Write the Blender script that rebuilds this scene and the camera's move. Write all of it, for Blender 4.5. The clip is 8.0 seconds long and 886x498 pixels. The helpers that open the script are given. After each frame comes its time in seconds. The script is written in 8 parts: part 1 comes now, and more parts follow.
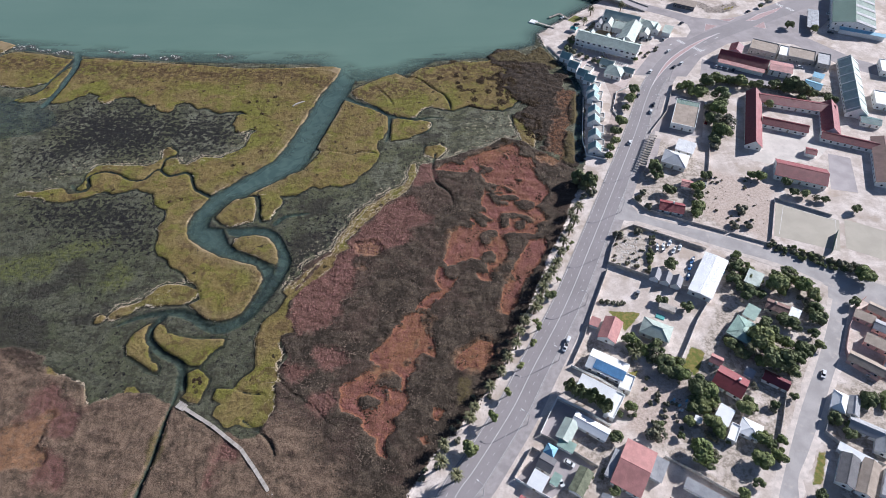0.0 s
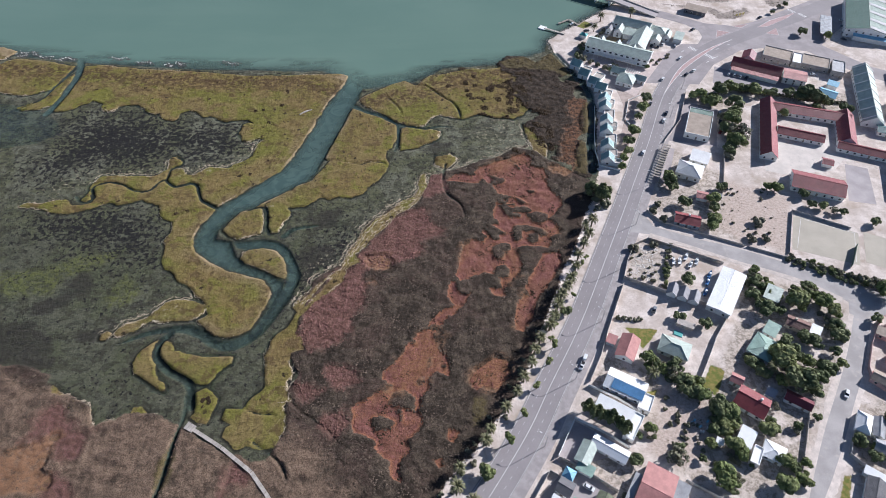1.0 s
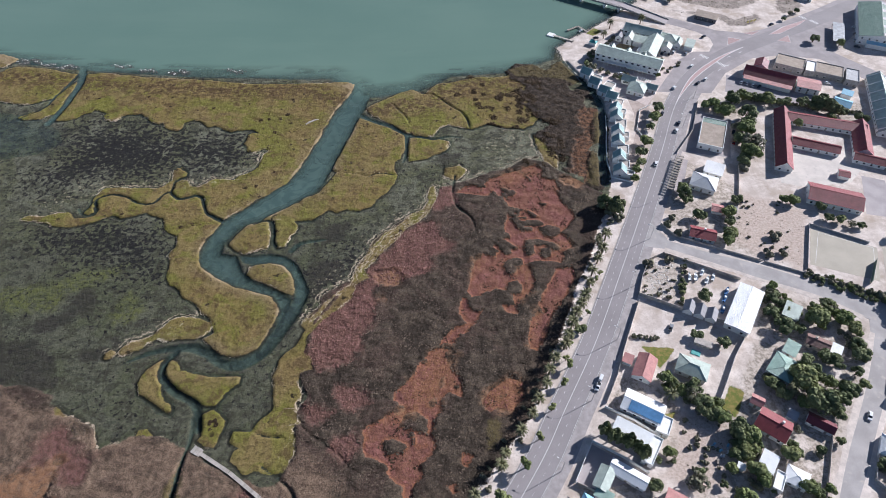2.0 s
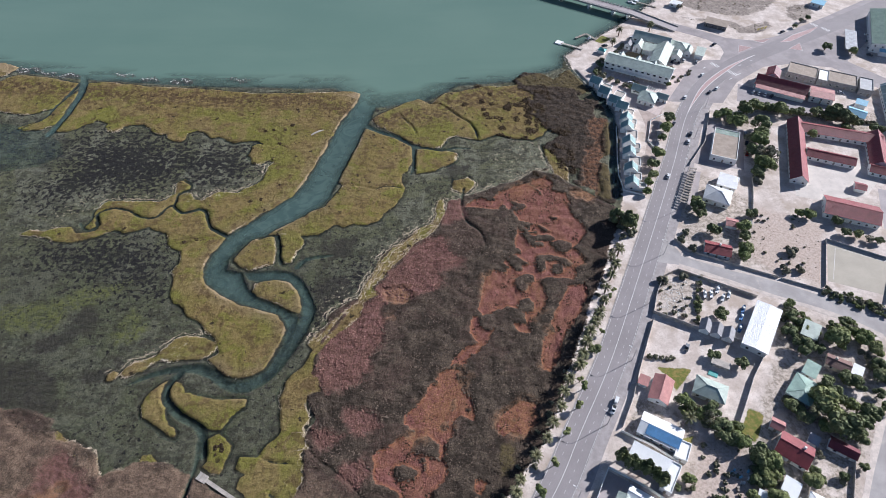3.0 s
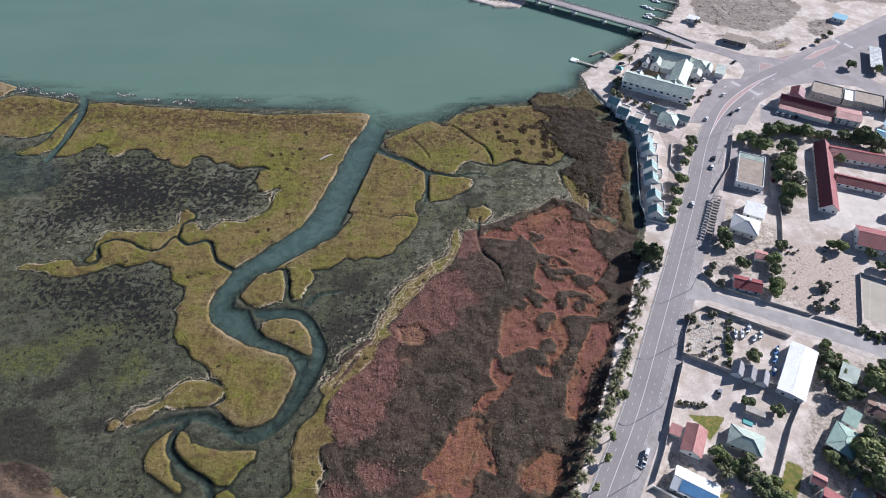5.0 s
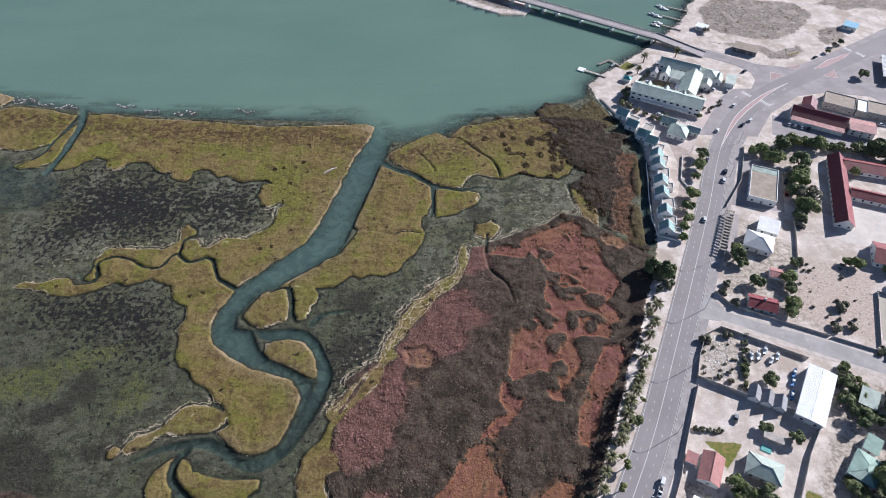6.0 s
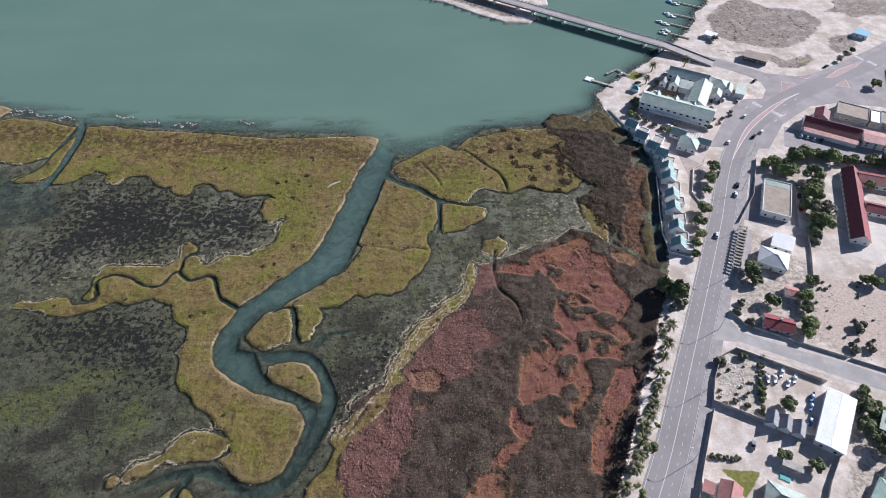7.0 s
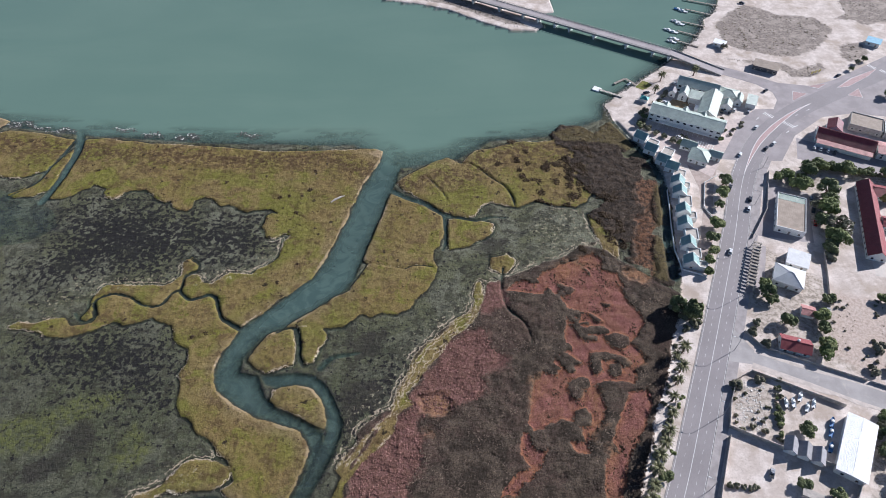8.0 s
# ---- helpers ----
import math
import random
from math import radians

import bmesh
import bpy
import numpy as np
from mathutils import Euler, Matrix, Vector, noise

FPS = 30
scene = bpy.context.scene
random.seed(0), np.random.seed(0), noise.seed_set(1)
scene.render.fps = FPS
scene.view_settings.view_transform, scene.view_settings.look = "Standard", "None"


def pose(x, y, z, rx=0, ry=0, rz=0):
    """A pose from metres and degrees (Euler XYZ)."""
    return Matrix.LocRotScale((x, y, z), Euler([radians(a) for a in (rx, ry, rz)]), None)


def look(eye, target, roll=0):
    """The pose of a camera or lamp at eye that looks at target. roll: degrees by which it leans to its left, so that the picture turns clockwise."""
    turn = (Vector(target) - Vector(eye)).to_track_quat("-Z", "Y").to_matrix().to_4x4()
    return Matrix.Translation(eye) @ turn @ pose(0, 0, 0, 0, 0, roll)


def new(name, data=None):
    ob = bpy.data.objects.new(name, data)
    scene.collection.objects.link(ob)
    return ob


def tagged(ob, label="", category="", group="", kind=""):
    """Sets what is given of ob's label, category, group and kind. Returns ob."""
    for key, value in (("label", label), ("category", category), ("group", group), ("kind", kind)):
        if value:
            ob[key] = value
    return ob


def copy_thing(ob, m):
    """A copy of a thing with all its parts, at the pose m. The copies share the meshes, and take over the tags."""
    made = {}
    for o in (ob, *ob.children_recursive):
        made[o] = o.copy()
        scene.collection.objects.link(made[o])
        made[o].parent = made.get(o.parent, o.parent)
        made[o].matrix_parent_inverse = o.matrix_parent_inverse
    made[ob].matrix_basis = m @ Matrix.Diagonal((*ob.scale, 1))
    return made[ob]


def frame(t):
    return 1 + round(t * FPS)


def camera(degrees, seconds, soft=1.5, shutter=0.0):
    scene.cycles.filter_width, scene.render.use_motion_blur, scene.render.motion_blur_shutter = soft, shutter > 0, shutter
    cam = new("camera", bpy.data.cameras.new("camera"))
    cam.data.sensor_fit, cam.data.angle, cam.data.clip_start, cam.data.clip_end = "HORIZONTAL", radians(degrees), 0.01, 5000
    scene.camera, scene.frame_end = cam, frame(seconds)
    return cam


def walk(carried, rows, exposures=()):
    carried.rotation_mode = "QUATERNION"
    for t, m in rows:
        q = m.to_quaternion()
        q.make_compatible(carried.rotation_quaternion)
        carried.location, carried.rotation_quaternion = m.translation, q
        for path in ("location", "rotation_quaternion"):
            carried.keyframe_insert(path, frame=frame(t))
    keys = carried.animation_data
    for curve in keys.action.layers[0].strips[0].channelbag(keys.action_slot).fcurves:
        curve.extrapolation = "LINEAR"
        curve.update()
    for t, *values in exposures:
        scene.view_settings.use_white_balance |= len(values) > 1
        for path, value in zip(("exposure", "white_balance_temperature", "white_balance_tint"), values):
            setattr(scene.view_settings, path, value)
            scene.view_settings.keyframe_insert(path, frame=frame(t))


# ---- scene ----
cam = camera(72.0, 8.0, soft=0.75)
PATH = [
    (0, (17.06, -15.80, 234.97), (17.36, 50.55, 160.15), -0.03),
    (0.5, (13.79, -11.15, 234.99), (14.13, 55.18, 160.16), 0.01),
    (1, (10.73, -6.33, 235.07), (11.11, 59.98, 160.22), 0.05),
    (1.5, (7.89, -1.36, 235.19), (8.29, 64.94, 160.33), 0.08),
    (2, (5.23, 3.74, 235.35), (5.65, 70.03, 160.48), 0.10),
    (2.5, (2.74, 8.97, 235.54), (3.18, 75.25, 160.66), 0.11),
    (3, (0.41, 14.31, 235.76), (0.86, 80.58, 160.87), 0.12),
    (3.5, (-1.77, 19.74, 235.99), (-1.31, 86.01, 161.10), 0.12),
    (4, (-3.81, 25.25, 236.23), (-3.36, 91.52, 161.34), 0.11),
    (4.5, (-5.74, 30.83, 236.46), (-5.30, 97.11, 161.58), 0.09),
    (5, (-7.57, 36.46, 236.70), (-7.15, 102.75, 161.82), 0.07),
    (5.5, (-9.32, 42.14, 236.92), (-8.91, 108.44, 162.05), 0.04),
    (6, (-10.98, 47.84, 237.11), (-10.61, 114.15, 162.27), 0.00),
    (6.5, (-12.59, 53.55, 237.28), (-12.25, 119.88, 162.45), -0.04),
    (7, (-14.16, 59.27, 237.42), (-13.85, 125.62, 162.60), -0.10),
    (7.5, (-15.69, 64.96, 237.51), (-15.44, 131.34, 162.72), -0.16),
    (8, (-17.21, 70.63, 237.55), (-17.01, 137.04, 162.78), -0.23),
]
walk(cam, [(t, look(eye, target, roll)) for t, eye, target, roll in PATH], exposures=((0.0, 0.66, 5680, 13.0), (8.0, 0.66, 5680, 13.0)))

# ---- world, sun ----
SUN_AZ, SUN_EL = radians(62.0), radians(26.5)
sun_dir = Vector((math.sin(SUN_AZ) * math.cos(SUN_EL), math.cos(SUN_AZ) * math.cos(SUN_EL), math.sin(SUN_EL)))
world = bpy.data.worlds.new("world")
scene.world = world
world.use_nodes = True
sky = world.node_tree.nodes.new("ShaderNodeTexSky")
sky.sky_type, sky.sun_disc = "NISHITA", False
sky.sun_elevation, sky.sun_rotation = SUN_EL, SUN_AZ
sky.air_density, sky.dust_density, sky.ozone_density = 0.75, 0.4, 1.3
world.node_tree.nodes["Background"].inputs[1].default_value = 0.052
world.node_tree.links.new(sky.outputs[0], world.node_tree.nodes["Background"].inputs[0])
sun = new("sun", bpy.data.lights.new("sun", "SUN"))
sun.data.energy, sun.data.angle, sun.data.color = 5.0, radians(0.5), (1.0, 0.94, 0.86)
sun.matrix_world = look(sun_dir * 500, (0, 0, 0))

# ---- materials ----


class Nodes:
    """Short hand for building a node material."""

    def __init__(self, name):
        self.m = bpy.data.materials.new(name)
        self.m.use_nodes = True
        self.t = self.m.node_tree
        self.b = self.t.nodes["Principled BSDF"]
        self.pos = self.add("ShaderNodeNewGeometry").outputs["Position"]

    def add(self, kind):
        return self.t.nodes.new(kind)

    def put(self, value, socket):
        if isinstance(value, bpy.types.NodeSocket):
            self.t.links.new(value, socket)
        elif isinstance(value, (tuple, list)):
            socket.default_value = (*value, 1.0) if len(value) == 3 and len(socket.default_value) == 4 else value
        else:
            socket.default_value = value

    def noise(self, scale, detail=3.0, rough=0.55, warp=0.0, coord=None):
        n = self.add("ShaderNodeTexNoise")
        self.put(coord or self.pos, n.inputs["Vector"])
        for key, value in (("Scale", scale), ("Detail", detail), ("Roughness", rough), ("Distortion", warp)):
            n.inputs[key].default_value = value
        return n.outputs["Fac"]

    def voronoi(self, scale, out="Distance", coord=None):
        n = self.add("ShaderNodeTexVoronoi")
        self.put(coord or self.pos, n.inputs["Vector"])
        n.inputs["Scale"].default_value = scale
        return n.outputs[out]

    def math(self, op, a, b=0.0):
        n = self.add("ShaderNodeMath")
        n.operation = op
        self.put(a, n.inputs[0]), self.put(b, n.inputs[1])
        return n.outputs[0]

    def ramp(self, value, low, high, to0=0.0, to1=1.0):
        n = self.add("ShaderNodeMapRange")
        n.interpolation_type = "SMOOTHSTEP"
        for k, v in enumerate((value, low, high, to0, to1)):
            self.put(v, n.inputs[k])
        return n.outputs[0]

    def mix(self, fac, a, b):
        n = self.add("ShaderNodeMix")
        n.data_type = "RGBA"
        self.put(fac, n.inputs[0]), self.put(a, n.inputs[6]), self.put(b, n.inputs[7])
        return n.outputs[2]

    def scale(self, colour, by):
        n = self.add("ShaderNodeVectorMath")
        n.operation = "SCALE"
        self.put(colour, n.inputs[0]), self.put(by, n.inputs["Scale"])
        return n.outputs[0]

    def attr(self, name):
        n = self.add("ShaderNodeAttribute")
        n.attribute_name = name
        s = self.add("ShaderNodeSeparateColor")
        self.put(n.outputs["Color"], s.inputs[0])
        return s.outputs

    def random(self):
        return self.add("ShaderNodeObjectInfo").outputs["Random"]

    def island(self):
        return self.add("ShaderNodeNewGeometry").outputs["Random Per Island"]

    def bump(self, height, strength=0.4, distance=0.1):
        n = self.add("ShaderNodeBump")
        n.inputs["Strength"].default_value, n.inputs["Distance"].default_value = strength, distance
        self.put(height, n.inputs["Height"])
        self.put(n.outputs[0], self.b.inputs["Normal"])

    def done(self, colour, rough=0.7, metal=0.0, spec=0.4):
        self.put(colour, self.b.inputs["Base Color"])
        self.put(rough, self.b.inputs["Roughness"]), self.put(metal, self.b.inputs["Metallic"])
        self.b.inputs["Specular IOR Level"].default_value = spec
        return self.m


def plain(name, col, rough=0.7, var=0.25, scale=0.6, fine=6.0, bump=0.25, metal=0.0, spec=0.4, rnd=0.12, stain=None):
    """A worn surface: broad and fine variation, a shift per object, stains."""
    n = Nodes(name)
    broad, small = n.noise(scale, 4.0), n.noise(fine, 3.0)
    c = n.mix(n.ramp(broad, 0.3, 0.7), [v * (1 - var) for v in col], [min(v * (1 + var), 0.92) for v in col])
    c = n.mix(n.ramp(small, 0.35, 0.75, 0.0, 0.35), c, [v * 0.6 for v in col])
    if stain:
        c = n.mix(n.ramp(n.noise(scale * 2.3, 5.0, 0.65), 0.56, 0.72, 0.0, 0.7), c, stain)
    c = n.scale(c, n.math("ADD", n.math("MULTIPLY", n.random(), 2 * rnd), 1.0 - rnd))
    n.bump(small, bump, 0.05)
    return n.done(c, rough, metal, spec)


def ribbed(name, col, rough=0.45, axis=0, pitch=2.2, var=0.14, stain=(0.2, 0.14, 0.1), amount=0.35, spec=0.4):
    """Painted sheet roofing with ribs down the slope, in the thing's own axes."""
    n = Nodes(name)
    tc = n.add("ShaderNodeTexCoord").outputs["Object"]
    w = n.add("ShaderNodeTexWave")
    w.bands_direction = "XY"[axis]
    w.inputs["Scale"].default_value = pitch
    n.put(tc, w.inputs["Vector"])
    broad = n.noise(0.35, 4.0, 0.6)
    c = n.mix(n.ramp(broad, 0.3, 0.7), [v * (1 - var) for v in col], [min(v * (1 + var), 0.9) for v in col])
    c = n.mix(n.ramp(n.noise(1.6, 6.0, 0.7), 0.55, 0.8, 0.0, amount), c, stain)
    c = n.mix(n.ramp(w.outputs["Fac"], 0.0, 0.3, 0.22, 0.0), c, [v * 0.45 for v in col])
    n.bump(w.outputs["Fac"], 0.5, 0.06)
    return n.done(c, rough, 0.0, spec)


def foliage(name, col, col2, var=0.4):
    n = Nodes(name)
    c = n.mix(n.random(), col, col2)
    c = n.scale(c, n.ramp(n.island(), 0.0, 1.0, 1 - var, 1 + var))
    c = n.mix(n.ramp(n.noise(0.5, 3.0), 0.45, 0.75, 0.0, 0.4), c, [v * 1.5 for v in col2])
    n.b.inputs["Subsurface Weight"].default_value = 0.0
    return n.done(c, 0.75, 0.0, 0.2)


white_paint = plain("white_paint", (0.84, 0.83, 0.80), 0.6, 0.05, rnd=0.04, stain=(0.5, 0.46, 0.4))
cream_wall = plain("cream_wall", (0.62, 0.54, 0.44), 0.85, 0.1, stain=(0.4, 0.33, 0.26))
pink_wall = plain("pink_wall", (0.60, 0.40, 0.36), 0.85, 0.12, stain=(0.42, 0.3, 0.27))
grey_wall = plain("grey_wall", (0.42, 0.40, 0.38), 0.9, 0.15, stain=(0.25, 0.23, 0.21))
blue_wall = plain("blue_wall", (0.25, 0.36, 0.48), 0.8, 0.12)
concrete = plain("concrete", (0.36, 0.34, 0.32), 0.9, 0.18, stain=(0.2, 0.19, 0.17))
precast = plain("precast", (0.48, 0.43, 0.38), 0.9, 0.2, stain=(0.25, 0.22, 0.19))
white_roof = ribbed("white_roof", (0.87, 0.87, 0.86), 0.5, amount=0.12, var=0.04)
blue_roof = ribbed("blue_roof", (0.15, 0.34, 0.60), 0.45, amount=0.12)
red_roof = ribbed("red_roof", (0.25, 0.050, 0.055), 0.55, stain=(0.36, 0.16, 0.14))
maroon_roof = ribbed("maroon_roof", (0.17, 0.035, 0.045), 0.55, stain=(0.21, 0.075, 0.08))
pink_roof = ribbed("pink_roof", (0.44, 0.20, 0.18), 0.65, stain=(0.5, 0.34, 0.28))
brown_roof = ribbed("brown_roof", (0.20, 0.115, 0.095), 0.75, axis=1, stain=(0.12, 0.08, 0.07))
mint_roof = ribbed("mint_roof", (0.30, 0.42, 0.35), 0.55, amount=0.25, stain=(0.5, 0.52, 0.47))
green_roof = ribbed("green_roof", (0.10, 0.17, 0.13), 0.5, amount=0.2, stain=(0.3, 0.34, 0.3))
teal_roof = ribbed("teal_roof", (0.085, 0.185, 0.18), 0.5, amount=0.15, stain=(0.25, 0.33, 0.31))
sage_roof = ribbed("sage_roof", (0.42, 0.48, 0.42), 0.5, amount=0.2, stain=(0.55, 0.57, 0.53))
aqua_roof = ribbed("aqua_roof", (0.25, 0.37, 0.355), 0.5, amount=0.2, stain=(0.42, 0.5, 0.48))
tan_roof = ribbed("tan_roof", (0.36, 0.29, 0.23), 0.8, stain=(0.22, 0.18, 0.15))
grey_roof = ribbed("grey_roof", (0.34, 0.34, 0.35), 0.6, stain=(0.2, 0.19, 0.18))
dark_roof = ribbed("dark_roof", (0.13, 0.125, 0.13), 0.65, stain=(0.22, 0.21, 0.2))
moss_roof = plain("moss_roof", (0.16, 0.17, 0.11), 0.85, 0.3, fine=3.0)
teal_sheet = plain("teal_sheet", (0.09, 0.36, 0.34), 0.6, 0.1)
sky_sheet = plain("sky_sheet", (0.25, 0.48, 0.62), 0.6, 0.1)
timber = plain("timber", (0.30, 0.26, 0.22), 0.85, 0.25, fine=9.0)
pale_timber = plain("pale_timber", (0.46, 0.41, 0.36), 0.85, 0.2, fine=9.0)
bark = plain("bark", (0.13, 0.095, 0.07), 0.95, 0.3)
palm_bark = plain("palm_bark", (0.20, 0.15, 0.11), 0.95, 0.3)
galvanised = plain("galvanised", (0.42, 0.43, 0.44), 0.5, 0.1, metal=0.6)
tyre_rubber = plain("tyre_rubber", (0.025, 0.025, 0.027), 0.85, 0.1)
dark_glass = plain("dark_glass", (0.02, 0.025, 0.03), 0.08, 0.1, bump=0.0, spec=0.6)
rock_mat = plain("rock", (0.26, 0.24, 0.21), 0.9, 0.3, stain=(0.1, 0.1, 0.09))
rock_dark = plain("rock_dark", (0.05, 0.048, 0.042), 0.85, 0.35, stain=(0.16, 0.15, 0.13))
road_white = plain("road_white", (0.72, 0.70, 0.68), 0.8, 0.1, stain=(0.4, 0.38, 0.37))
road_red = plain("road_red", (0.43, 0.30, 0.285), 0.85, 0.15)
canvas_grey = plain("canvas_grey", (0.30, 0.29, 0.30), 0.8, 0.12)
car_white = plain("car_white", (0.75, 0.75, 0.75), 0.25, 0.03, bump=0.0, rnd=0.06, spec=0.6)
car_dark = plain("car_dark", (0.04, 0.045, 0.06), 0.25, 0.05, bump=0.0, spec=0.6)
car_silver = plain("car_silver", (0.42, 0.43, 0.45), 0.25, 0.05, bump=0.0, metal=0.5)
car_red = plain("car_red", (0.35, 0.03, 0.03), 0.25, 0.05, bump=0.0, spec=0.6)
hull_white = plain("hull_white", (0.76, 0.76, 0.75), 0.35, 0.06)
hull_blue = plain("hull_blue", (0.08, 0.2, 0.42), 0.35, 0.08)
leaf_green = foliage("leaf_green", (0.155, 0.190, 0.066), (0.225, 0.240, 0.100))
leaf_dark = foliage("leaf_dark", (0.104, 0.126, 0.054), (0.160, 0.178, 0.082))
leaf_grey = foliage("leaf_grey", (0.14, 0.14, 0.085), (0.19, 0.175, 0.12))
palm_leaf = foliage("palm_leaf", (0.145, 0.150, 0.075), (0.21, 0.195, 0.105))


def shrub(name, col, col2, var=0.2):
    """Cushion plants: two tints in broad drifts, a shade per plant."""
    n = Nodes(name)
    col, col2 = [(r * 1.02, g, b * 0.90) for r, g, b in (col, col2)]
    c = n.mix(n.ramp(n.noise(0.06, 5.0, 0.68), 0.43, 0.57), col, col2)
    c = n.mix(n.ramp(n.noise(0.33, 5.0, 0.7), 0.45, 0.56, 0.0, 0.65), c, [v * 0.5 for v in col])
    c = n.scale(c, n.ramp(n.island(), 0.0, 1.0, 1 - var, 1 + var))
    return n.done(c, 0.9, 0.0, 0.1)


shrub_brown = shrub("shrub_brown", (0.078, 0.060, 0.049), (0.158, 0.121, 0.099))
shrub_tan = shrub("shrub_tan", (0.150, 0.106, 0.082), (0.235, 0.160, 0.124))
shrub_red = shrub("shrub_red", (0.275, 0.120, 0.108), (0.262, 0.122, 0.090))
shrub_pink = shrub("shrub_pink", (0.245, 0.132, 0.118), (0.180, 0.102, 0.086))
shrub_orange = shrub("shrub_orange", (0.275, 0.140, 0.076), (0.220, 0.122, 0.080))
shrub_reed = shrub("shrub_reed", (0.046, 0.036, 0.031), (0.086, 0.062, 0.047))
shrub_rust = shrub("shrub_rust", (0.200, 0.105, 0.066), (0.105, 0.066, 0.045))
shrub_dusk = shrub("shrub_dusk", (0.075, 0.053, 0.035), (0.062, 0.044, 0.030))
shrub_olive = shrub("shrub_olive", (0.170, 0.152, 0.040), (0.200, 0.158, 0.066), 0.4)
shrub_heath = shrub("shrub_heath", (0.20, 0.165, 0.125), (0.13, 0.105, 0.080))
rubble_mat = plain("rubble_mat", (0.70, 0.66, 0.61), 0.9, 0.2, stain=(0.4, 0.35, 0.3))
straw = shrub("straw", (0.66, 0.58, 0.48), (0.52, 0.45, 0.36), 0.25)
weed_dark = foliage("weed_dark", (0.017, 0.016, 0.018), (0.030, 0.027, 0.026), 0.4)


def asphalt_material():
    n = Nodes("asphalt")
    broad = n.noise(0.05, 4.0, 0.6)
    c = n.mix(n.ramp(broad, 0.3, 0.7), (0.268, 0.240, 0.238), (0.318, 0.286, 0.284))
    c = n.mix(n.ramp(n.noise(0.5, 6.0, 0.7), 0.5, 0.75, 0.0, 0.35), c, (0.36, 0.335, 0.325))
    c = n.mix(n.ramp(n.noise(9.0, 2.0), 0.4, 0.7, 0.0, 0.35), c, (0.164, 0.156, 0.156))
    return n.done(c, 0.85, 0.0, 0.3)


asphalt = asphalt_material()


def ground_material():
    """Marsh, mud, salt plants, sand and sea bed, told apart by the ground's own zone values (metres inside each zone)."""
    n = Nodes("ground")
    green, salt, town = n.attr("zone_a")[:3]
    pink, red, orange = n.attr("zone_b")[:3]
    reed, water, lawn = n.attr("zone_c")[:3]
    scrub, bank, weed = n.attr("zone_d")[:3]
    pool, algae, wrack = n.attr("zone_e")[:3]
    rim, garden, olive = n.attr("zone_f")[:3]
    pale = n.attr("zone_g")[0]
    sub = lambda v, by: n.math("MULTIPLY", n.math("SUBTRACT", v, 0.5), by)
    wob = sub(n.noise(0.22, 6.0, 0.7), 9.0)
    wob2 = sub(n.noise(0.55, 6.0, 0.7), 5.0)

    def inside(d, w, soft=0.35):
        return n.ramp(n.math("ADD", d, w), -soft, soft)

    fine, mid, wide = n.noise(2.2, 6.0, 0.75), n.noise(0.4, 6.0, 0.7), n.noise(0.035, 5.0, 0.65, 0.6)
    # mud flat: grey silt and olive film under dark weed
    split = n.add("ShaderNodeSeparateXYZ")
    n.put(n.pos, split.inputs[0])
    north = n.ramp(n.math("ADD", split.outputs[1], sub(wide, 120.0)), 190.0, 275.0)
    light = n.mix(n.ramp(wide, 0.43, 0.57), n.mix(north, (0.106, 0.108, 0.080), (0.172, 0.172, 0.132)), n.mix(north, (0.090, 0.097, 0.058), (0.120, 0.124, 0.074)))
    light = n.mix(n.ramp(n.noise(0.13, 6.0, 0.7), 0.50, 0.56, 0.0, 0.75), light, (0.054, 0.052, 0.036))
    light = n.mix(n.ramp(fine, 0.44, 0.62, 0.0, 0.6), light, (0.054, 0.055, 0.040))
    light = n.mix(n.ramp(n.noise(0.21, 6.0, 0.75, 0.4), 0.515, 0.56, 0.0, 0.6), light, (0.036, 0.034, 0.030))
    light = n.mix(n.ramp(n.noise(0.5, 5.0, 0.7), 0.56, 0.62, 0.0, 0.4), light, (0.150, 0.148, 0.112))
    light = n.mix(n.math("MULTIPLY", inside(algae, n.math("MULTIPLY", wob, 1.2), 2.5), n.ramp(mid, 0.44, 0.56, 0.15, 0.8)), light, (0.112, 0.122, 0.042))
    cover = n.math("ADD", n.noise(0.36, 6.0, 0.70), n.math("MULTIPLY", n.math("ADD", weed, sub(wide, 30.0)), 0.0052))
    dark = n.mix(n.ramp(fine, 0.35, 0.7), (0.009, 0.009, 0.012), (0.028, 0.025, 0.027))
    c = n.mix(n.ramp(cover, 0.514, 0.540, 0.0, 0.95), light, dark)
    deep = n.attr("zone_g")[1]
    c = n.mix(n.math("MULTIPLY", inside(deep, wob, 2.0), n.ramp(fine, 0.3, 0.6, 0.95, 0.6)), c, (0.033, 0.029, 0.028))
    c = n.mix(n.math("MULTIPLY", inside(pool, n.math("MULTIPLY", wob, 3.0), 14.0), n.ramp(n.noise(0.05, 4.0, 0.6), 0.36, 0.6, 0.9, 0.2)), c, n.mix(n.ramp(mid, 0.4, 0.65), (0.034, 0.034, 0.042), (0.062, 0.064, 0.066)))
    # channel bed, and weed streaks off the shore
    streak = n.add("ShaderNodeMapping")
    streak.inputs["Scale"].default_value = (0.7, 1.3, 1.0)
    n.put(n.pos, streak.inputs["Vector"])
    c = n.mix(n.ramp(n.noise(0.12, 6.0, 0.7, 0.5, streak.outputs[0]), 0.52, 0.60, 0.0, 0.45), c, (0.032, 0.033, 0.027))
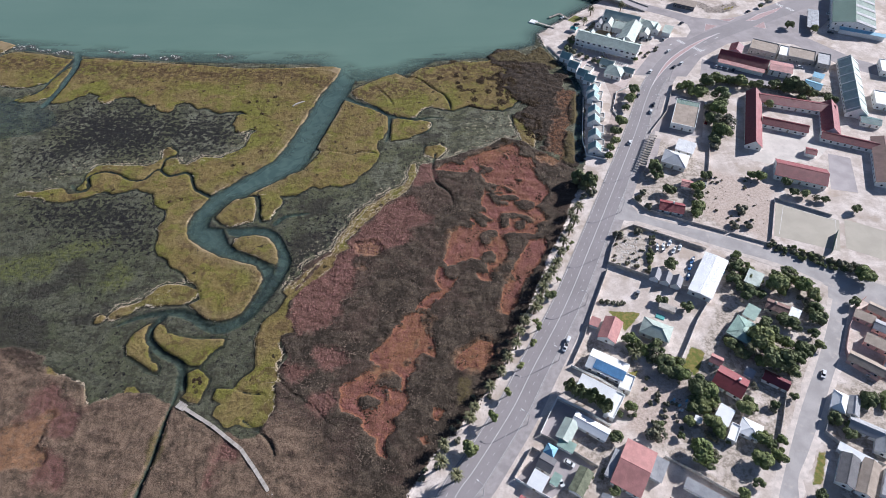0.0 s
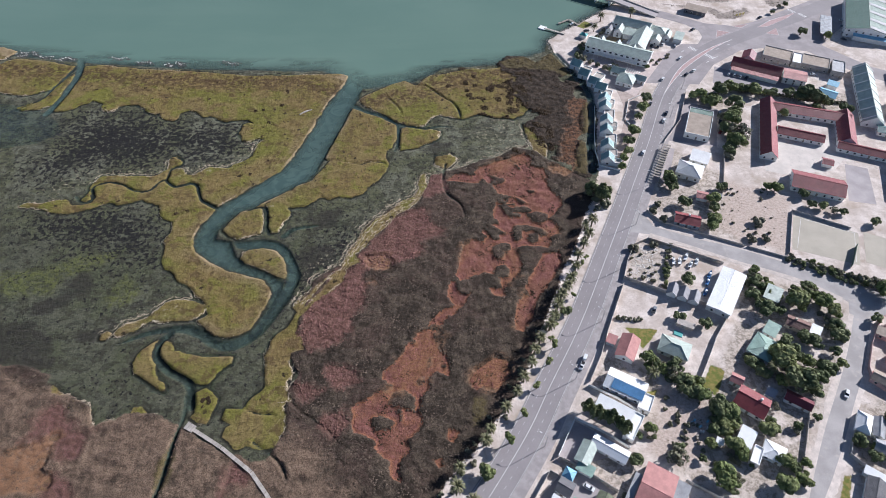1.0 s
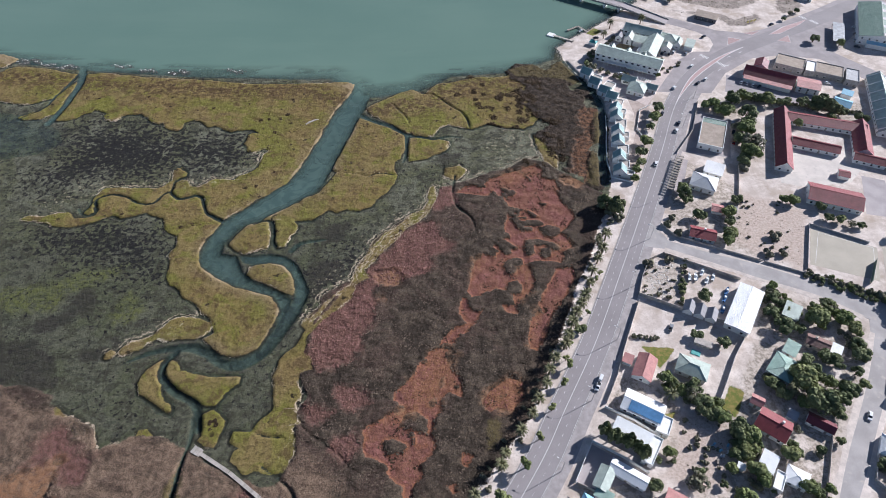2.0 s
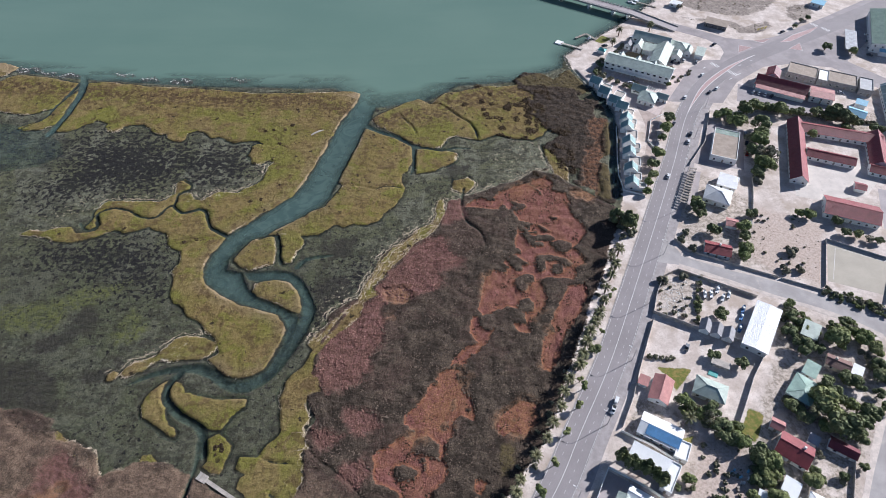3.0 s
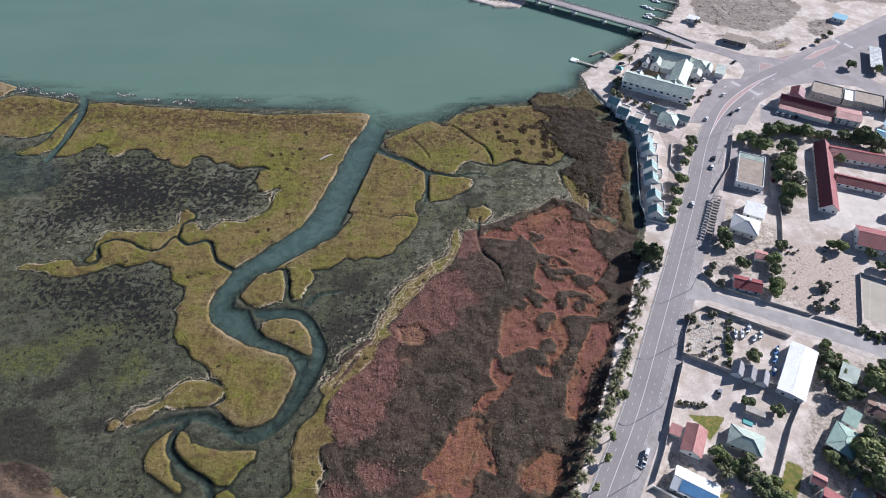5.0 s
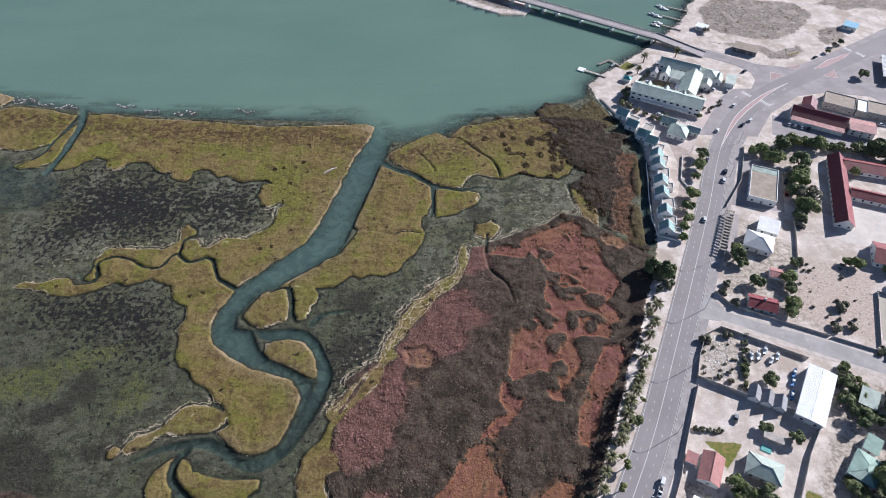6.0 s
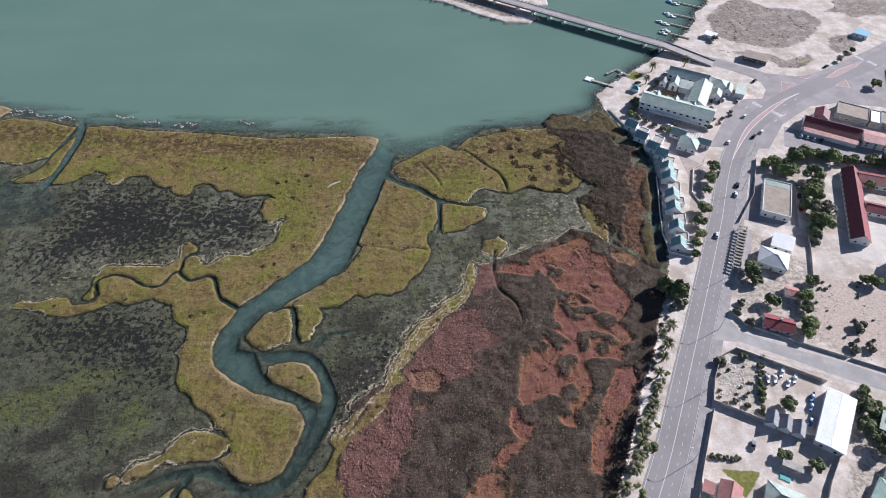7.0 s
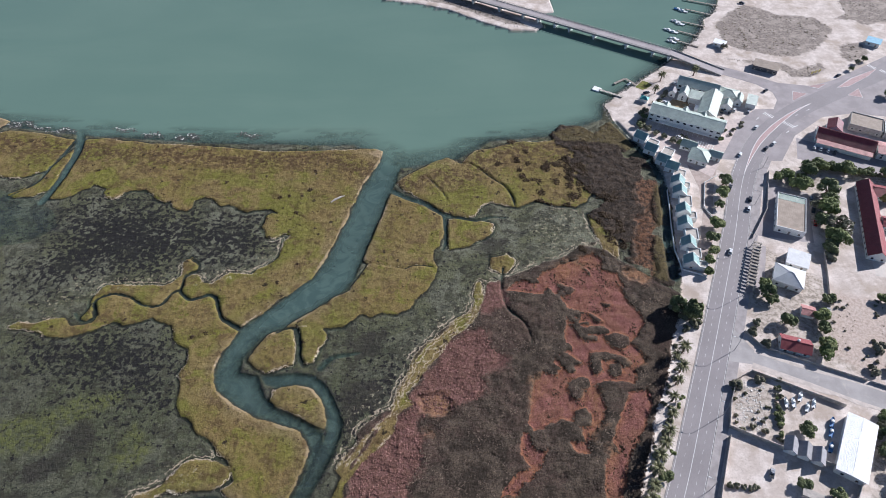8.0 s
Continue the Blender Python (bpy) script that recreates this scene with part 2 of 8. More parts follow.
    c = n.mix(n.ramp(water, -0.8, 1.5, 0.0, 0.9), c, n.mix(n.ramp(n.noise(0.12, 5.0, 0.6, 1.5), 0.42, 0.62), (0.023, 0.032, 0.032), (0.066, 0.088, 0.077)))
    c = n.mix(n.math("MULTIPLY", n.ramp(rim, -0.5, -3.0), n.ramp(rim, -24.0, -14.0)), c, n.mix(n.ramp(mid, 0.42, 0.58), (0.042, 0.058, 0.057), (0.074, 0.092, 0.082)))
    # dark wet foot of the banks
    foot = n.math("MULTIPLY", n.ramp(n.math("ADD", green, n.math("MULTIPLY", wob2, 0.35)), -1.7, -0.5), n.ramp(n.noise(0.09, 3.0), 0.3, 0.5, 0.25, 0.9))
    c = n.mix(foot, c, (0.023, 0.022, 0.018))
    # green platforms
    g = n.mix(n.ramp(n.noise(0.045, 2.5, 0.6, 0.8), 0.40, 0.58), (0.186, 0.178, 0.044), (0.238, 0.178, 0.080))
    g = n.mix(n.ramp(n.noise(0.017, 2.5, 0.6, 0.6), 0.45, 0.58, 0.0, 0.6), g, (0.225, 0.155, 0.070))
    g = n.mix(n.ramp(n.noise(0.07, 5.0, 0.7, 0.7), 0.53, 0.62, 0.0, 0.75), g, (0.182, 0.184, 0.034))
    g = n.mix(n.math("MULTIPLY", n.ramp(n.attr("zone_h")[0], -8.0, -1.5), n.ramp(n.noise(0.08, 5.0, 0.65), 0.4, 0.55, 0.15, 0.75)), g, (0.255, 0.190, 0.112))
    river = n.attr("zone_h")[0]
    sill = n.math("MULTIPLY", n.ramp(n.math("ADD", river, sub(mid, 1.5)), -1.5, -0.8), n.ramp(n.noise(0.05, 4.0, 0.6), 0.45, 0.56, 0.0, 0.7))
    g = n.mix(n.ramp(fine, 0.46, 0.60, 0.0, 0.62), g, (0.082, 0.070, 0.022))
    g = n.mix(n.ramp(mid, 0.53, 0.62, 0.0, 0.6), g, (0.082, 0.062, 0.028))
    g = n.mix(n.ramp(n.noise(0.12, 4.0, 0.7), 0.54, 0.62, 0.0, 0.65), g, (0.097, 0.063, 0.035))
    g = n.mix(n.math("MULTIPLY", n.math("MULTIPLY", n.ramp(rim, 36.0, 14.0), n.ramp(rim, 3.0, 9.0)), n.ramp(n.noise(0.26, 6.0, 0.75), 0.46, 0.53, 0.0, 0.9)), g, (0.080, 0.052, 0.030))
    # shade of small pits, put in as dark colour without any relief
    pit_shade = n.math("MULTIPLY", n.ramp(n.math("ADD", n.voronoi(0.14), sub(n.noise(0.8, 3.0), 0.5)), 0.10, 0.17, 1.0, 0.0), n.ramp(n.noise(0.03, 2.0), 0.44, 0.53))
    g = n.mix(pit_shade, g, (0.040, 0.030, 0.019))
    g = n.mix(sill, g, (0.32, 0.245, 0.165))
    is_green = inside(green, n.math("MULTIPLY", wob2, 0.35), 0.25)
    c = n.mix(is_green, c, g)
    # pale wrack lines along the banks
    dryness = n.ramp(water, -0.2, -1.2)
    for shift, width in ((0.1, 0.4), (1.8, 0.35)):
        edge = n.ramp(n.math("ABSOLUTE", n.math("ADD", n.math("ADD", bank, sub(n.noise(0.3, 5.0, 0.7), 6.5)), shift)), 0.08, width, 1.0, 0.0)
        edge = n.math("MULTIPLY", edge, n.math("MAXIMUM", n.ramp(n.noise(0.03 + 0.004 * shift, 3.0), 0.51 if shift < 1 else 0.9, 0.58 if shift < 1 else 1.0), n.math("MULTIPLY", inside(wrack, 1.0, 1.5), n.ramp(n.noise(0.14, 3.0), 0.38, 0.46))))
        edge = n.math("MULTIPLY", edge, dryness)
        c = n.mix(n.math("MULTIPLY", edge, n.ramp(fine, 0.36, 0.52)), c, (0.50, 0.41, 0.33))
    c = n.mix(n.math("MULTIPLY", inside(wrack, wob, 4.0), n.ramp(n.noise(0.45, 6.0, 0.75), 0.565, 0.61, 0.0, 0.85)), c, (0.370, 0.326, 0.238))
    # salt marsh
    s = n.mix(n.ramp(n.noise(0.11, 6.0, 0.7), 0.42, 0.58), (0.042, 0.032, 0.026), (0.112, 0.085, 0.068))
    s = n.mix(n.ramp(wide, 0.48, 0.58, 0.0, 0.6), s, (0.110, 0.070, 0.060))
    s = n.mix(n.ramp(fine, 0.45, 0.58, 0.0, 0.75), s, (0.026, 0.021, 0.017))
    s = n.mix(n.math("MULTIPLY", inside(pale, wob, 5.0), n.ramp(n.noise(0.16, 6.0, 0.72), 0.38, 0.56, 0.25, 1.0)), s, n.mix(n.ramp(fine, 0.42, 0.6), (0.240, 0.168, 0.128), (0.105, 0.074, 0.056)))
    pk = n.mix(n.ramp(mid, 0.43, 0.57), (0.205, 0.106, 0.098), (0.150, 0.076, 0.064))
    pk = n.mix(n.ramp(fine, 0.43, 0.62, 0.0, 0.8), pk, (0.075, 0.046, 0.039))
    s = n.mix(inside(pink, wob, 3.0), s, pk)
    rd = n.mix(n.ramp(n.noise(0.07, 6.0, 0.7), 0.44, 0.56), (0.245, 0.106, 0.096), (0.235, 0.110, 0.080))
    rd = n.mix(n.ramp(n.math("ADD", red, wob2), 2.0, 0.3, 0.0, 0.6), rd, (0.30, 0.128, 0.056))
    rd = n.mix(n.math("MULTIPLY", inside(orange, wob, 3.0), n.ramp(mid, 0.36, 0.5, 0.3, 0.9)), rd, (0.265, 0.132, 0.072))
    rd = n.mix(n.ramp(fine, 0.46, 0.58, 0.0, 0.75), rd, (0.088, 0.042, 0.034))
    og = n.mix(n.ramp(fine, 0.4, 0.62), (0.300, 0.160, 0.092), (0.190, 0.108, 0.070))
    s = n.mix(n.math("MULTIPLY", inside(orange, wob, 3.0), n.ramp(mid, 0.38, 0.52, 0.25, 0.9)), s, og)
    s = n.mix(inside(red, n.math("MULTIPLY", wob2, 0.6), 0.3), s, rd)
    rb = n.mix(n.ramp(mid, 0.4, 0.6), (0.028, 0.022, 0.020), (0.066, 0.049, 0.038))
    rb = n.mix(n.math("MULTIPLY", inside(orange, wob, 3.0), n.ramp(mid, 0.44, 0.58, 0.1, 0.9)), rb, (0.185, 0.094, 0.058))
    s = n.mix(inside(reed, wob2, 0.8), s, rb)
    s = n.mix(n.math("MULTIPLY", inside(olive, wob2, 1.0), n.ramp(mid, 0.36, 0.54, 0.35, 0.95)), s, n.mix(n.ramp(fine, 0.4, 0.6), (0.125, 0.098, 0.045), (0.066, 0.052, 0.028)))
    c = n.mix(inside(salt, n.math("MULTIPLY", wob2, 0.6), 0.4), c, s)
    warm = n.add("ShaderNodeVectorMath")
    warm.operation = "MULTIPLY"
    warm.inputs[1].default_value = (1.02, 1.0, 0.90)
    n.put(c, warm.inputs[0])
    c = warm.outputs[0]
    # sand of the town
    d = n.mix(n.ramp(n.noise(0.12, 6.0, 0.7), 0.35, 0.68), (0.49, 0.41, 0.352), (0.72, 0.635, 0.575))
    d = n.mix(n.ramp(n.noise(1.3, 6.0, 0.75), 0.53, 0.64, 0.0, 0.65), d, (0.36, 0.30, 0.245))
    d = n.mix(n.ramp(n.noise(0.05, 5.0, 0.65), 0.51, 0.62, 0.0, 0.7), d, (0.40, 0.32, 0.255))
    soil = n.mix(n.ramp(n.noise(0.5, 6.0, 0.75), 0.42, 0.58), (0.28, 0.235, 0.192), (0.54, 0.462, 0.392))
    d = n.mix(n.math("MULTIPLY", inside(garden, wob, 2.0), n.ramp(n.noise(0.11, 4.0, 0.65), 0.38, 0.5)), d, soil)
    sc = n.mix(n.ramp(n.noise(0.8, 6.0, 0.75), 0.38, 0.60), (0.58, 0.475, 0.405), (0.41, 0.325, 0.27))
    d = n.mix(n.math("MULTIPLY", inside(scrub, n.math("MULTIPLY", wob, 1.6), 3.0), n.ramp(n.noise(0.3, 4.0), 0.3, 0.5, 0.55, 1.0)), d, sc)
    heath = n.attr("zone_g")[2]
    he = n.mix(n.ramp(n.noise(0.7, 6.0, 0.8), 0.40, 0.60), (0.165, 0.138, 0.118), (0.34, 0.285, 0.245))
    he = n.mix(n.ramp(n.noise(0.09, 4.0, 0.6), 0.5, 0.62, 0.0, 0.6), he, (0.40, 0.34, 0.29))
    d = n.mix(n.math("MULTIPLY", inside(heath, n.math("MULTIPLY", wob, 1.1), 1.0), n.ramp(n.noise(0.25, 5.0), 0.3, 0.5, 0.6, 1.0)), d, he)
    lw = n.mix(n.ramp(n.noise(0.5, 5.0, 0.7), 0.4, 0.65), (0.13, 0.15, 0.035), (0.26, 0.20, 0.07))
    d = n.mix(inside(lawn, n.math("MULTIPLY", wob2, 0.4), 0.3), d, lw)
    c = n.mix(inside(town, wob2, 0.4), c, d)
    n.bump(n.math("MULTIPLY", n.math("ADD", fine, n.math("MULTIPLY", mid, 2.0)), n.ramp(town, -1.0, 1.0, 1.0, 0.15)), 0.9, 0.4)
    return n.done(c, 0.93, 0.0, 0.15)


def water_material():
    """Shallow silty water: clear where thin, green-grey with silt where deep; gloss by Fresnel."""
    n = Nodes("water")
    turbid, open_sea = n.attr("silt")[:2]
    t = n.t
    out = t.nodes["Material Output"]
    streak = n.add("ShaderNodeMapping")
    streak.inputs["Scale"].default_value = (0.005, 0.018, 0.018)
    n.put(n.pos, streak.inputs["Vector"])
    body = n.mix(n.ramp(n.noise(1.0, 5.0, 0.6, 0.8, streak.outputs[0]), 0.3, 0.7), (0.134, 0.209, 0.166), (0.150, 0.225, 0.178))
    body = n.mix(n.ramp(n.noise(0.012, 3.0, 0.5), 0.35, 0.7, 0.0, 0.4), body, (0.118, 0.190, 0.152))
    body = n.mix(open_sea, n.mix(n.ramp(n.noise(0.1, 5.0, 0.6, 1.5), 0.42, 0.6), (0.064, 0.102, 0.093), (0.090, 0.136, 0.120)), body)
    split = n.add("ShaderNodeSeparateXYZ")
    n.put(n.pos, split.inputs[0])
    body = n.mix(n.ramp(split.outputs[1], 160.0, 205.0), n.mix(n.ramp(n.noise(0.16, 5.0, 0.65, 1.0), 0.45, 0.62), (0.034, 0.046, 0.044), (0.070, 0.100, 0.092)), body)
    diff = n.add("ShaderNodeBsdfDiffuse")
    n.put(body, diff.inputs[0])
    clear = n.add("ShaderNodeBsdfTransparent")
    clear.inputs[0].default_value = (0.80, 0.90, 0.90, 1)
    mix1 = n.add("ShaderNodeMixShader")
    n.put(turbid, mix1.inputs[0])
    t.links.new(clear.outputs[0], mix1.inputs[1]), t.links.new(diff.outputs[0], mix1.inputs[2])
    gloss = n.add("ShaderNodeBsdfGlossy")
    gloss.inputs["Roughness"].default_value = 0.12
    fres = n.add("ShaderNodeFresnel")
    fres.inputs[0].default_value = 1.33
    bmp = n.add("ShaderNodeBump")
    bmp.inputs["Strength"].default_value, bmp.inputs["Distance"].default_value = 0.12, 0.2
    n.put(n.noise(0.8, 4.0), bmp.inputs["Height"])
    t.links.new(bmp.outputs[0], gloss.inputs["Normal"])
    mix2 = n.add("ShaderNodeMixShader")
    t.links.new(fres.outputs[0], mix2.inputs[0])
    t.links.new(mix1.outputs[0], mix2.inputs[1]), t.links.new(gloss.outputs[0], mix2.inputs[2])
    t.links.new(mix2.outputs[0], out.inputs["Surface"])
    return n.m


ground_mat, water_mat = ground_material(), water_material()

# ---- mesh helpers ----


class Geo:
    """Collects corners and faces for one mesh."""

    def __init__(self):
        self.v, self.f = [], []

    def add(self, verts, faces):
        k = len(self.v)
        self.v += [tuple(p) for p in verts]
        self.f += [tuple(i + k for i in f) for f in faces]
        return self

    def box(self, x0, x1, y0, y1, z0, z1):
        return self.add([(x, y, z) for z in (z0, z1) for x, y in ((x0, y0), (x1, y0), (x1, y1), (x0, y1))],
                        [(3, 2, 1, 0), (4, 5, 6, 7), (0, 1, 5, 4), (1, 2, 6, 5), (2, 3, 7, 6), (3, 0, 4, 7)])

    def chamfered(self, x0, x1, y0, y1, z0, z1, c):
        """A box whose upper edges are cut off."""
        lo = [(x0, y0, z0), (x1, y0, z0), (x1, y1, z0), (x0, y1, z0)]
        mi = [(x0, y0, z1 - c), (x1, y0, z1 - c), (x1, y1, z1 - c), (x0, y1, z1 - c)]
        hi = [(x0 + c, y0 + c, z1), (x1 - c, y0 + c, z1), (x1 - c, y1 - c, z1), (x0 + c, y1 - c, z1)]
        return self.loft([lo, mi, hi])

    def loft(self, rings, close=True):
        """Skins rings of equal length; the first and the last are capped."""
        k, n = len(self.v), len(rings[0])
        self.v += [tuple(p) for r in rings for p in r]
        for a in range(len(rings) - 1):
            for i in range(n):
                j = (i + 1) % n
                self.f.append((k + a * n + i, k + a * n + j, k + (a + 1) * n + j, k + (a + 1) * n + i))
        if close:
            self.f.append(tuple(k + i for i in reversed(range(n))))
            self.f.append(tuple(k + (len(rings) - 1) * n + i for i in range(n)))
        return self

    def tube(self, points, radii, sides=6):
        rings = []
        for i, p in enumerate(points):
            a, b = Vector(points[max(i - 1, 0)]), Vector(points[min(i + 1, len(points) - 1)])
            d = (b - a).normalized()
            u = d.cross(Vector((0.3, 1, 0.2))).normalized()
            w = d.cross(u)
            rings.append([Vector(p) + radii[i] * (math.cos(q) * u + math.sin(q) * w) for q in (2 * math.pi * s / sides for s in range(sides))])
        return self.loft(rings)

    def prism(self, profile, y0, y1):
        """A profile in x and z, drawn out along y."""
        return self.loft([[(x, y0, z) for x, z in profile], [(x, y1, z) for x, z in profile]])

    def mesh(self, name, material=None, smooth=False):
        me = bpy.data.meshes.new(name)
        me.from_pydata(self.v, [], self.f)
        bm = bmesh.new()
        bm.from_mesh(me)
        bmesh.ops.recalc_face_normals(bm, faces=bm.faces)
        bm.to_mesh(me)
        bm.free()
        if smooth:
            me.shade_smooth()
        if material:
            me.materials.append(material)
        return me


def part(name, geo, material, parent, label="", m=None, smooth=False):
    """Links a Geo or a mesh as one object under a thing or a part."""
    ob = new(name, geo.mesh(name, material, smooth) if isinstance(geo, Geo) else geo)
    ob.parent = parent
    if m is not None:
        ob.matrix_basis = m
    return tagged(ob, label)


def thing(name, label, category, m=None, group="", kind=""):
    ob = new(name)
    ob.empty_display_size = 0.5
    if m is not None:
        ob.matrix_basis = m
    return tagged(ob, label, category, group, kind)


def solid(name, geo, material, label, category="", m=None, group="", kind="", smooth=False):
    ob = new(name, geo.mesh(name, material, smooth))
    if m is not None:
        ob.matrix_basis = m
    return tagged(ob, label, category, group, kind)


def mesh_arrays(name, verts, faces, material, smooth=True):
    """A mesh from numpy arrays; faces all with the same number of corners."""
    me = bpy.data.meshes.new(name)
    n, k = faces.shape
    me.vertices.add(len(verts)), me.loops.add(n * k), me.polygons.add(n)
    me.vertices.foreach_set("co", np.ascontiguousarray(verts, np.float32).ravel())
    me.loops.foreach_set("vertex_index", np.ascontiguousarray(faces, np.int32).ravel())
    me.polygons.foreach_set("loop_start", np.arange(0, n * k, k, dtype=np.int32))
    me.update(calc_edges=True)
    me.validate()
    if smooth:
        me.shade_smooth()
    me.materials.append(material)
    return me


# ---- plan of the marsh, in metres ----
MARSH_NORTH_W = [(-240, 370.2), (-237.2, 374.7), (-226.2, 375.3), (-210.6, 373.3), (-196.7, 370.7), (-183.4, 369.4), (-160.4, 366.8), (-115.2, 361.6), (-103.5, 315.7), (-113.2, 313.6), (-125.4, 310.6), (-131.9, 314.2), (-135.6, 315.8), (-139.9, 315.3), (-142.8, 317.4), (-147.1, 321.1), (-151, 322.7), (-153.8, 320.6), (-156, 318.5), (-156.2, 314.3), (-158.2, 311.7), (-163.4, 312.3), (-166.8, 315.9), (-168.9, 319.6), (-172, 318.6), (-175, 319.6), (-179.4, 322.9), (-182.8, 326.1), (-186.9, 328.3), (-193.9, 328.3), (-197.6, 326.2), (-199.7, 322.4), (-203.5, 321.4), (-207.5, 323), (-209.5, 326.8), (-208.1, 329.5), (-214.3, 332.3), (-217.3, 332.9), (-218.7, 330.1), (-223.2, 328.5), (-225.4, 325.2), (-232.3, 321), (-237.8, 322), (-240.9, 325.3), (-239.1, 335.2), (-237.3, 346.6), (-239.2, 356.1)]
MARSH_NORTH_E = [(-138.3, 363.6), (-117, 361.6), (-86, 362.8), (-56.7, 363.9), (-51.8, 362), (-55.4, 348.2), (-61.8, 332.2), (-65.7, 317.1), (-69.7, 301.7), (-73.6, 285.8), (-78.4, 269.9), (-82.1, 263.4), (-87.2, 257.1), (-93.7, 251.3), (-100, 244.9), (-104.8, 239.8), (-112, 232.9), (-118.6, 236.4), (-122.1, 239.1), (-125, 245), (-127.2, 250.3), (-131.4, 252.7), (-135.5, 251.1), (-139.6, 249.9), (-144, 252.8), (-145.9, 257.4), (-145.7, 263.3), (-142.9, 266.3), (-138.9, 265.4), (-136.4, 260.3), (-131.7, 259.8), (-128, 263.2), (-125.1, 266.6), (-119.6, 266.6), (-113.2, 265.7), (-110.9, 269.2), (-103.9, 273.6), (-101.7, 276.7), (-101.1, 287.3), (-98.1, 292.1), (-102.1, 293.1), (-106, 289.7), (-110.2, 291.2), (-113.7, 298.9), (-113.6, 306.9), (-110.3, 309), (-104.9, 304.9), (-104.8, 307.9), (-111.3, 312), (-124.3, 310)]
MARSH_ARM_N = [(-182.7, 239.4), (-185.4, 237.1), (-189.4, 238.6), (-187, 245.3), (-186.6, 252.2), (-185.5, 257.5), (-183.4, 260), (-178.5, 259.2), (-172.3, 258.7), (-166.4, 259.1), (-157.2, 258.7), (-151.6, 260.3), (-148.6, 265.9), (-148.6, 273.8), (-146.1, 276.9), (-142.1, 273.8), (-140.3, 269.3), (-143.1, 267.1), (-146, 264.1), (-145.8, 259), (-147.8, 255.7), (-150.8, 252.4), (-153.7, 247.1), (-158.6, 246), (-164.4, 248.4), (-170, 251.7), (-176.7, 253.8), (-181, 253.4), (-184.3, 252.6), (-185.8, 249.3), (-184.6, 244.5)]
MARSH_ARM_S = [(-184.9, 248.5), (-182.1, 252.1), (-176.4, 252.9), (-169.7, 250.9), (-162.4, 246.8), (-156.6, 245.2), (-152.2, 247.1), (-149.9, 252.4), (-146.4, 254.9), (-142.4, 251.1), (-137.9, 249.1), (-133.9, 250.7), (-130.7, 252.3), (-127.5, 249), (-125.1, 243), (-132.3, 233.4), (-144.3, 235.4), (-149.2, 237.3), (-154.5, 238.5), (-159.4, 237.4), (-163.5, 236.6), (-167.2, 234.7), (-172.3, 237), (-176.1, 235.5), (-179.6, 233.3), (-183.1, 231), (-186.6, 229.2), (-191.9, 228.1), (-197.4, 227.7), (-202.3, 229.2), (-208, 232.6), (-211.9, 233), (-218.4, 233.4), (-220.4, 234.6), (-217.1, 236.9), (-208.4, 236.8), (-203.4, 238.7), (-197.6, 238.7), (-192, 235.6), (-186.4, 235.9), (-182.5, 237.1), (-181.7, 241.3), (-183.4, 246.1)]
MARSH_SOUTH = [(-147.8, 245.1), (-130.7, 252.3), (-125.1, 243), (-117.7, 235.2), (-112.3, 231.8), (-113.1, 227.7), (-115.4, 223), (-117.2, 218.7), (-118.1, 213.4), (-118.4, 208.9), (-117.6, 204.9), (-115.6, 200.9), (-105.8, 193.4), (-96.9, 188.7), (-89.9, 186.2), (-83, 183.7), (-76.3, 181.9), (-73.1, 178), (-71.6, 173.6), (-72.2, 167.9), (-74.2, 162.4), (-75.7, 157), (-77.9, 153.1), (-81.2, 150.5), (-84.9, 148.7), (-89.5, 148), (-94.8, 150.6), (-99.2, 154.5), (-104.4, 157.9), (-100.5, 159.8), (-98.4, 161.1), (-101.3, 165.3), (-104, 169.5), (-108, 172.3), (-110.8, 176.7), (-118.8, 181.2), (-121.3, 185.7), (-123.8, 187.3), (-128.2, 188.8), (-130, 193.5), (-131.8, 203.3), (-134, 208.3), (-133.1, 211.1), (-131.1, 213.5), (-131.7, 218.7), (-133.5, 222.3), (-138.2, 224.2), (-141.6, 227.8), (-142.7, 232.7)]
MARSH_RIDGE = [(-139.6, 150.3), (-138.3, 153.4), (-136.8, 156), (-133.6, 157.3), (-130.4, 158.6), (-127.2, 159.9), (-123.5, 164), (-121, 168.1), (-117.7, 169.5), (-112.7, 169.5), (-107.8, 169.5), (-103.7, 168.1), (-100.7, 165.8), (-101.1, 162.5), (-103.3, 159.3), (-107.2, 157.7), (-113.1, 157.2), (-119, 156.7), (-124, 157.2), (-128, 154.6), (-130.7, 152), (-133.7, 150.2), (-136.9, 149.2)]
MARSH_KNOLL = [(-144.6, 147.5), (-144.3, 150), (-142.6, 152.1), (-140.5, 150.8), (-141.3, 148.2), (-142.7, 147)]
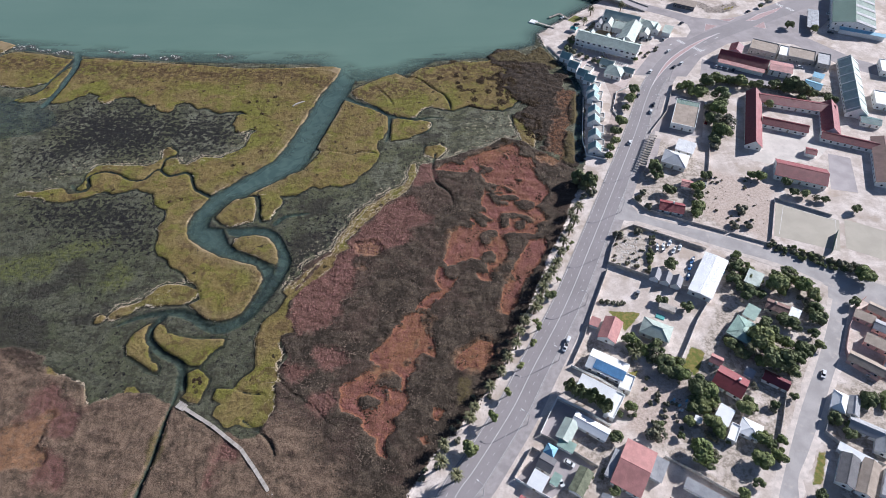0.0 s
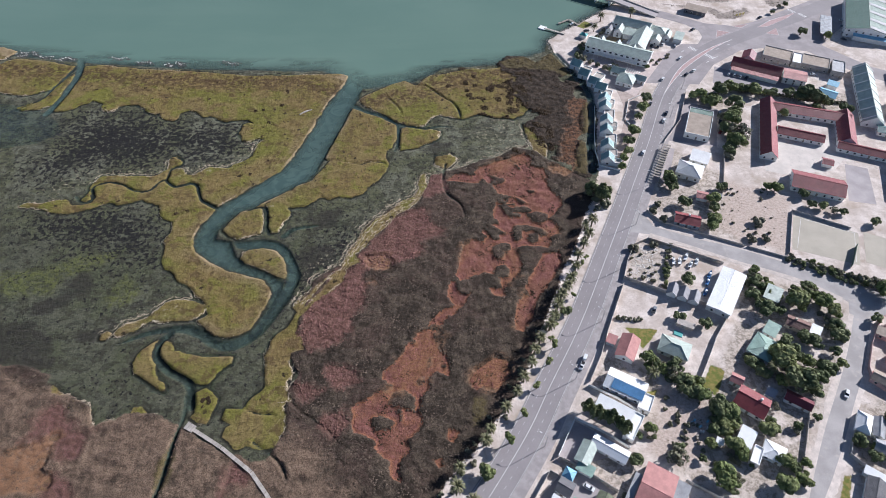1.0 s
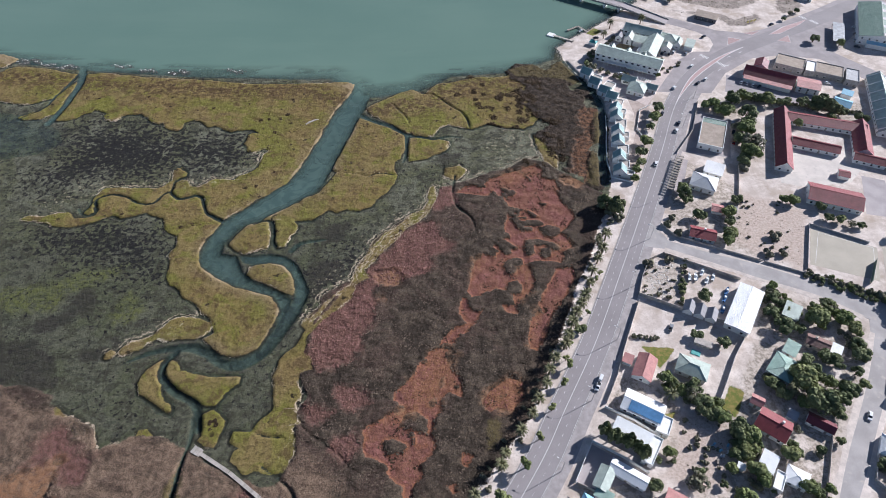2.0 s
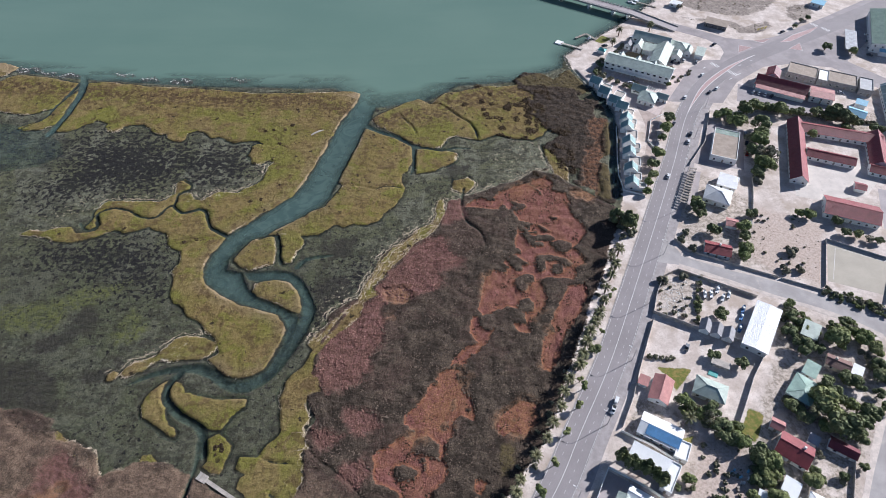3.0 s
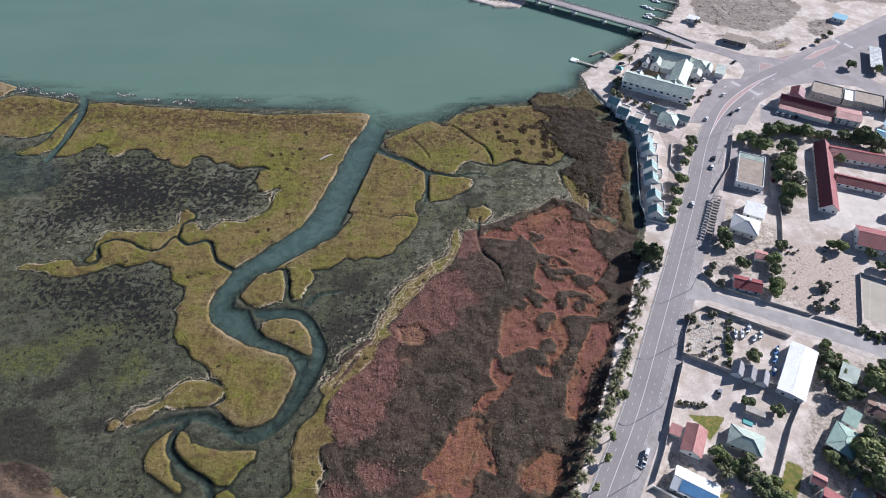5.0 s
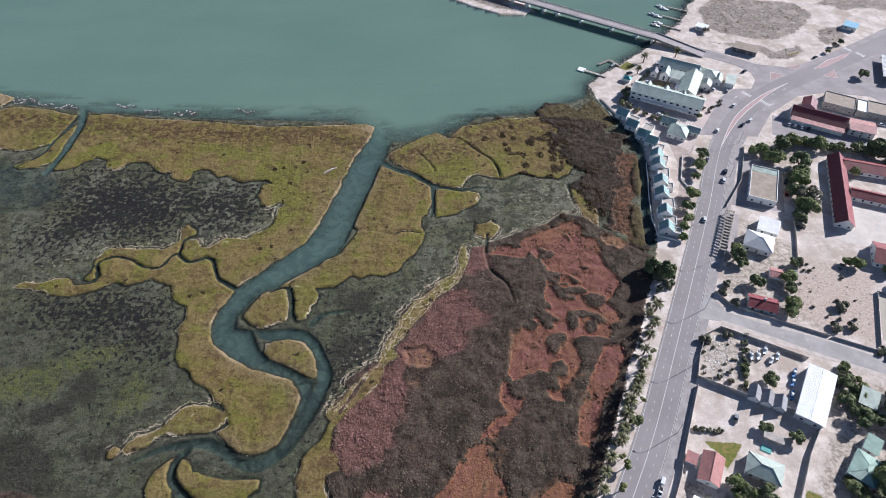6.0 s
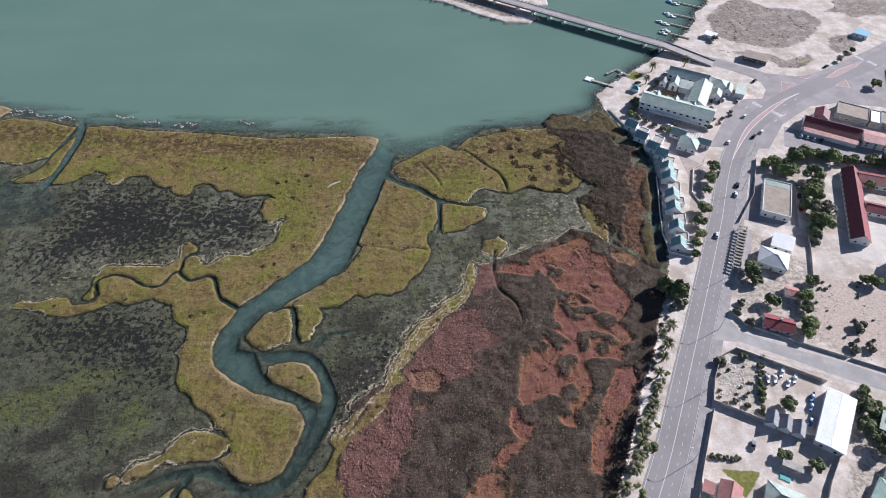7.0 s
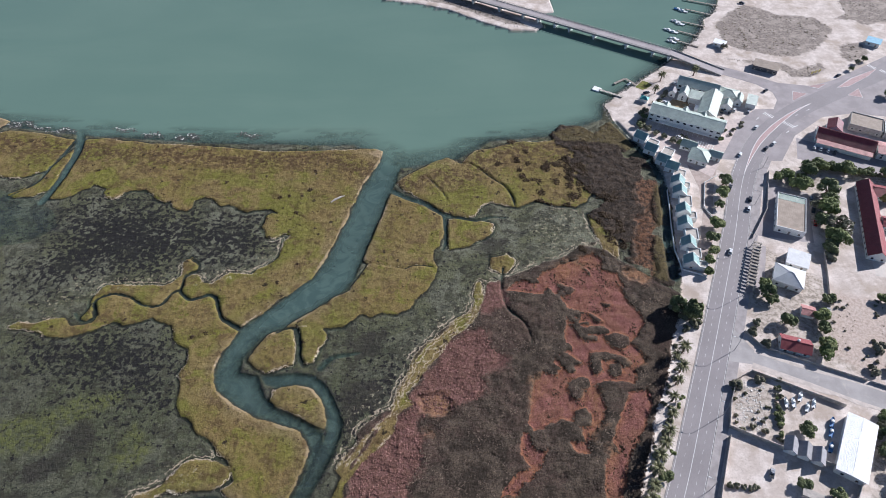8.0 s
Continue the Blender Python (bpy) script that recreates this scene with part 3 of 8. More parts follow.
MARSH_EAST_A = [(-45.8, 323.4), (-39.5, 320.7), (-32.5, 316.9), (-23.9, 313.7), (-18.7, 308.6), (-16.3, 302.5), (-16.7, 292.7), (-18.2, 284.2), (-21.3, 280.9), (-22, 274.1), (-19.4, 269.7), (-20.8, 261.9), (-25.1, 254.7), (-30.8, 248.6), (-33.5, 243.8), (-39.2, 240.7), (-46.5, 240.7), (-50.7, 238.8), (-55.3, 240.8), (-59.3, 236.9), (-63.2, 233.1), (-68.8, 232), (-74.6, 232.4), (-80.4, 233.2), (-86.3, 233.6), (-91.2, 232.1), (-86.8, 237), (-79, 242.8), (-71.1, 249.6), (-62.8, 254.9), (-60.3, 260.3), (-57.1, 267.6), (-54.7, 271.6), (-57.8, 274.3), (-56.2, 281.1), (-54.3, 288.1), (-52.7, 295.3), (-51, 302.6), (-48.9, 310.2), (-47.8, 318)]
MARSH_LOBE = [(-103.9, 215.1), (-103.2, 218.6), (-101.6, 224), (-98.3, 228.8), (-94.5, 231.3), (-88.9, 232.5), (-86.5, 231.3), (-84.9, 225.7), (-83.7, 218.5), (-84.2, 213.2), (-90.6, 210.9), (-95.8, 209.2), (-99.7, 210.9)]
MARSH_THUMB = [(-84.3, 233.9), (-79.2, 234.3), (-73.2, 233.1), (-70.7, 229.4), (-71.9, 223.8), (-74.1, 219.5), (-75.4, 214.9), (-78.7, 213.2), (-81.3, 215.7), (-81.5, 222.1)]
ISLET = [(-91.8, 195.6), (-90.7, 199.8), (-87.7, 202.1), (-82.5, 203), (-77, 202.4), (-72.6, 200.4), (-69.4, 196.5), (-67.4, 191.7), (-65.9, 186.4), (-66.1, 182.7), (-70.2, 184), (-75.8, 187), (-83, 190.8), (-88.6, 192.7)]
MARSH_EAST_B = [(-43, 333.2), (-37.1, 340), (-30.2, 344.6), (-21.4, 351.6), (-13.5, 355.7), (-8.8, 351.5), (-5.2, 349.7), (0.3, 357.5), (4, 361.2), (13.3, 363.6), (22.6, 366.7), (34, 369.8), (41.4, 369.7), (50.9, 371), (57.1, 377.4), (64.5, 376), (67.8, 363.4), (70.3, 348.2), (71.9, 333.9), (67.1, 324), (64.4, 316.5), (57.1, 312.4), (45.5, 315), (35.6, 317.7), (25, 312.5), (18.4, 313.6), (10, 316.7), (4.8, 313.6), (1.3, 306.4), (-3.7, 304.9), (-10.3, 306.5), (-17, 309.1), (-24, 316.4), (-31, 322.2), (-38.1, 326)]
MARSH_EAST_C = [(-13.3, 303.5), (-7, 305), (1.3, 302.4), (7.9, 301.4), (10.5, 299.9), (9.3, 292.6), (5.9, 288.8), (1, 286.4), (-2.2, 283.2), (-10.2, 282.3), (-13.3, 280.9), (-14.4, 290.3)]
MARSH_EAST_D = [(7.8, 276.2), (16.7, 277.6), (20.3, 273.9), (19.4, 269.5), (15.5, 265.1), (11.5, 265.2), (7, 268.7)]
MARSH_EAST_E = [(63.2, 307.2), (69.1, 302.1), (75.5, 289.9), (74.3, 275.9), (67.9, 271.5), (66.4, 282.9), (63.2, 294.8)]
MARSH_FAR = [(-325.6, 372.5), (-297.9, 376.9), (-296, 380.7), (-289.7, 383.3), (-273.9, 382), (-261.8, 379.9), (-250.8, 376), (-244.4, 374.1), (-245.7, 367.8), (-248.1, 355.5), (-249.2, 349.6), (-250.4, 345.5), (-256.7, 342.1), (-265.5, 338.1), (-281.5, 342.2), (-310.7, 344)]
MARSH_FAR_S = [(-241.5, 366.5), (-240.9, 358.5), (-241.3, 349.5), (-240.9, 338), (-241, 329.6), (-248.5, 323.2), (-258.8, 323.2), (-263.2, 325.4), (-256.6, 329.7), (-251.5, 334.1), (-249.4, 339.7), (-249.3, 345.5), (-246.2, 355.5)]
MARSH_TIP = [(-338.7, 397.7), (-309.1, 400.3), (-301.9, 397.5), (-294.6, 394.1), (-297.2, 387.3), (-300.7, 382.7), (-328.3, 377.6)]
CRESCENT = [(-112, 145.3), (-110.4, 141.6), (-112, 138.5), (-114.4, 136.4), (-115.2, 134), (-114, 130.2), (-111.7, 127.6), (-108.6, 125.8), (-106.9, 123.2), (-107, 120.4), (-111.6, 122.4), (-115.5, 125.3), (-118.9, 128.2), (-122.9, 131.1), (-125.2, 135.6), (-124.6, 139.2), (-123.3, 141.6), (-120.4, 144.7), (-117.3, 147.2)]
MARSH_MID = [(-112, 138.5), (-108.6, 140), (-102, 139.4), (-94, 138.4), (-81.3, 139), (-81.6, 134.7), (-84.8, 132.4), (-86.8, 130), (-88.4, 126.6), (-89, 124.3), (-94, 124.3), (-97.1, 126.6), (-101.3, 128.1), (-105.5, 129.6), (-108.7, 131.9), (-111.4, 134.9)]
MARSH_POST = [(-94.3, 120.9), (-90, 123.2), (-86.4, 120.9), (-84.4, 117.6), (-84.8, 112.7), (-84.9, 110), (-85.5, 106.1), (-89.3, 106.9), (-93.1, 109.3), (-92.2, 111.4), (-92.8, 115.4)]
MOUND = [(-118.4, 110.7), (-117.6, 113.4), (-114.7, 113.9), (-111.9, 111.2), (-114.2, 110.2)]
MARSH_STRIP = [(-39.4, 188.6), (-35, 187.4), (-37, 180), (-40.6, 174.5), (-45.7, 171), (-49.2, 166.8), (-51.8, 162.4), (-54.8, 159), (-54.8, 154), (-55.4, 150.8), (-51.4, 146), (-50.7, 141.3), (-55.6, 139.8), (-56.9, 135.2), (-54.4, 127.8), (-56.6, 126.4), (-55.1, 122.1), (-51.9, 117.9), (-51, 115.2), (-56.3, 115.2), (-53, 109.9), (-52.8, 104.6), (-54.4, 98.3), (-56.4, 96.6), (-62.1, 95.9), (-67.2, 98.4), (-71.5, 96.7), (-77.6, 100.9), (-76.8, 104.2), (-71.3, 106), (-79.5, 108.7), (-78.8, 112.6), (-71.5, 112.6), (-68.8, 116.7), (-66.9, 119.4), (-64.1, 123.6), (-66.2, 130.8), (-67.7, 138.3), (-65.9, 146), (-60.4, 152.4), (-57.8, 160.7), (-52.3, 169.3), (-46.7, 178.2), (-43.3, 184.8)]
MARSH_HEM = [(-0.9, 258.8), (-0.1, 248.5), (-4.1, 241.3), (-11.3, 236.7), (-18.4, 229.1), (-26.6, 220), (-30.5, 214.7), (-32.9, 207.8), (-36.5, 201.2), (-38.6, 193.1), (-39.6, 188.4), (-45.7, 183.8), (-51.5, 177.9), (-54.6, 172.1), (-58.7, 165.1), (-54.4, 159.6), (-52.9, 167.8), (-48.5, 173.5), (-45.4, 180.8), (-38, 185.3), (-35.7, 188.4), (-29.4, 193.1), (-32.3, 197.9), (-27.2, 202.8), (-23.5, 211.2), (-16.8, 218.2), (-12.7, 225.4), (-7, 230.9), (-1.2, 236.6), (1.9, 244.4), (1.5, 258.8)]
MARSH_WEST_HEM = [(-157.9, 122.7), (-156.2, 124.6), (-149.3, 119.8), (-142, 117), (-135.6, 112.9), (-131.9, 106.3), (-134.2, 106.3), (-141.6, 113), (-148.6, 115.2), (-152.7, 113.6)]
GREENS = [MARSH_NORTH_W, MARSH_NORTH_E, MARSH_ARM_N, MARSH_ARM_S, MARSH_SOUTH, MARSH_RIDGE, MARSH_KNOLL, MARSH_EAST_A, MARSH_LOBE, MARSH_THUMB, ISLET, MARSH_EAST_B, MARSH_EAST_C, MARSH_EAST_D, MARSH_EAST_E, MARSH_FAR, MARSH_FAR_S, MARSH_TIP, CRESCENT, MARSH_MID, MARSH_POST, MOUND, MARSH_WEST_HEM]
HEMS = [MARSH_STRIP, MARSH_HEM]
# water: the river's bed, its loop, and the creeks with half widths from start to end
RIVER_BED = [(-51, 360.8), (-41.1, 348.7), (-43, 333.2), (-45.9, 324.5), (-48.9, 310.2), (-52.7, 295.3), (-56.2, 281.1), (-57.7, 273.4), (-60.5, 262), (-64.3, 254.9), (-71.1, 249.6), (-79, 242.8), (-86.8, 237), (-91.8, 232.5), (-98.4, 229.5), (-101.8, 225.1), (-105, 220.4), (-106.8, 215.8), (-106.3, 209.9), (-98.3, 208.2), (-93.6, 198.2), (-87.1, 191.8), (-78.6, 188), (-70.1, 183.3), (-65.9, 180.9), (-66.5, 167.9), (-71.8, 162.4), (-71.6, 173.6), (-73.1, 178), (-76.3, 181.9), (-83, 183.7), (-96.9, 188.7), (-105.8, 193.4), (-115.6, 200.9), (-117.6, 204.9), (-118.4, 208.9), (-117.2, 218.7), (-113.4, 228.8), (-111.4, 232.9), (-104.8, 239.8), (-93.7, 251.3), (-82.1, 263.4), (-76.1, 278), (-71.4, 293.9), (-65.7, 317.1), (-61.8, 332.2), (-55.4, 348.2)]
LOOP_BED = [(-98.3, 208.2), (-82.2, 209.4), (-75.2, 208.7), (-69.2, 204.7), (-64.3, 198), (-60.8, 191.6), (-58.5, 185.4), (-58.7, 178.8), (-60.9, 172.1), (-63.6, 165.1), (-67.3, 157), (-72, 149.2), (-76.4, 144.6), (-82.2, 141.2), (-88, 141.2), (-94.4, 143.7), (-100.1, 148), (-107.8, 150.6), (-112.8, 151.4), (-119.5, 150.2), (-126, 148.2), (-132.2, 145.7), (-136.5, 144.4), (-132.9, 147.7), (-127, 151.5), (-120.6, 154.1), (-111.6, 155.8), (-104.5, 156.3), (-99.5, 153.7), (-94.6, 149.8), (-89.3, 147.2), (-84.8, 148), (-80.4, 149.7), (-77.3, 152.3), (-75.2, 156.5), (-73.5, 161), (-71.1, 165.7), (-70.2, 170.7), (-67.6, 175), (-65.2, 181.8), (-66.2, 188.5), (-69.4, 196.5), (-74.1, 201.4), (-81.1, 203), (-88.9, 201.4), (-94.6, 203.1)]
COURSES_UPPER = [
    ([(-244.4, 383.8), (-239.4, 367.7), (-238.4, 358.5), (-238.5, 349.5), (-238.3, 342), (-239.3, 332.4), (-240.4, 324.2), (-241.6, 318.9)], 2.8, 2.4),
    ([(-244.2, 373.4), (-245.8, 363.4), (-246.7, 354.9), (-249, 349), (-249.6, 342), (-251, 335.2), (-254.6, 330.8), (-258.8, 327), (-262.9, 323.2)], 1.2, 0.8),
    ([(-249.3, 345.5), (-254.9, 342), (-261, 339.8)], 0.7, 0.5),
    ([(-111.3, 232.2), (-118.6, 236.4), (-122.1, 239.1), (-125, 245), (-127.2, 250.3), (-131.4, 252.7), (-135.5, 251.1), (-139.6, 249.9), (-143.2, 252), (-146.2, 255.3), (-145.9, 259.5), (-146.4, 264.6), (-143.4, 267.2), (-141, 268.4), (-141, 272), (-143.8, 274.2), (-147, 276.9)], 1.3, 0.9),
]
COURSES_MIDDLE = [
    ([(-146.3, 255.7), (-149.8, 254), (-151.3, 249.2), (-154, 246.3), (-157.7, 246), (-162.6, 247.2), (-168.2, 250.9), (-173.4, 252.9), (-178.2, 253.8), (-182.2, 252.5), (-185.2, 250.1), (-185.7, 247.3), (-183.9, 243.3), (-183.3, 239.4), (-185.5, 237.5), (-189.6, 239), (-192.5, 242.2)], 0.9, 0.8),
    ([(-57.6, 272.5), (-49.1, 271.6), (-41.2, 269.8), (-36.4, 268.4), (-31.9, 270.6), (-25.7, 270.6), (-21.6, 269.7)], 0.5, 0.5),
    ([(-94.8, 230.2), (-90.4, 232.5), (-86.7, 232.8), (-84, 230.2), (-82.7, 223.9), (-82, 218.5), (-79.7, 214.3)], 0.8, 1.0),
    ([(-71.5, 211.4), (-66.7, 216.7), (-58.6, 218.4), (-54.5, 219.1)], 2.0, 0.6),
]
COURSES_LOWER = [
    ([(-45, 326.1), (-36, 320.1), (-27.3, 315.9), (-20.4, 310.6), (-15.3, 306.5), (-7, 304.5), (1.3, 302.4), (9.6, 304.9), (17.9, 304.3)], 2.0, 0.9),
    ([(-15.6, 305.5), (-15.2, 297.5), (-15, 287.9), (-16.5, 280.9)], 1.4, 1.0),
    ([(-7, 350.3), (0.2, 349.1), (5.5, 344.4), (12.4, 336.4), (19.1, 329.6), (22.8, 320.4), (23.7, 312.5)], 0.6, 0.6),
    ([(-25.7, 338.8), (-20.9, 331.5), (-15.6, 323.2), (-14.1, 316.8)], 0.5, 0.4),
    ([(13.8, 268.6), (12.1, 256.6), (13.2, 246.4), (16.4, 240.4), (20.6, 236.5), (23.2, 230.8), (24.1, 223.4)], 0.9, 0.5),
]
COURSES_OUTER = [
    ([(-51.5, 115.2), (-47.2, 111.2), (-40.6, 107.2), (-35.3, 103.3), (-31.2, 98.9), (-27.4, 95.7)], 0.5, 0.3),
    ([(-70.3, 112.6), (-66.4, 111.2), (-61.5, 110.7), (-57.8, 109.9)], 0.5, 0.4),
    ([(-64.9, 98.4), (-58.3, 94.1), (-52.8, 89.8), (-49.1, 83.9)], 0.6, 0.4),
    ([(-113, 151), (-117, 145), (-116, 138), (-108, 131), (-98, 125), (-94, 114)], 1.8, 2.0),
    ([(-97, 119), (-96, 110), (-97, 100), (-97, 88), (-98, 76), (-101, 50)], 1.3, 1.2),
]
COURSES_FAR = [
    ([(94, 388), (99, 376), (104, 362), (108.5, 350), (110, 340), (109, 327), (107, 311), (104.5, 298), (101.8, 284), (100.2, 271), (99, 262)], 2.8, 3.2),
]
COURSES = COURSES_UPPER + COURSES_MIDDLE + COURSES_LOWER + COURSES_OUTER + COURSES_FAR
SALT = [(64, 282), (55, 284), (47, 276), (30, 270), (18, 264), (6, 259), (4, 248), (-2, 243), (-17, 232), (-28, 218), (-35, 204), (-39, 192), (-48, 186), (-53, 180), (-56, 166), (-57, 155), (-57, 138), (-51, 129), (-56, 120), (-53, 103), (-57, 90), (-72, 92), (-80, 97), (-93, 104), (-105, 110), (-121, 111), (-131, 106), (-139, 116), (-154, 121), (-160, 129), (-169, 133), (-183, 134), (-420, 140), (-420, -90), (-40, -90), (6, 67), (30, 99), (55, 141), (75, 189), (85, 209), (93, 230), (101, 249)]
REEDS = [(53, 376), (74, 385), (92, 392), (97, 382), (102, 354), (105, 343), (110, 329), (107, 309), (100, 281), (95, 259), (88, 262), (85, 271), (74, 281), (69, 290), (74, 300), (66, 312), (69, 336), (59, 354)]
REED_RIM = [(48, 372), (70, 378), (80, 340), (84, 300), (80, 272), (66, 276), (64, 300), (60, 318), (58, 340), (46, 356)]
PINKS = [[(-12.6, 223.6), (-7, 229.8), (-0.7, 227.2), (-0, 218.1), (6.9, 215.6), (-1.5, 209.4), (-3.5, 201), (-8.3, 195.2), (-14.9, 191.4), (-20.1, 189.9), (-26.7, 191.5), (-29.6, 196.3), (-27.1, 201.1), (-22, 207.8), (-16.7, 214.7)], [(-39.2, 183.8), (-31.8, 189.9), (-26.5, 188.3), (-28.8, 182.2), (-26.1, 177.8), (-27, 170.5), (-29.2, 164.9), (-32.5, 159.5), (-33.3, 152.8), (-38.9, 149), (-48, 145.2), (-51, 151.6), (-49.2, 156.9), (-50.1, 165), (-45.8, 172), (-44, 179.3)], [(2.1, 256.7), (9.7, 256.6), (10.9, 248.4), (4.8, 244.4), (1.9, 248.4)]]
PINK_BITS = [[(-37, 129), (-29, 127), (-32, 125)], [(-53, 126), (-48, 124), (-42, 121), (-47, 119), (-52, 121)], [(-35, 108), (-31, 110), (-29, 106), (-32, 103)], [(-157, 108), (-149, 111), (-145, 106), (-151, 102), (-155, 102)], [(-139, 98), (-133, 97), (-134, 93), (-137, 94)], [(-137, 82), (-131, 80), (-130, 74), (-135, 76)], [(-74, 84), (-69, 89), (-66, 85), (-70, 80), (-72, 72), (-75, 70)]]
RED_A = [(15, 254.5), (18.9, 258.7), (28.3, 262.9), (41.1, 268.5), (51, 273.8), (60.9, 277.4), (64.5, 273.7), (62.6, 266.7), (70.5, 264), (71.9, 257.2), (73.3, 247.3), (76.8, 241.7), (77.2, 234.3), (72.8, 226.8), (69.3, 223.2), (72.9, 219.6), (72.7, 213.5), (67.7, 210.1), (67.2, 202.3), (62.1, 204), (53.9, 204.1), (49.7, 202.4), (50.4, 197.5), (52.1, 191.1), (50.2, 186.4), (47.2, 183.4), (44.1, 178.9), (41.3, 177.4), (40.6, 181.9), (37, 185), (32, 186.5), (25.3, 183.5), (23.6, 179), (24.5, 173.1), (22.3, 167.4), (20.1, 164.7), (16.6, 167.5), (14.3, 171.7), (14.6, 177.6), (17.6, 185), (20.7, 192.8), (22.6, 200.9), (25.9, 209.3), (30.4, 214.4), (39.3, 219.7), (39.6, 228.9), (41.7, 238.4), (41.1, 252.4), (27.6, 252.4)]
RED_C = [(10, 157), (7.4, 153.7), (0.8, 150.5), (-4.2, 144.1), (-6.5, 138), (-8.9, 135), (-13.7, 130.5), (-14.6, 126.2), (-11.9, 123.3), (-17.8, 119.2), (-22.4, 116.4), (-26.5, 113.7), (-25.4, 109.7), (-26.1, 105.8), (-24.5, 101.9), (-19.7, 100.6), (-14.8, 98.1), (-15.8, 95.6), (-12, 92), (-8.5, 90.8), (-9.4, 87.2), (-7.6, 83.7), (-4.6, 82.1), (-6, 86), (-6.2, 90.7), (-1.8, 94.3), (-3.2, 99.3), (1.3, 103.1), (2.4, 105.6), (2.7, 110.9), (1.6, 114.9), (2.4, 119.1), (5.5, 121.8), (5.4, 127.5), (9.1, 130.4), (14.2, 127.5), (14.9, 133.4), (14.1, 137.9), (10.2, 141), (7.5, 145.7), (7.5, 150.4), (11.4, 155.3)]
RED_D = [(70.9, 200.7), (72.1, 192.6), (68.1, 184.8), (64.2, 177.3), (59.7, 173), (56.3, 167.3), (53.8, 159), (49, 151.1), (45.6, 152.4), (45.3, 159.1), (47.6, 167.3), (50.9, 173), (54.7, 181.8), (57.4, 191.1), (59.7, 197.4), (65.3, 199.1)]
RED_BITS = [[(24.2, 126), (26.8, 130.3), (34.7, 136.3), (39.7, 134.7), (40.5, 127.4), (35.3, 123.1), (29.1, 124.5), (25.3, 121.7)], [(13.1, 99.2), (14.3, 104.3), (17.8, 106.3), (19, 103), (15.4, 98)], [(7.5, 90.7), (10.9, 91.9), (11.6, 88.3), (9.8, 87.1)], [(12.7, 163.3), (18.9, 165.2), (17.5, 161.9), (11.2, 157.9), (5, 152.6), (2.6, 153.4), (7.5, 157.9)], [(34.8, 176), (41.1, 175.4), (41.9, 171.6), (36.9, 171.6)]]
REDS = [RED_A, RED_C, RED_D] + RED_BITS
ISLES_UPPER = [
    [(34.9, 217.9), (39.1, 217.9), (42.9, 214.4), (45.4, 212.6), (39.9, 212)],
    [(49.7, 217.9), (56, 218.9), (60, 217.8), (63.9, 216), (67.5, 212.5), (64.5, 210.8), (59.5, 214.3), (54, 214.3), (53.3, 209.1), (50.3, 207.5), (48.8, 210.9)],
    [(56.5, 212.6), (62.1, 213.2), (62, 207.4), (58.2, 205.7), (56.7, 208.1)],
    [(57.1, 226.9), (63.1, 228.7), (68.5, 226.9), (69.3, 223.2), (64.5, 219.6), (60.6, 221.4)],
    [(47.2, 227.3), (54.3, 227.7), (54, 225.1), (47.7, 224.7)],
    [(51.6, 240.3), (54.4, 239.1), (58.2, 235.2), (54.8, 235.6)],
]
ISLES_MIDDLE = [
    [(39, 204.1), (43.3, 205.8), (46.4, 204.8), (46.8, 201.4), (43.9, 199.2), (42.1, 195), (38.2, 195.9), (37.3, 200.8)],
    [(49.5, 201.4), (56.2, 200.7), (61.5, 200.7), (62.4, 197.4), (58.7, 191.1), (56.5, 184.9), (53.4, 181.8), (50, 184.9), (52.7, 189.5), (53.9, 194.3), (51.8, 198.1)],
    [(38.8, 189.6), (42.9, 191.1), (45.2, 188), (44.6, 183.4), (40.6, 182.5), (36.9, 183.4)],
    [(42.9, 179.5), (48.4, 182.5), (51.5, 177.4), (53.4, 173), (49, 168.7), (44.2, 170.2), (40.7, 171.6), (44.3, 174.5)],
    [(70.4, 257.2), (75.6, 252.2), (80.2, 244.1), (82, 238.2), (79.8, 234.3), (77, 239.4), (73.1, 246.1)],
]
ISLES_LOWER = [
    [(59.8, 246.2), (64.1, 245.3), (62.3, 243)],
    [(46, 234.5), (51.9, 235.2), (51.6, 233.3), (46.3, 232.6)],
    [(-10.5, 120.5), (-5.6, 121.9), (-0.5, 117.7), (-0.3, 112.2), (-5.2, 113.6), (-11.3, 115)],
    [(-18, 108.4), (-14.6, 109.7), (-8.4, 107), (-9.4, 104.4), (-15.2, 103.2), (-17.8, 105.7)],
    [(4.6, 137.9), (7.2, 138.5), (6.8, 133.4), (4.5, 131.9)],
    [(11.1, 133.7), (13.1, 134.6), (13.9, 131.9), (11.9, 131)],
    [(0.4, 126.1), (2.8, 128.4), (3.7, 126.1), (1.2, 123.8)],
    [(29.3, 128.3), (31.1, 130), (31.8, 128), (30.2, 126.5)],
]
ISLES = ISLES_UPPER + ISLES_MIDDLE + ISLES_LOWER
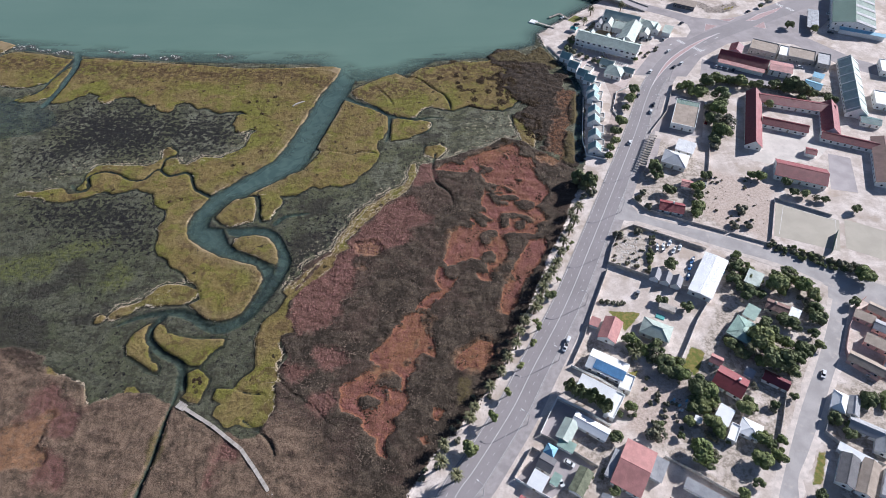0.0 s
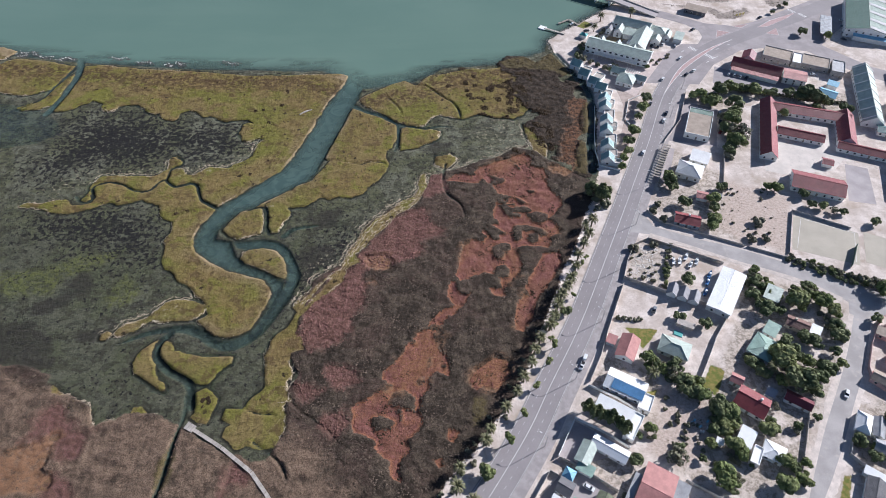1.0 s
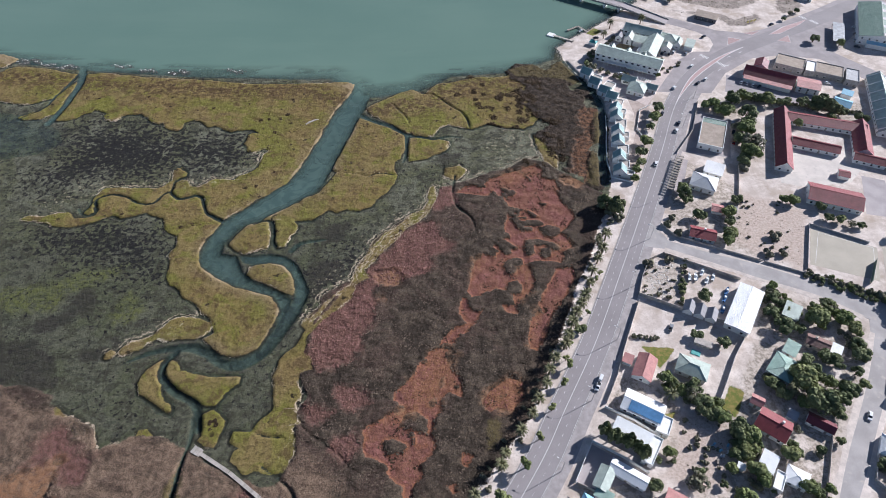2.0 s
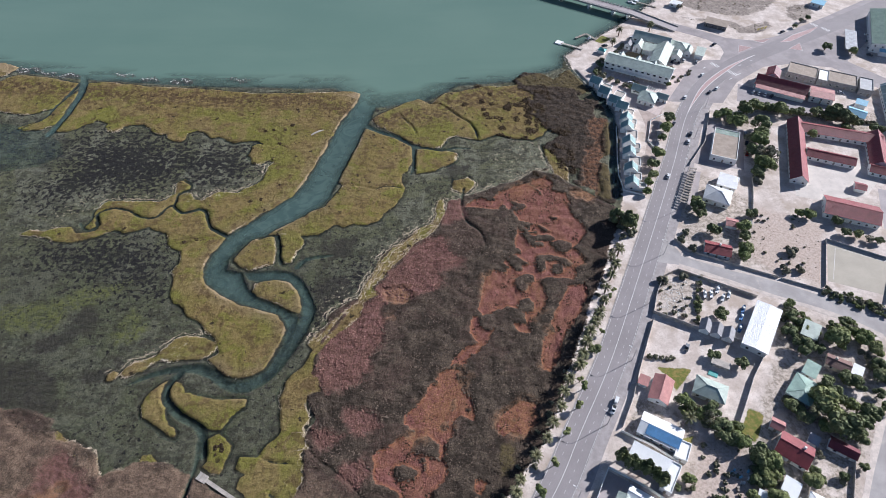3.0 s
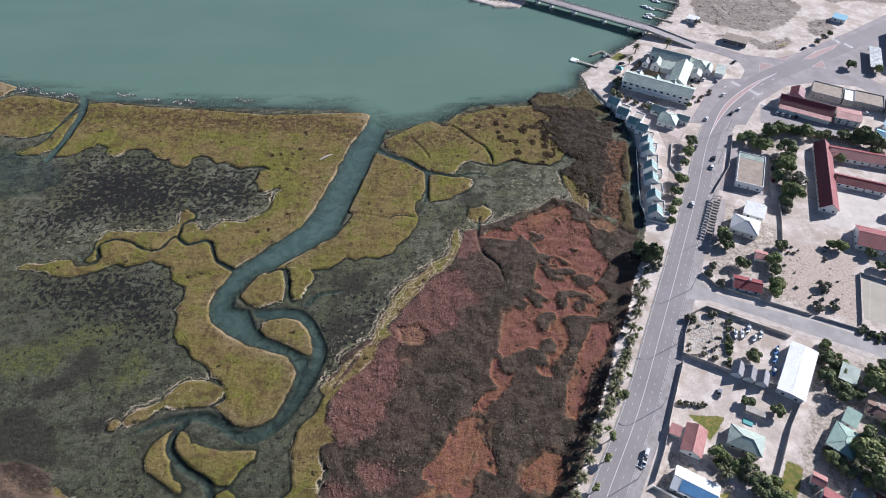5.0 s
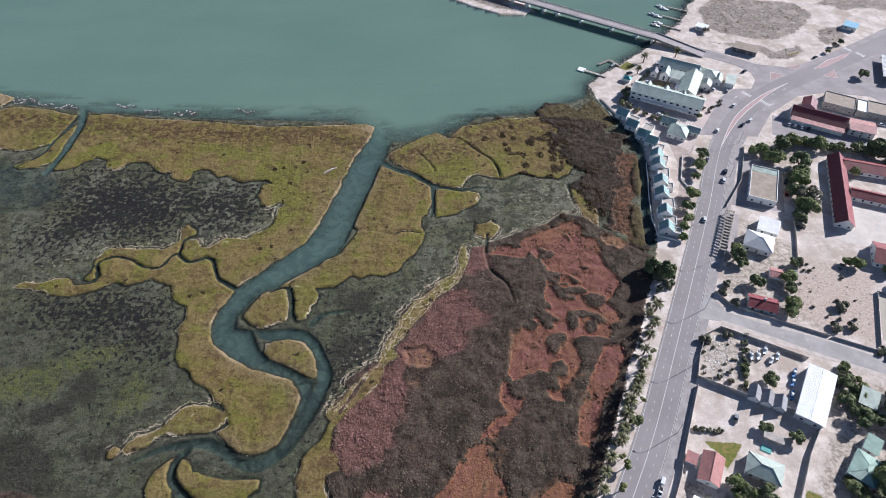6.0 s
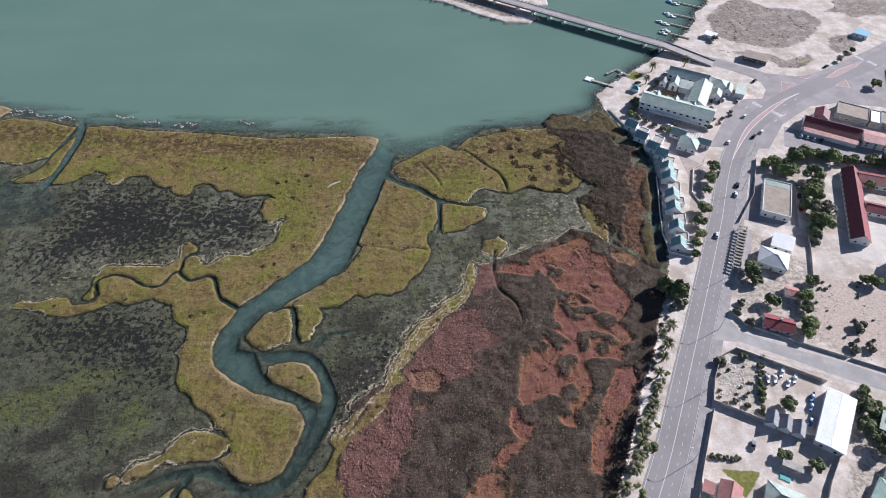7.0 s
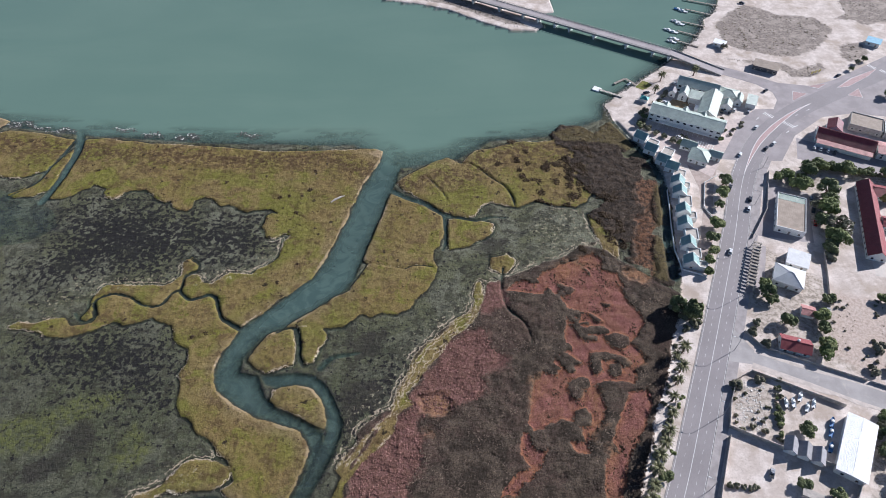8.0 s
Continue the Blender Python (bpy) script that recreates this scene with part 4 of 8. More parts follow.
ORANGES_UPPER = [
    [(-27, 197.9), (-19, 197.8), (-12.3, 194.6), (-13.5, 188.3), (-21.3, 186.8), (-25.2, 188.3)],
    [(22.8, 204.2), (25.6, 205.9), (23.7, 197.6), (20.6, 191.2), (18.6, 192.8)],
    [(49.6, 173), (54.7, 173), (50.9, 164.5), (47, 153.7), (45.1, 153.8), (46.5, 164.5)],
    [(37.9, 267.2), (51, 273.8), (60.9, 277.4), (63, 269.3), (53.2, 265.8), (42, 261.6)],
    [(-26.3, 182.2), (-21.2, 183.7), (-20.5, 179.8), (-24.8, 178.6)],
    [(68.4, 217.8), (73.6, 218.8), (72.8, 214.2), (69.1, 213.6)],
    [(43.9, 199.2), (49.4, 200.8), (51, 192.7), (48.7, 184.9), (44.2, 180.4), (45.2, 188)],
]
ORANGES_LOWER = [
    [(7.4, 153.7), (0.8, 150.5), (-6.5, 138), (-8.3, 124.7), (-17.8, 119.2), (-25.6, 112.4), (-15.1, 117.2), (-3.2, 123.3), (5.5, 123.2), (6.6, 130.4), (14.2, 128.9), (14.1, 136.4)],
    [(24.2, 126), (26.8, 130.3), (34.7, 136.3), (39.7, 134.7), (40.5, 127.4), (35.3, 123.1)],
    [(-167.7, 85.7), (-162.1, 92.7), (-154.6, 96.3), (-149.3, 100), (-146.9, 102.5), (-147.2, 95.1), (-146.3, 87.9), (-141.5, 82.1), (-155.5, 78.8), (-163.2, 76.6)],
    [(7.5, 90.7), (10.9, 91.9), (11.6, 88.3), (9.8, 87.1)],
]
ORANGES = ORANGES_UPPER + ORANGES_LOWER
RUSTS = [[(89, 324), (106, 339), (108, 329), (100, 309), (92, 287), (85, 273), (84, 284), (92, 299), (94, 312)], [(76.2, 264.9), (81.6, 269.2), (89.6, 287.4), (90.7, 302), (98.6, 317.4), (102, 312.2), (96.1, 287.4), (88.5, 264.8), (82.4, 256.3)]]
OLIVES = [[(105, 329), (111, 332), (107, 309), (99, 281), (95, 259), (88, 262), (96, 287)], [(53, 378), (74, 386), (92, 392), (97, 382), (102, 354), (90, 366), (59, 370)], [(-100, 90), (-98, 94), (-97, 103), (-95, 91), (-95, 79), (-100, 72), (-103, 68), (-99, 76)], [(24, 118), (29, 118), (29, 109), (27, 105), (23, 104)]]
BUSHES = [(-90, 117), (-88, 118), (-89, 114), (-87, 116), (34, 360), (43, 345), (45, 347), (30, 338), (28, 352), (34, 349), (29, 343), (56, 336), (49, 333), (56, 329), (56, 321), (68, 301), (17, 349), (8, 345), (39, 324), (62, 331), (66, 340), (64, 345), (56, 280), (26, 370), (-119, 339), (-91, 343), (-97, 333), (-92, 327), (-103, 322), (-108, 321), (-97, 308), (-88, 309), (-91, 272), (-99, 260), (-104, 259), (-127, 230), (-133, 228), (-167, 238), (-219, 345), (-187, 347), (-141, 334), (-174, 360)]
WEEDS = [[(-215, 320), (-174, 317), (-162, 308), (-117, 308), (-104, 287), (-118, 272), (-137, 268), (-151, 280), (-163, 265), (-191, 265), (-218, 251), (-232, 269), (-217, 288), (-227, 305)], [(-207, 225), (-185, 228), (-148, 232), (-137, 212), (-137, 196), (-163, 201), (-190, 210), (-206, 213)], [(-66, 172), (-46, 186), (-30, 216), (-42, 214), (-60, 190)]]
POOL = [(-360, 335), (-271, 327), (-239, 320), (-225, 300), (-235, 288), (-252, 288), (-330, 280)]
ALGAE = [[(-185.2, 176.5), (-181.6, 183), (-177.8, 180.6), (-180.8, 175)], [(-150.3, 172.5), (-145.9, 185.8), (-134.5, 173.9), (-137.1, 168.2), (-147.5, 166)], [(-218.3, 177.2), (-207.4, 186.1), (-193.3, 189.2), (-176.3, 192.2), (-176.7, 174.1), (-201.1, 172.8)], [(-183.5, 190.7), (-173.5, 198.6), (-150.8, 202.4), (-158.2, 192.7), (-173.2, 184.5)]]
DEEPS = [[(-183, 160.2), (-184.2, 168.5), (-175.5, 171.2), (-170.3, 177), (-164.1, 174.1), (-168.8, 167), (-173.9, 161.5)], [(-172.6, 182.9), (-168, 187.5), (-162.2, 185.9), (-159.1, 174), (-163, 171.2), (-167.9, 174.1)], [(-208.3, 157.7), (-179.4, 157.5), (-165.5, 147.1), (-159.5, 132.5), (-195.6, 132.7)], [(-157.6, 150.9), (-146.7, 153.4), (-142, 147), (-153.3, 145.8)], [(-146.2, 158.7), (-141.8, 160), (-138.3, 153.4), (-142.6, 152.1)], [(-137.9, 166.8), (-132.6, 169.6), (-130.5, 166.8), (-135.8, 164.1)], [(-62.3, 225.6), (-54.1, 229.3), (-43, 233), (-44.7, 218.3), (-55.4, 214.8)], [(-61.6, 198), (-54.3, 204.6), (-43.4, 202.9), (-42.6, 193.1), (-52.6, 188.5), (-55.5, 179.4)], [(1, 280.8), (6, 290.2), (17.2, 287.8), (15.3, 280.8), (7.2, 277.6)]]
WRACK = [[(8, 268), (-8, 248), (-32, 228), (-42, 207), (-56, 190), (-62, 168), (-52, 168), (-46, 182), (-32, 196), (-22, 216), (0, 236), (12, 256)], [(-98, 292), (-104, 278), (-110, 264), (-140, 258), (-140, 268), (-114, 272), (-106, 292)], [(-200, 264), (-160, 266), (-150, 272), (-150, 262), (-190, 254), (-206, 240), (-216, 244)], [(43, 312), (59, 308), (67, 286), (55, 274), (37, 276), (30, 295)], [(-145, 152), (-130, 168), (-106, 174), (-118, 158)], [(0, 262), (16, 270), (30, 276), (30, 268), (10, 254)]]
SHORE = [(75, 385), (88, 395), (91, 408), (103, 421), (117, 432), (128, 443), (141, 454), (151, 464), (174, 491), (184, 505), (189, 520), (201, 532), (219, 572), (262, 660), (420, 860), (2600, 1500)]
TOWN = [(-60, -90), (4, 67), (15, 85), (28, 99), (41, 117), (53, 141), (62, 163), (73, 189), (83, 209), (91, 230), (99, 249), (104, 268), (105.2, 282), (110.5, 312), (112, 330), (110, 355), (101, 372), (92, 396)] + SHORE[2:] + [(2600, -900), (-60, -900)]
SEA = [(-2600, 560), (-420, 425), (-298, 388), (-237, 378), (-155, 369), (-71, 367), (-49, 352), (-40, 345), (-7, 353), (14, 370), (51, 375), (86, 392)] + SHORE[2:] + [(2600, 4800), (-2600, 4800)]
SPIT = [(-120, 620), (-63, 553), (-35, 547), (-12, 537), (14, 517), (35, 504), (56, 502), (64, 512), (58, 528), (75, 532), (73, 553), (73, 594), (20, 640)]
LAWNS = [[(95, 153), (111, 152), (107, 147), (101, 141), (101, 147)], [(130, 134), (135, 130), (128, 118), (122, 121)], [(98, 120), (103, 121), (101, 117)], [(167, 84), (170, 84), (163, 71), (159, 71)], [(134, 399), (147, 392), (141, 386), (128, 393)], [(115, 428), (122, 436), (128, 431), (120, 424)]]
GARDENS = [[(98, 118), (122, 122), (140, 142), (150, 158), (160, 182), (186, 176), (202, 164), (196, 148), (165, 106), (150, 86), (128, 66), (108, 80), (96, 96)], [(180, 108), (200, 118), (240, 140), (250, 110), (200, 56), (166, 60)], [(128, 222), (170, 206), (172, 260), (150, 282), (132, 250)], [(60, 90), (48, 74), (60, 62), (80, 60), (88, 92), (70, 106)], [(84, 106), (76, 124), (84, 140), (104, 128), (108, 112)], [(176, 300), (184, 338), (206, 346), (204, 320), (192, 280)], [(106, 205), (126, 206), (118, 176), (102, 184)], [(250, 318), (275, 318), (282, 340), (230, 346), (214, 334)]]
SCRUBS = [[(175, 254), (206, 239), (189, 198), (170, 206), (159, 217)], [(105, 120), (120, 117), (122, 99), (109, 87), (90, 94), (101, 109)], [(118, 70), (140, 62), (150, 50), (120, 45)]]
HEATH = [[(195.1, 511.5), (211.7, 530.9), (227.2, 543.7), (238.3, 536.1), (249.4, 525.9), (275.4, 522), (282.1, 504.5), (270.8, 488), (256, 474.6), (241.1, 466.3), (227.8, 465.7), (217.4, 469.6), (202.3, 475.2), (193.7, 483.2)], [(188.2, 463.1), (210, 461.4), (226.5, 456.7), (233.1, 447.9), (252.6, 456.5), (254.3, 449.1), (241.5, 439.3), (225.6, 438.8), (222.3, 450.9), (204.4, 457)], [(311.8, 570.3), (351.8, 569.8), (346.5, 522.1), (309.4, 509.3), (302.1, 527.1)], [(277.3, 480.7), (293.7, 484.5), (294.7, 468.8), (275.3, 457.7), (271.7, 465.2)], [(290, 520), (420, 600), (500, 560), (400, 500)], [(-60, 562), (-30, 554), (-8, 545), (12, 530), (36, 514), (50, 510), (40, 526), (16, 548), (-20, 566), (-50, 580)]]


def lattice_noise(x, y, size, octaves=4, seed=0):
    """Smooth value noise over arrays, 0 to 1."""
    rng = np.random.RandomState(seed)
    table = rng.rand(256, 256)
    total, amp, sum_amp = 0.0, 1.0, 0.0
    for _ in range(octaves):
        u, v = x / size + 91.7, y / size + 37.3
        i, j = np.floor(u).astype(int), np.floor(v).astype(int)
        a, b = u - i, v - j
        a, b = a * a * (3 - 2 * a), b * b * (3 - 2 * b)
        t = lambda p, q: table[p % 256, q % 256]
        total = total + amp * ((t(i, j) * (1 - a) + t(i + 1, j) * a) * (1 - b) + (t(i, j + 1) * (1 - a) + t(i + 1, j + 1) * a) * b)
        sum_amp += amp
        amp, size = amp * 0.5, size * 0.5
    return total / sum_amp


def inside_by(poly, xs, ys, reach=14.0):
    """Metres inside a polygon (negative outside, down to -reach) over the grid of xs and ys."""
    d = np.full((len(ys), len(xs)), -reach)
    p = np.array(poly, float)
    i0, i1 = np.searchsorted(xs, p[:, 0].min() - reach), np.searchsorted(xs, p[:, 0].max() + reach)
    j0, j1 = np.searchsorted(ys, p[:, 1].min() - reach), np.searchsorted(ys, p[:, 1].max() + reach)
    if i1 <= i0 or j1 <= j0:
        return d
    x, y = np.meshgrid(xs[i0:i1].astype(np.float32), ys[j0:j1].astype(np.float32))
    best, odd = np.full(x.shape, 1e9, np.float32), np.zeros(x.shape, bool)
    for (ax, ay), (bx, by) in zip(p, np.roll(p, -1, 0)):
        dx, dy = bx - ax, by - ay
        t = np.clip(((x - ax) * dx + (y - ay) * dy) / (dx * dx + dy * dy + 1e-9), 0, 1)
        best = np.minimum(best, (x - ax - t * dx) ** 2 + (y - ay - t * dy) ** 2)
        if ay != by:
            odd ^= ((ay > y) != (by > y)) & (x < (bx - ax) * (y - ay) / (by - ay) + ax)
    best = np.sqrt(best)
    d[j0:j1, i0:i1] = np.maximum(np.where(odd, best, -best), -reach)
    return d


def smooth_line(points, steps=6):
    """A Catmull-Rom line through the points."""
    p = [points[0], *points, points[-1]]
    out = []
    for a, b, c, d in zip(p, p[1:], p[2:], p[3:]):
        for s in range(steps):
            t = s / steps
            out.append(tuple(0.5 * (2 * b[k] + (c[k] - a[k]) * t + (2 * a[k] - 5 * b[k] + 4 * c[k] - d[k]) * t * t + (3 * b[k] - a[k] - 3 * c[k] + d[k]) * t ** 3) for k in range(len(b))))
    return out + [points[-1]]


def near_line(points, w0, w1, xs, ys, reach=14.0):
    """Metres inside a band round a line whose half width goes from w0 to w1."""
    p = np.array(smooth_line(points, 4), float)
    d = np.full((len(ys), len(xs)), -reach)
    m = reach + max(w0, w1)
    i0, i1 = np.searchsorted(xs, p[:, 0].min() - m), np.searchsorted(xs, p[:, 0].max() + m)
    j0, j1 = np.searchsorted(ys, p[:, 1].min() - m), np.searchsorted(ys, p[:, 1].max() + m)
    x, y = np.meshgrid(xs[i0:i1].astype(np.float32), ys[j0:j1].astype(np.float32))
    best = np.full(x.shape, -reach, np.float32)
    for k in range(len(p) - 1):
        (ax, ay), (bx, by) = p[k], p[k + 1]
        dx, dy = bx - ax, by - ay
        t = np.clip(((x - ax) * dx + (y - ay) * dy) / (dx * dx + dy * dy + 1e-9), 0, 1)
        w = w0 + (w1 - w0) * (k + t) / (len(p) - 1)
        best = np.maximum(best, w - np.sqrt((x - ax - t * dx) ** 2 + (y - ay - t * dy) ** 2))
    d[j0:j1, i0:i1] = best
    return d


def step(v, lo, hi):
    t = np.clip((v - lo) / (hi - lo), 0, 1)
    return t * t * (3 - 2 * t)


WATER_Z = -0.35
grow = np.cumsum(3.0 * 1.17 ** np.arange(34))
gx = np.concatenate([-330 - grow[::-1], np.arange(-330, 112, 0.76), np.arange(112, 420, 2.5), 420 + grow])
gy = np.concatenate([30 - grow[::-1], np.arange(30, 430, 0.76), np.arange(430, 560, 1.8), np.arange(560, 640, 4.0), 640 + grow])
GX, GY = np.meshgrid(gx, gy)
ragged = 8.0 * (lattice_noise(GX, GY, 9.0, 4, 3) - 0.5)
lobes = np.abs(2 * lattice_noise(GX, GY, 11.0, 2, 4) - 1.0) - 0.22
green_d = np.max([inside_by(p, gx, gy) for p in GREENS] + [inside_by(p, gx, gy) + 0.4 for p in HEMS], 0) + 0.25 * ragged + 1.6 * lobes
water_d = np.max([near_line(p, a, b, gx, gy) for p, a, b in COURSES] + [inside_by(p, gx, gy) for p in (RIVER_BED, LOOP_BED)], 0) + 0.12 * ragged
green_d = np.minimum(green_d, 0.3 - water_d)
hem_d = np.max([inside_by(p, gx, gy) for p in HEMS], 0) + 0.3 * ragged
salt_d = np.minimum(np.minimum(inside_by(SALT, gx, gy) + 0.3 * ragged + 3.0 * lobes, 0.4 - water_d), 0.6 - hem_d)
reed_d = inside_by(REEDS, gx, gy) + ragged + 34.0 * (lattice_noise(GX, GY, 11.0, 4, 19) - 0.5)
town_d = np.maximum(inside_by(TOWN, gx, gy, 30.0), inside_by(SPIT, gx, gy, 30.0)) + 0.3 * ragged
sea_d = inside_by(SEA, gx, gy, 30.0)
blotch = 15.0 * (lattice_noise(GX, GY, 12.0, 4, 11) - 0.5)
pink_d = np.minimum(np.max([inside_by(p, gx, gy) for p in PINKS + PINK_BITS], 0) + 2.5, 5.0) + blotch
isles = 45.0 * np.clip(lattice_noise(GX + 0.35 * GY, 0.8 * GY, 9.0, 4, 13) - 0.63, 0, 1)
isle_d = np.max([inside_by(p, gx, gy) for p in ISLES], 0) + 0.2 * ragged
red_d = np.minimum(np.max([inside_by(p, gx, gy) for p in REDS], 0) + 0.4, 2.6) + 0.16 * blotch - 0.8 * isles
red_d = np.minimum(red_d, -isle_d)
pale_d = inside_by([(-420, 140), (-183, 134), (-139, 116), (-105, 110), (-72, 96), (-52, 104), (-40, 92), (-24, 78), (-10, 60), (-40, -60), (-420, -60)], gx, gy, 20.0) + 1.6 * blotch
olive_d = np.max([inside_by(p, gx, gy) for p in OLIVES], 0) + 0.5 * ragged
orange_d = np.max([inside_by(p, gx, gy) for p in ORANGES + RUSTS], 0) + 0.8 * blotch
weed_d = np.max([inside_by(p, gx, gy) for p in WEEDS], 0)
pool_d = inside_by(POOL, gx, gy, 20.0)
algae_d = np.max([inside_by(p, gx, gy) for p in ALGAE], 0)
wrack_d = np.max([inside_by(p, gx, gy) for p in WRACK], 0)
lawn_d = np.max([inside_by(p, gx, gy) for p in LAWNS], 0)
scrub_d = np.max([inside_by(p, gx, gy) for p in SCRUBS], 0)
flat = lattice_noise(GX, GY, 26.0, 5, 5)
tuft = lattice_noise(GX, GY, 3.6, 3, 7)
ZZ = -0.42 + 0.50 * flat - 0.35 * step(inside_by(POOL, gx, gy, 20.0), -10, 6)
ZZ = ZZ + 0.3 * step(salt_d, -9, -2)
ZZ = ZZ * (1 - step(sea_d, -2, 6)) + step(sea_d, -2, 6) * (-0.70 - 0.08 * np.clip(sea_d, 0, 30))
gutter = step(green_d, -2.2, -1.0) * (1 - step(sea_d, -3, 0))
ZZ = ZZ - 0.22 * gutter
ZZ = ZZ * (1 - step(green_d, -0.5, 0.5)) + step(green_d, -0.5, 0.5) * (0.0 + 0.5 * tuft)
soft = np.maximum(step(salt_d, -0.4, 1.0), step(reed_d, -0.6, 1.2))
open_d = np.maximum(red_d, np.minimum(orange_d, 1.0 - isle_d))
low = 0.6 * step(open_d, -0.6, 0.5) + 0.25 * step(pink_d, -1.0, 1.5)
hummock = lattice_noise(GX, GY, 7.0, 3, 8)
ZZ = ZZ * (1 - soft) + soft * (0.05 + 0.9 * tuft * (1.0 - 0.45 * low) + 0.35 * hummock - low)
dry = step(town_d, -0.5, 1.5)
ZZ = ZZ * (1 - dry) + dry * 0.0
cut = step(water_d, -0.5, 1.6)
ZZ = ZZ * (1 - cut) + cut * (-0.75 - 0.16 * np.clip(water_d, 0, 6))

nx, ny = len(gx), len(gy)
idx = np.arange(nx * ny).reshape(ny, nx)
quads = np.stack([idx[:-1, :-1], idx[:-1, 1:], idx[1:, 1:], idx[1:, :-1]], -1).reshape(-1, 4)
me = mesh_arrays("ground", np.stack([GX, GY, ZZ], -1).reshape(-1, 3), quads, ground_mat)
bank_d = np.where(np.abs(green_d) < np.abs(salt_d), green_d, salt_d)


def zone(mesh, name, *channels):
    a = mesh.attributes.new(name, "FLOAT_COLOR", "POINT")
    full = np.ones((channels[0].size, 4), np.float32)
    for k, c in enumerate(channels):
        full[:, k] = c.ravel()
    a.data.foreach_set("color", full.ravel())


zone(me, "zone_a", green_d, np.maximum(salt_d, reed_d), town_d)
zone(me, "zone_b", pink_d, red_d, orange_d)
zone(me, "zone_c", reed_d, np.maximum(water_d, sea_d), lawn_d)
zone(me, "zone_d", scrub_d, bank_d, weed_d)
zone(me, "zone_e", pool_d, algae_d, wrack_d)
heath_d = np.max([inside_by(p, gx, gy) for p in HEATH], 0)
zone(me, "zone_g", pale_d, np.max([inside_by(p, gx, gy) for p in DEEPS], 0), heath_d)
river_d = np.max([inside_by(RIVER_BED, gx, gy), inside_by(LOOP_BED, gx, gy), sea_d], 0) + 0.12 * ragged
zone(me, "zone_h", river_d)
zone(me, "zone_f", np.where(GY > 300, -sea_d, 30.0) + 2.0 * ragged, np.max([inside_by(p, gx, gy) for p in GARDENS], 0), olive_d)
ground = tagged(new("ground", me), "tidal mud flat, green and red salt marsh and pale sandy town ground", "ground", kind="structure")


def sample(field, x, y):
    """Values of a ground field at places."""
    i = np.clip(np.searchsorted(gx, x), 0, nx - 1)
    j = np.clip(np.searchsorted(gy, y), 0, ny - 1)
    return field[j, i]


# water sheet, with silt by depth
wx = np.concatenate([-330 - grow[::-1], np.arange(-330, 110, 2.0), np.arange(110, 270, 5.0), 270 + grow])
wy = np.concatenate([30 - grow[::-1], np.arange(30, 440, 2.0), np.arange(440, 640, 5.0), 640 + grow])
WX, WY = np.meshgrid(wx, wy)
depth = np.clip(WATER_Z - sample(ZZ, WX, WY), 0, 5)
plume = lattice_noise(WX, WY * 2.2, 34.0, 4, 51) - 0.5
clarity = 0.5 + 0.55 * step(WY, 190, 300)
silt = np.clip(1 - np.exp(-(1.0 + 1.3 * plume) * clarity * 1.4 * depth ** 1.5), 0, 0.97)
off = sample(sea_d, WX, WY)
silt = silt * (1 - 0.65 * step(WX, 84, 98) * (1 - step(off, -4, 4))) * (0.35 + 0.65 * step(WY, 118, 150))
strand = step(lattice_noise(WX * 0.3, WY * 1.5, 7.0, 5, 77), 0.47, 0.53) * step(off, 0.0, 2.5) * (1 - step(off, 9, 20)) * (1 - step(WX, 20, 60))
silt = silt * (1 - 0.5 * strand)
for mx, my in ((-44, 380), (-40, 362), (-236, 392)):
    fan = np.exp(-((WX - mx) ** 2 + 0.7 * (WY - my) ** 2) / 420.0) * step(lattice_noise(WX + 0.6 * WY, WY * 0.6, 9.0, 4, 78), 0.42, 0.6)
    silt = np.maximum(silt, 0.85 * fan)
k = np.arange(WX.size).reshape(WX.shape)
wq = np.stack([k[:-1, :-1], k[:-1, 1:], k[1:, 1:], k[1:, :-1]], -1).reshape(-1, 4)
keep = (sample(town_d, WX, WY)[:-1, :-1].ravel() < 12)
me = mesh_arrays("water", np.stack([WX, WY, np.full(WX.shape, WATER_Z)], -1).reshape(-1, 3), wq[keep], water_mat)
zone(me, "silt", silt, step(sample(sea_d, WX, WY), -14, 16))
water = tagged(new("water", me), "calm green-grey estuary water over silt", "water", kind="structure")
water.visible_shadow = False


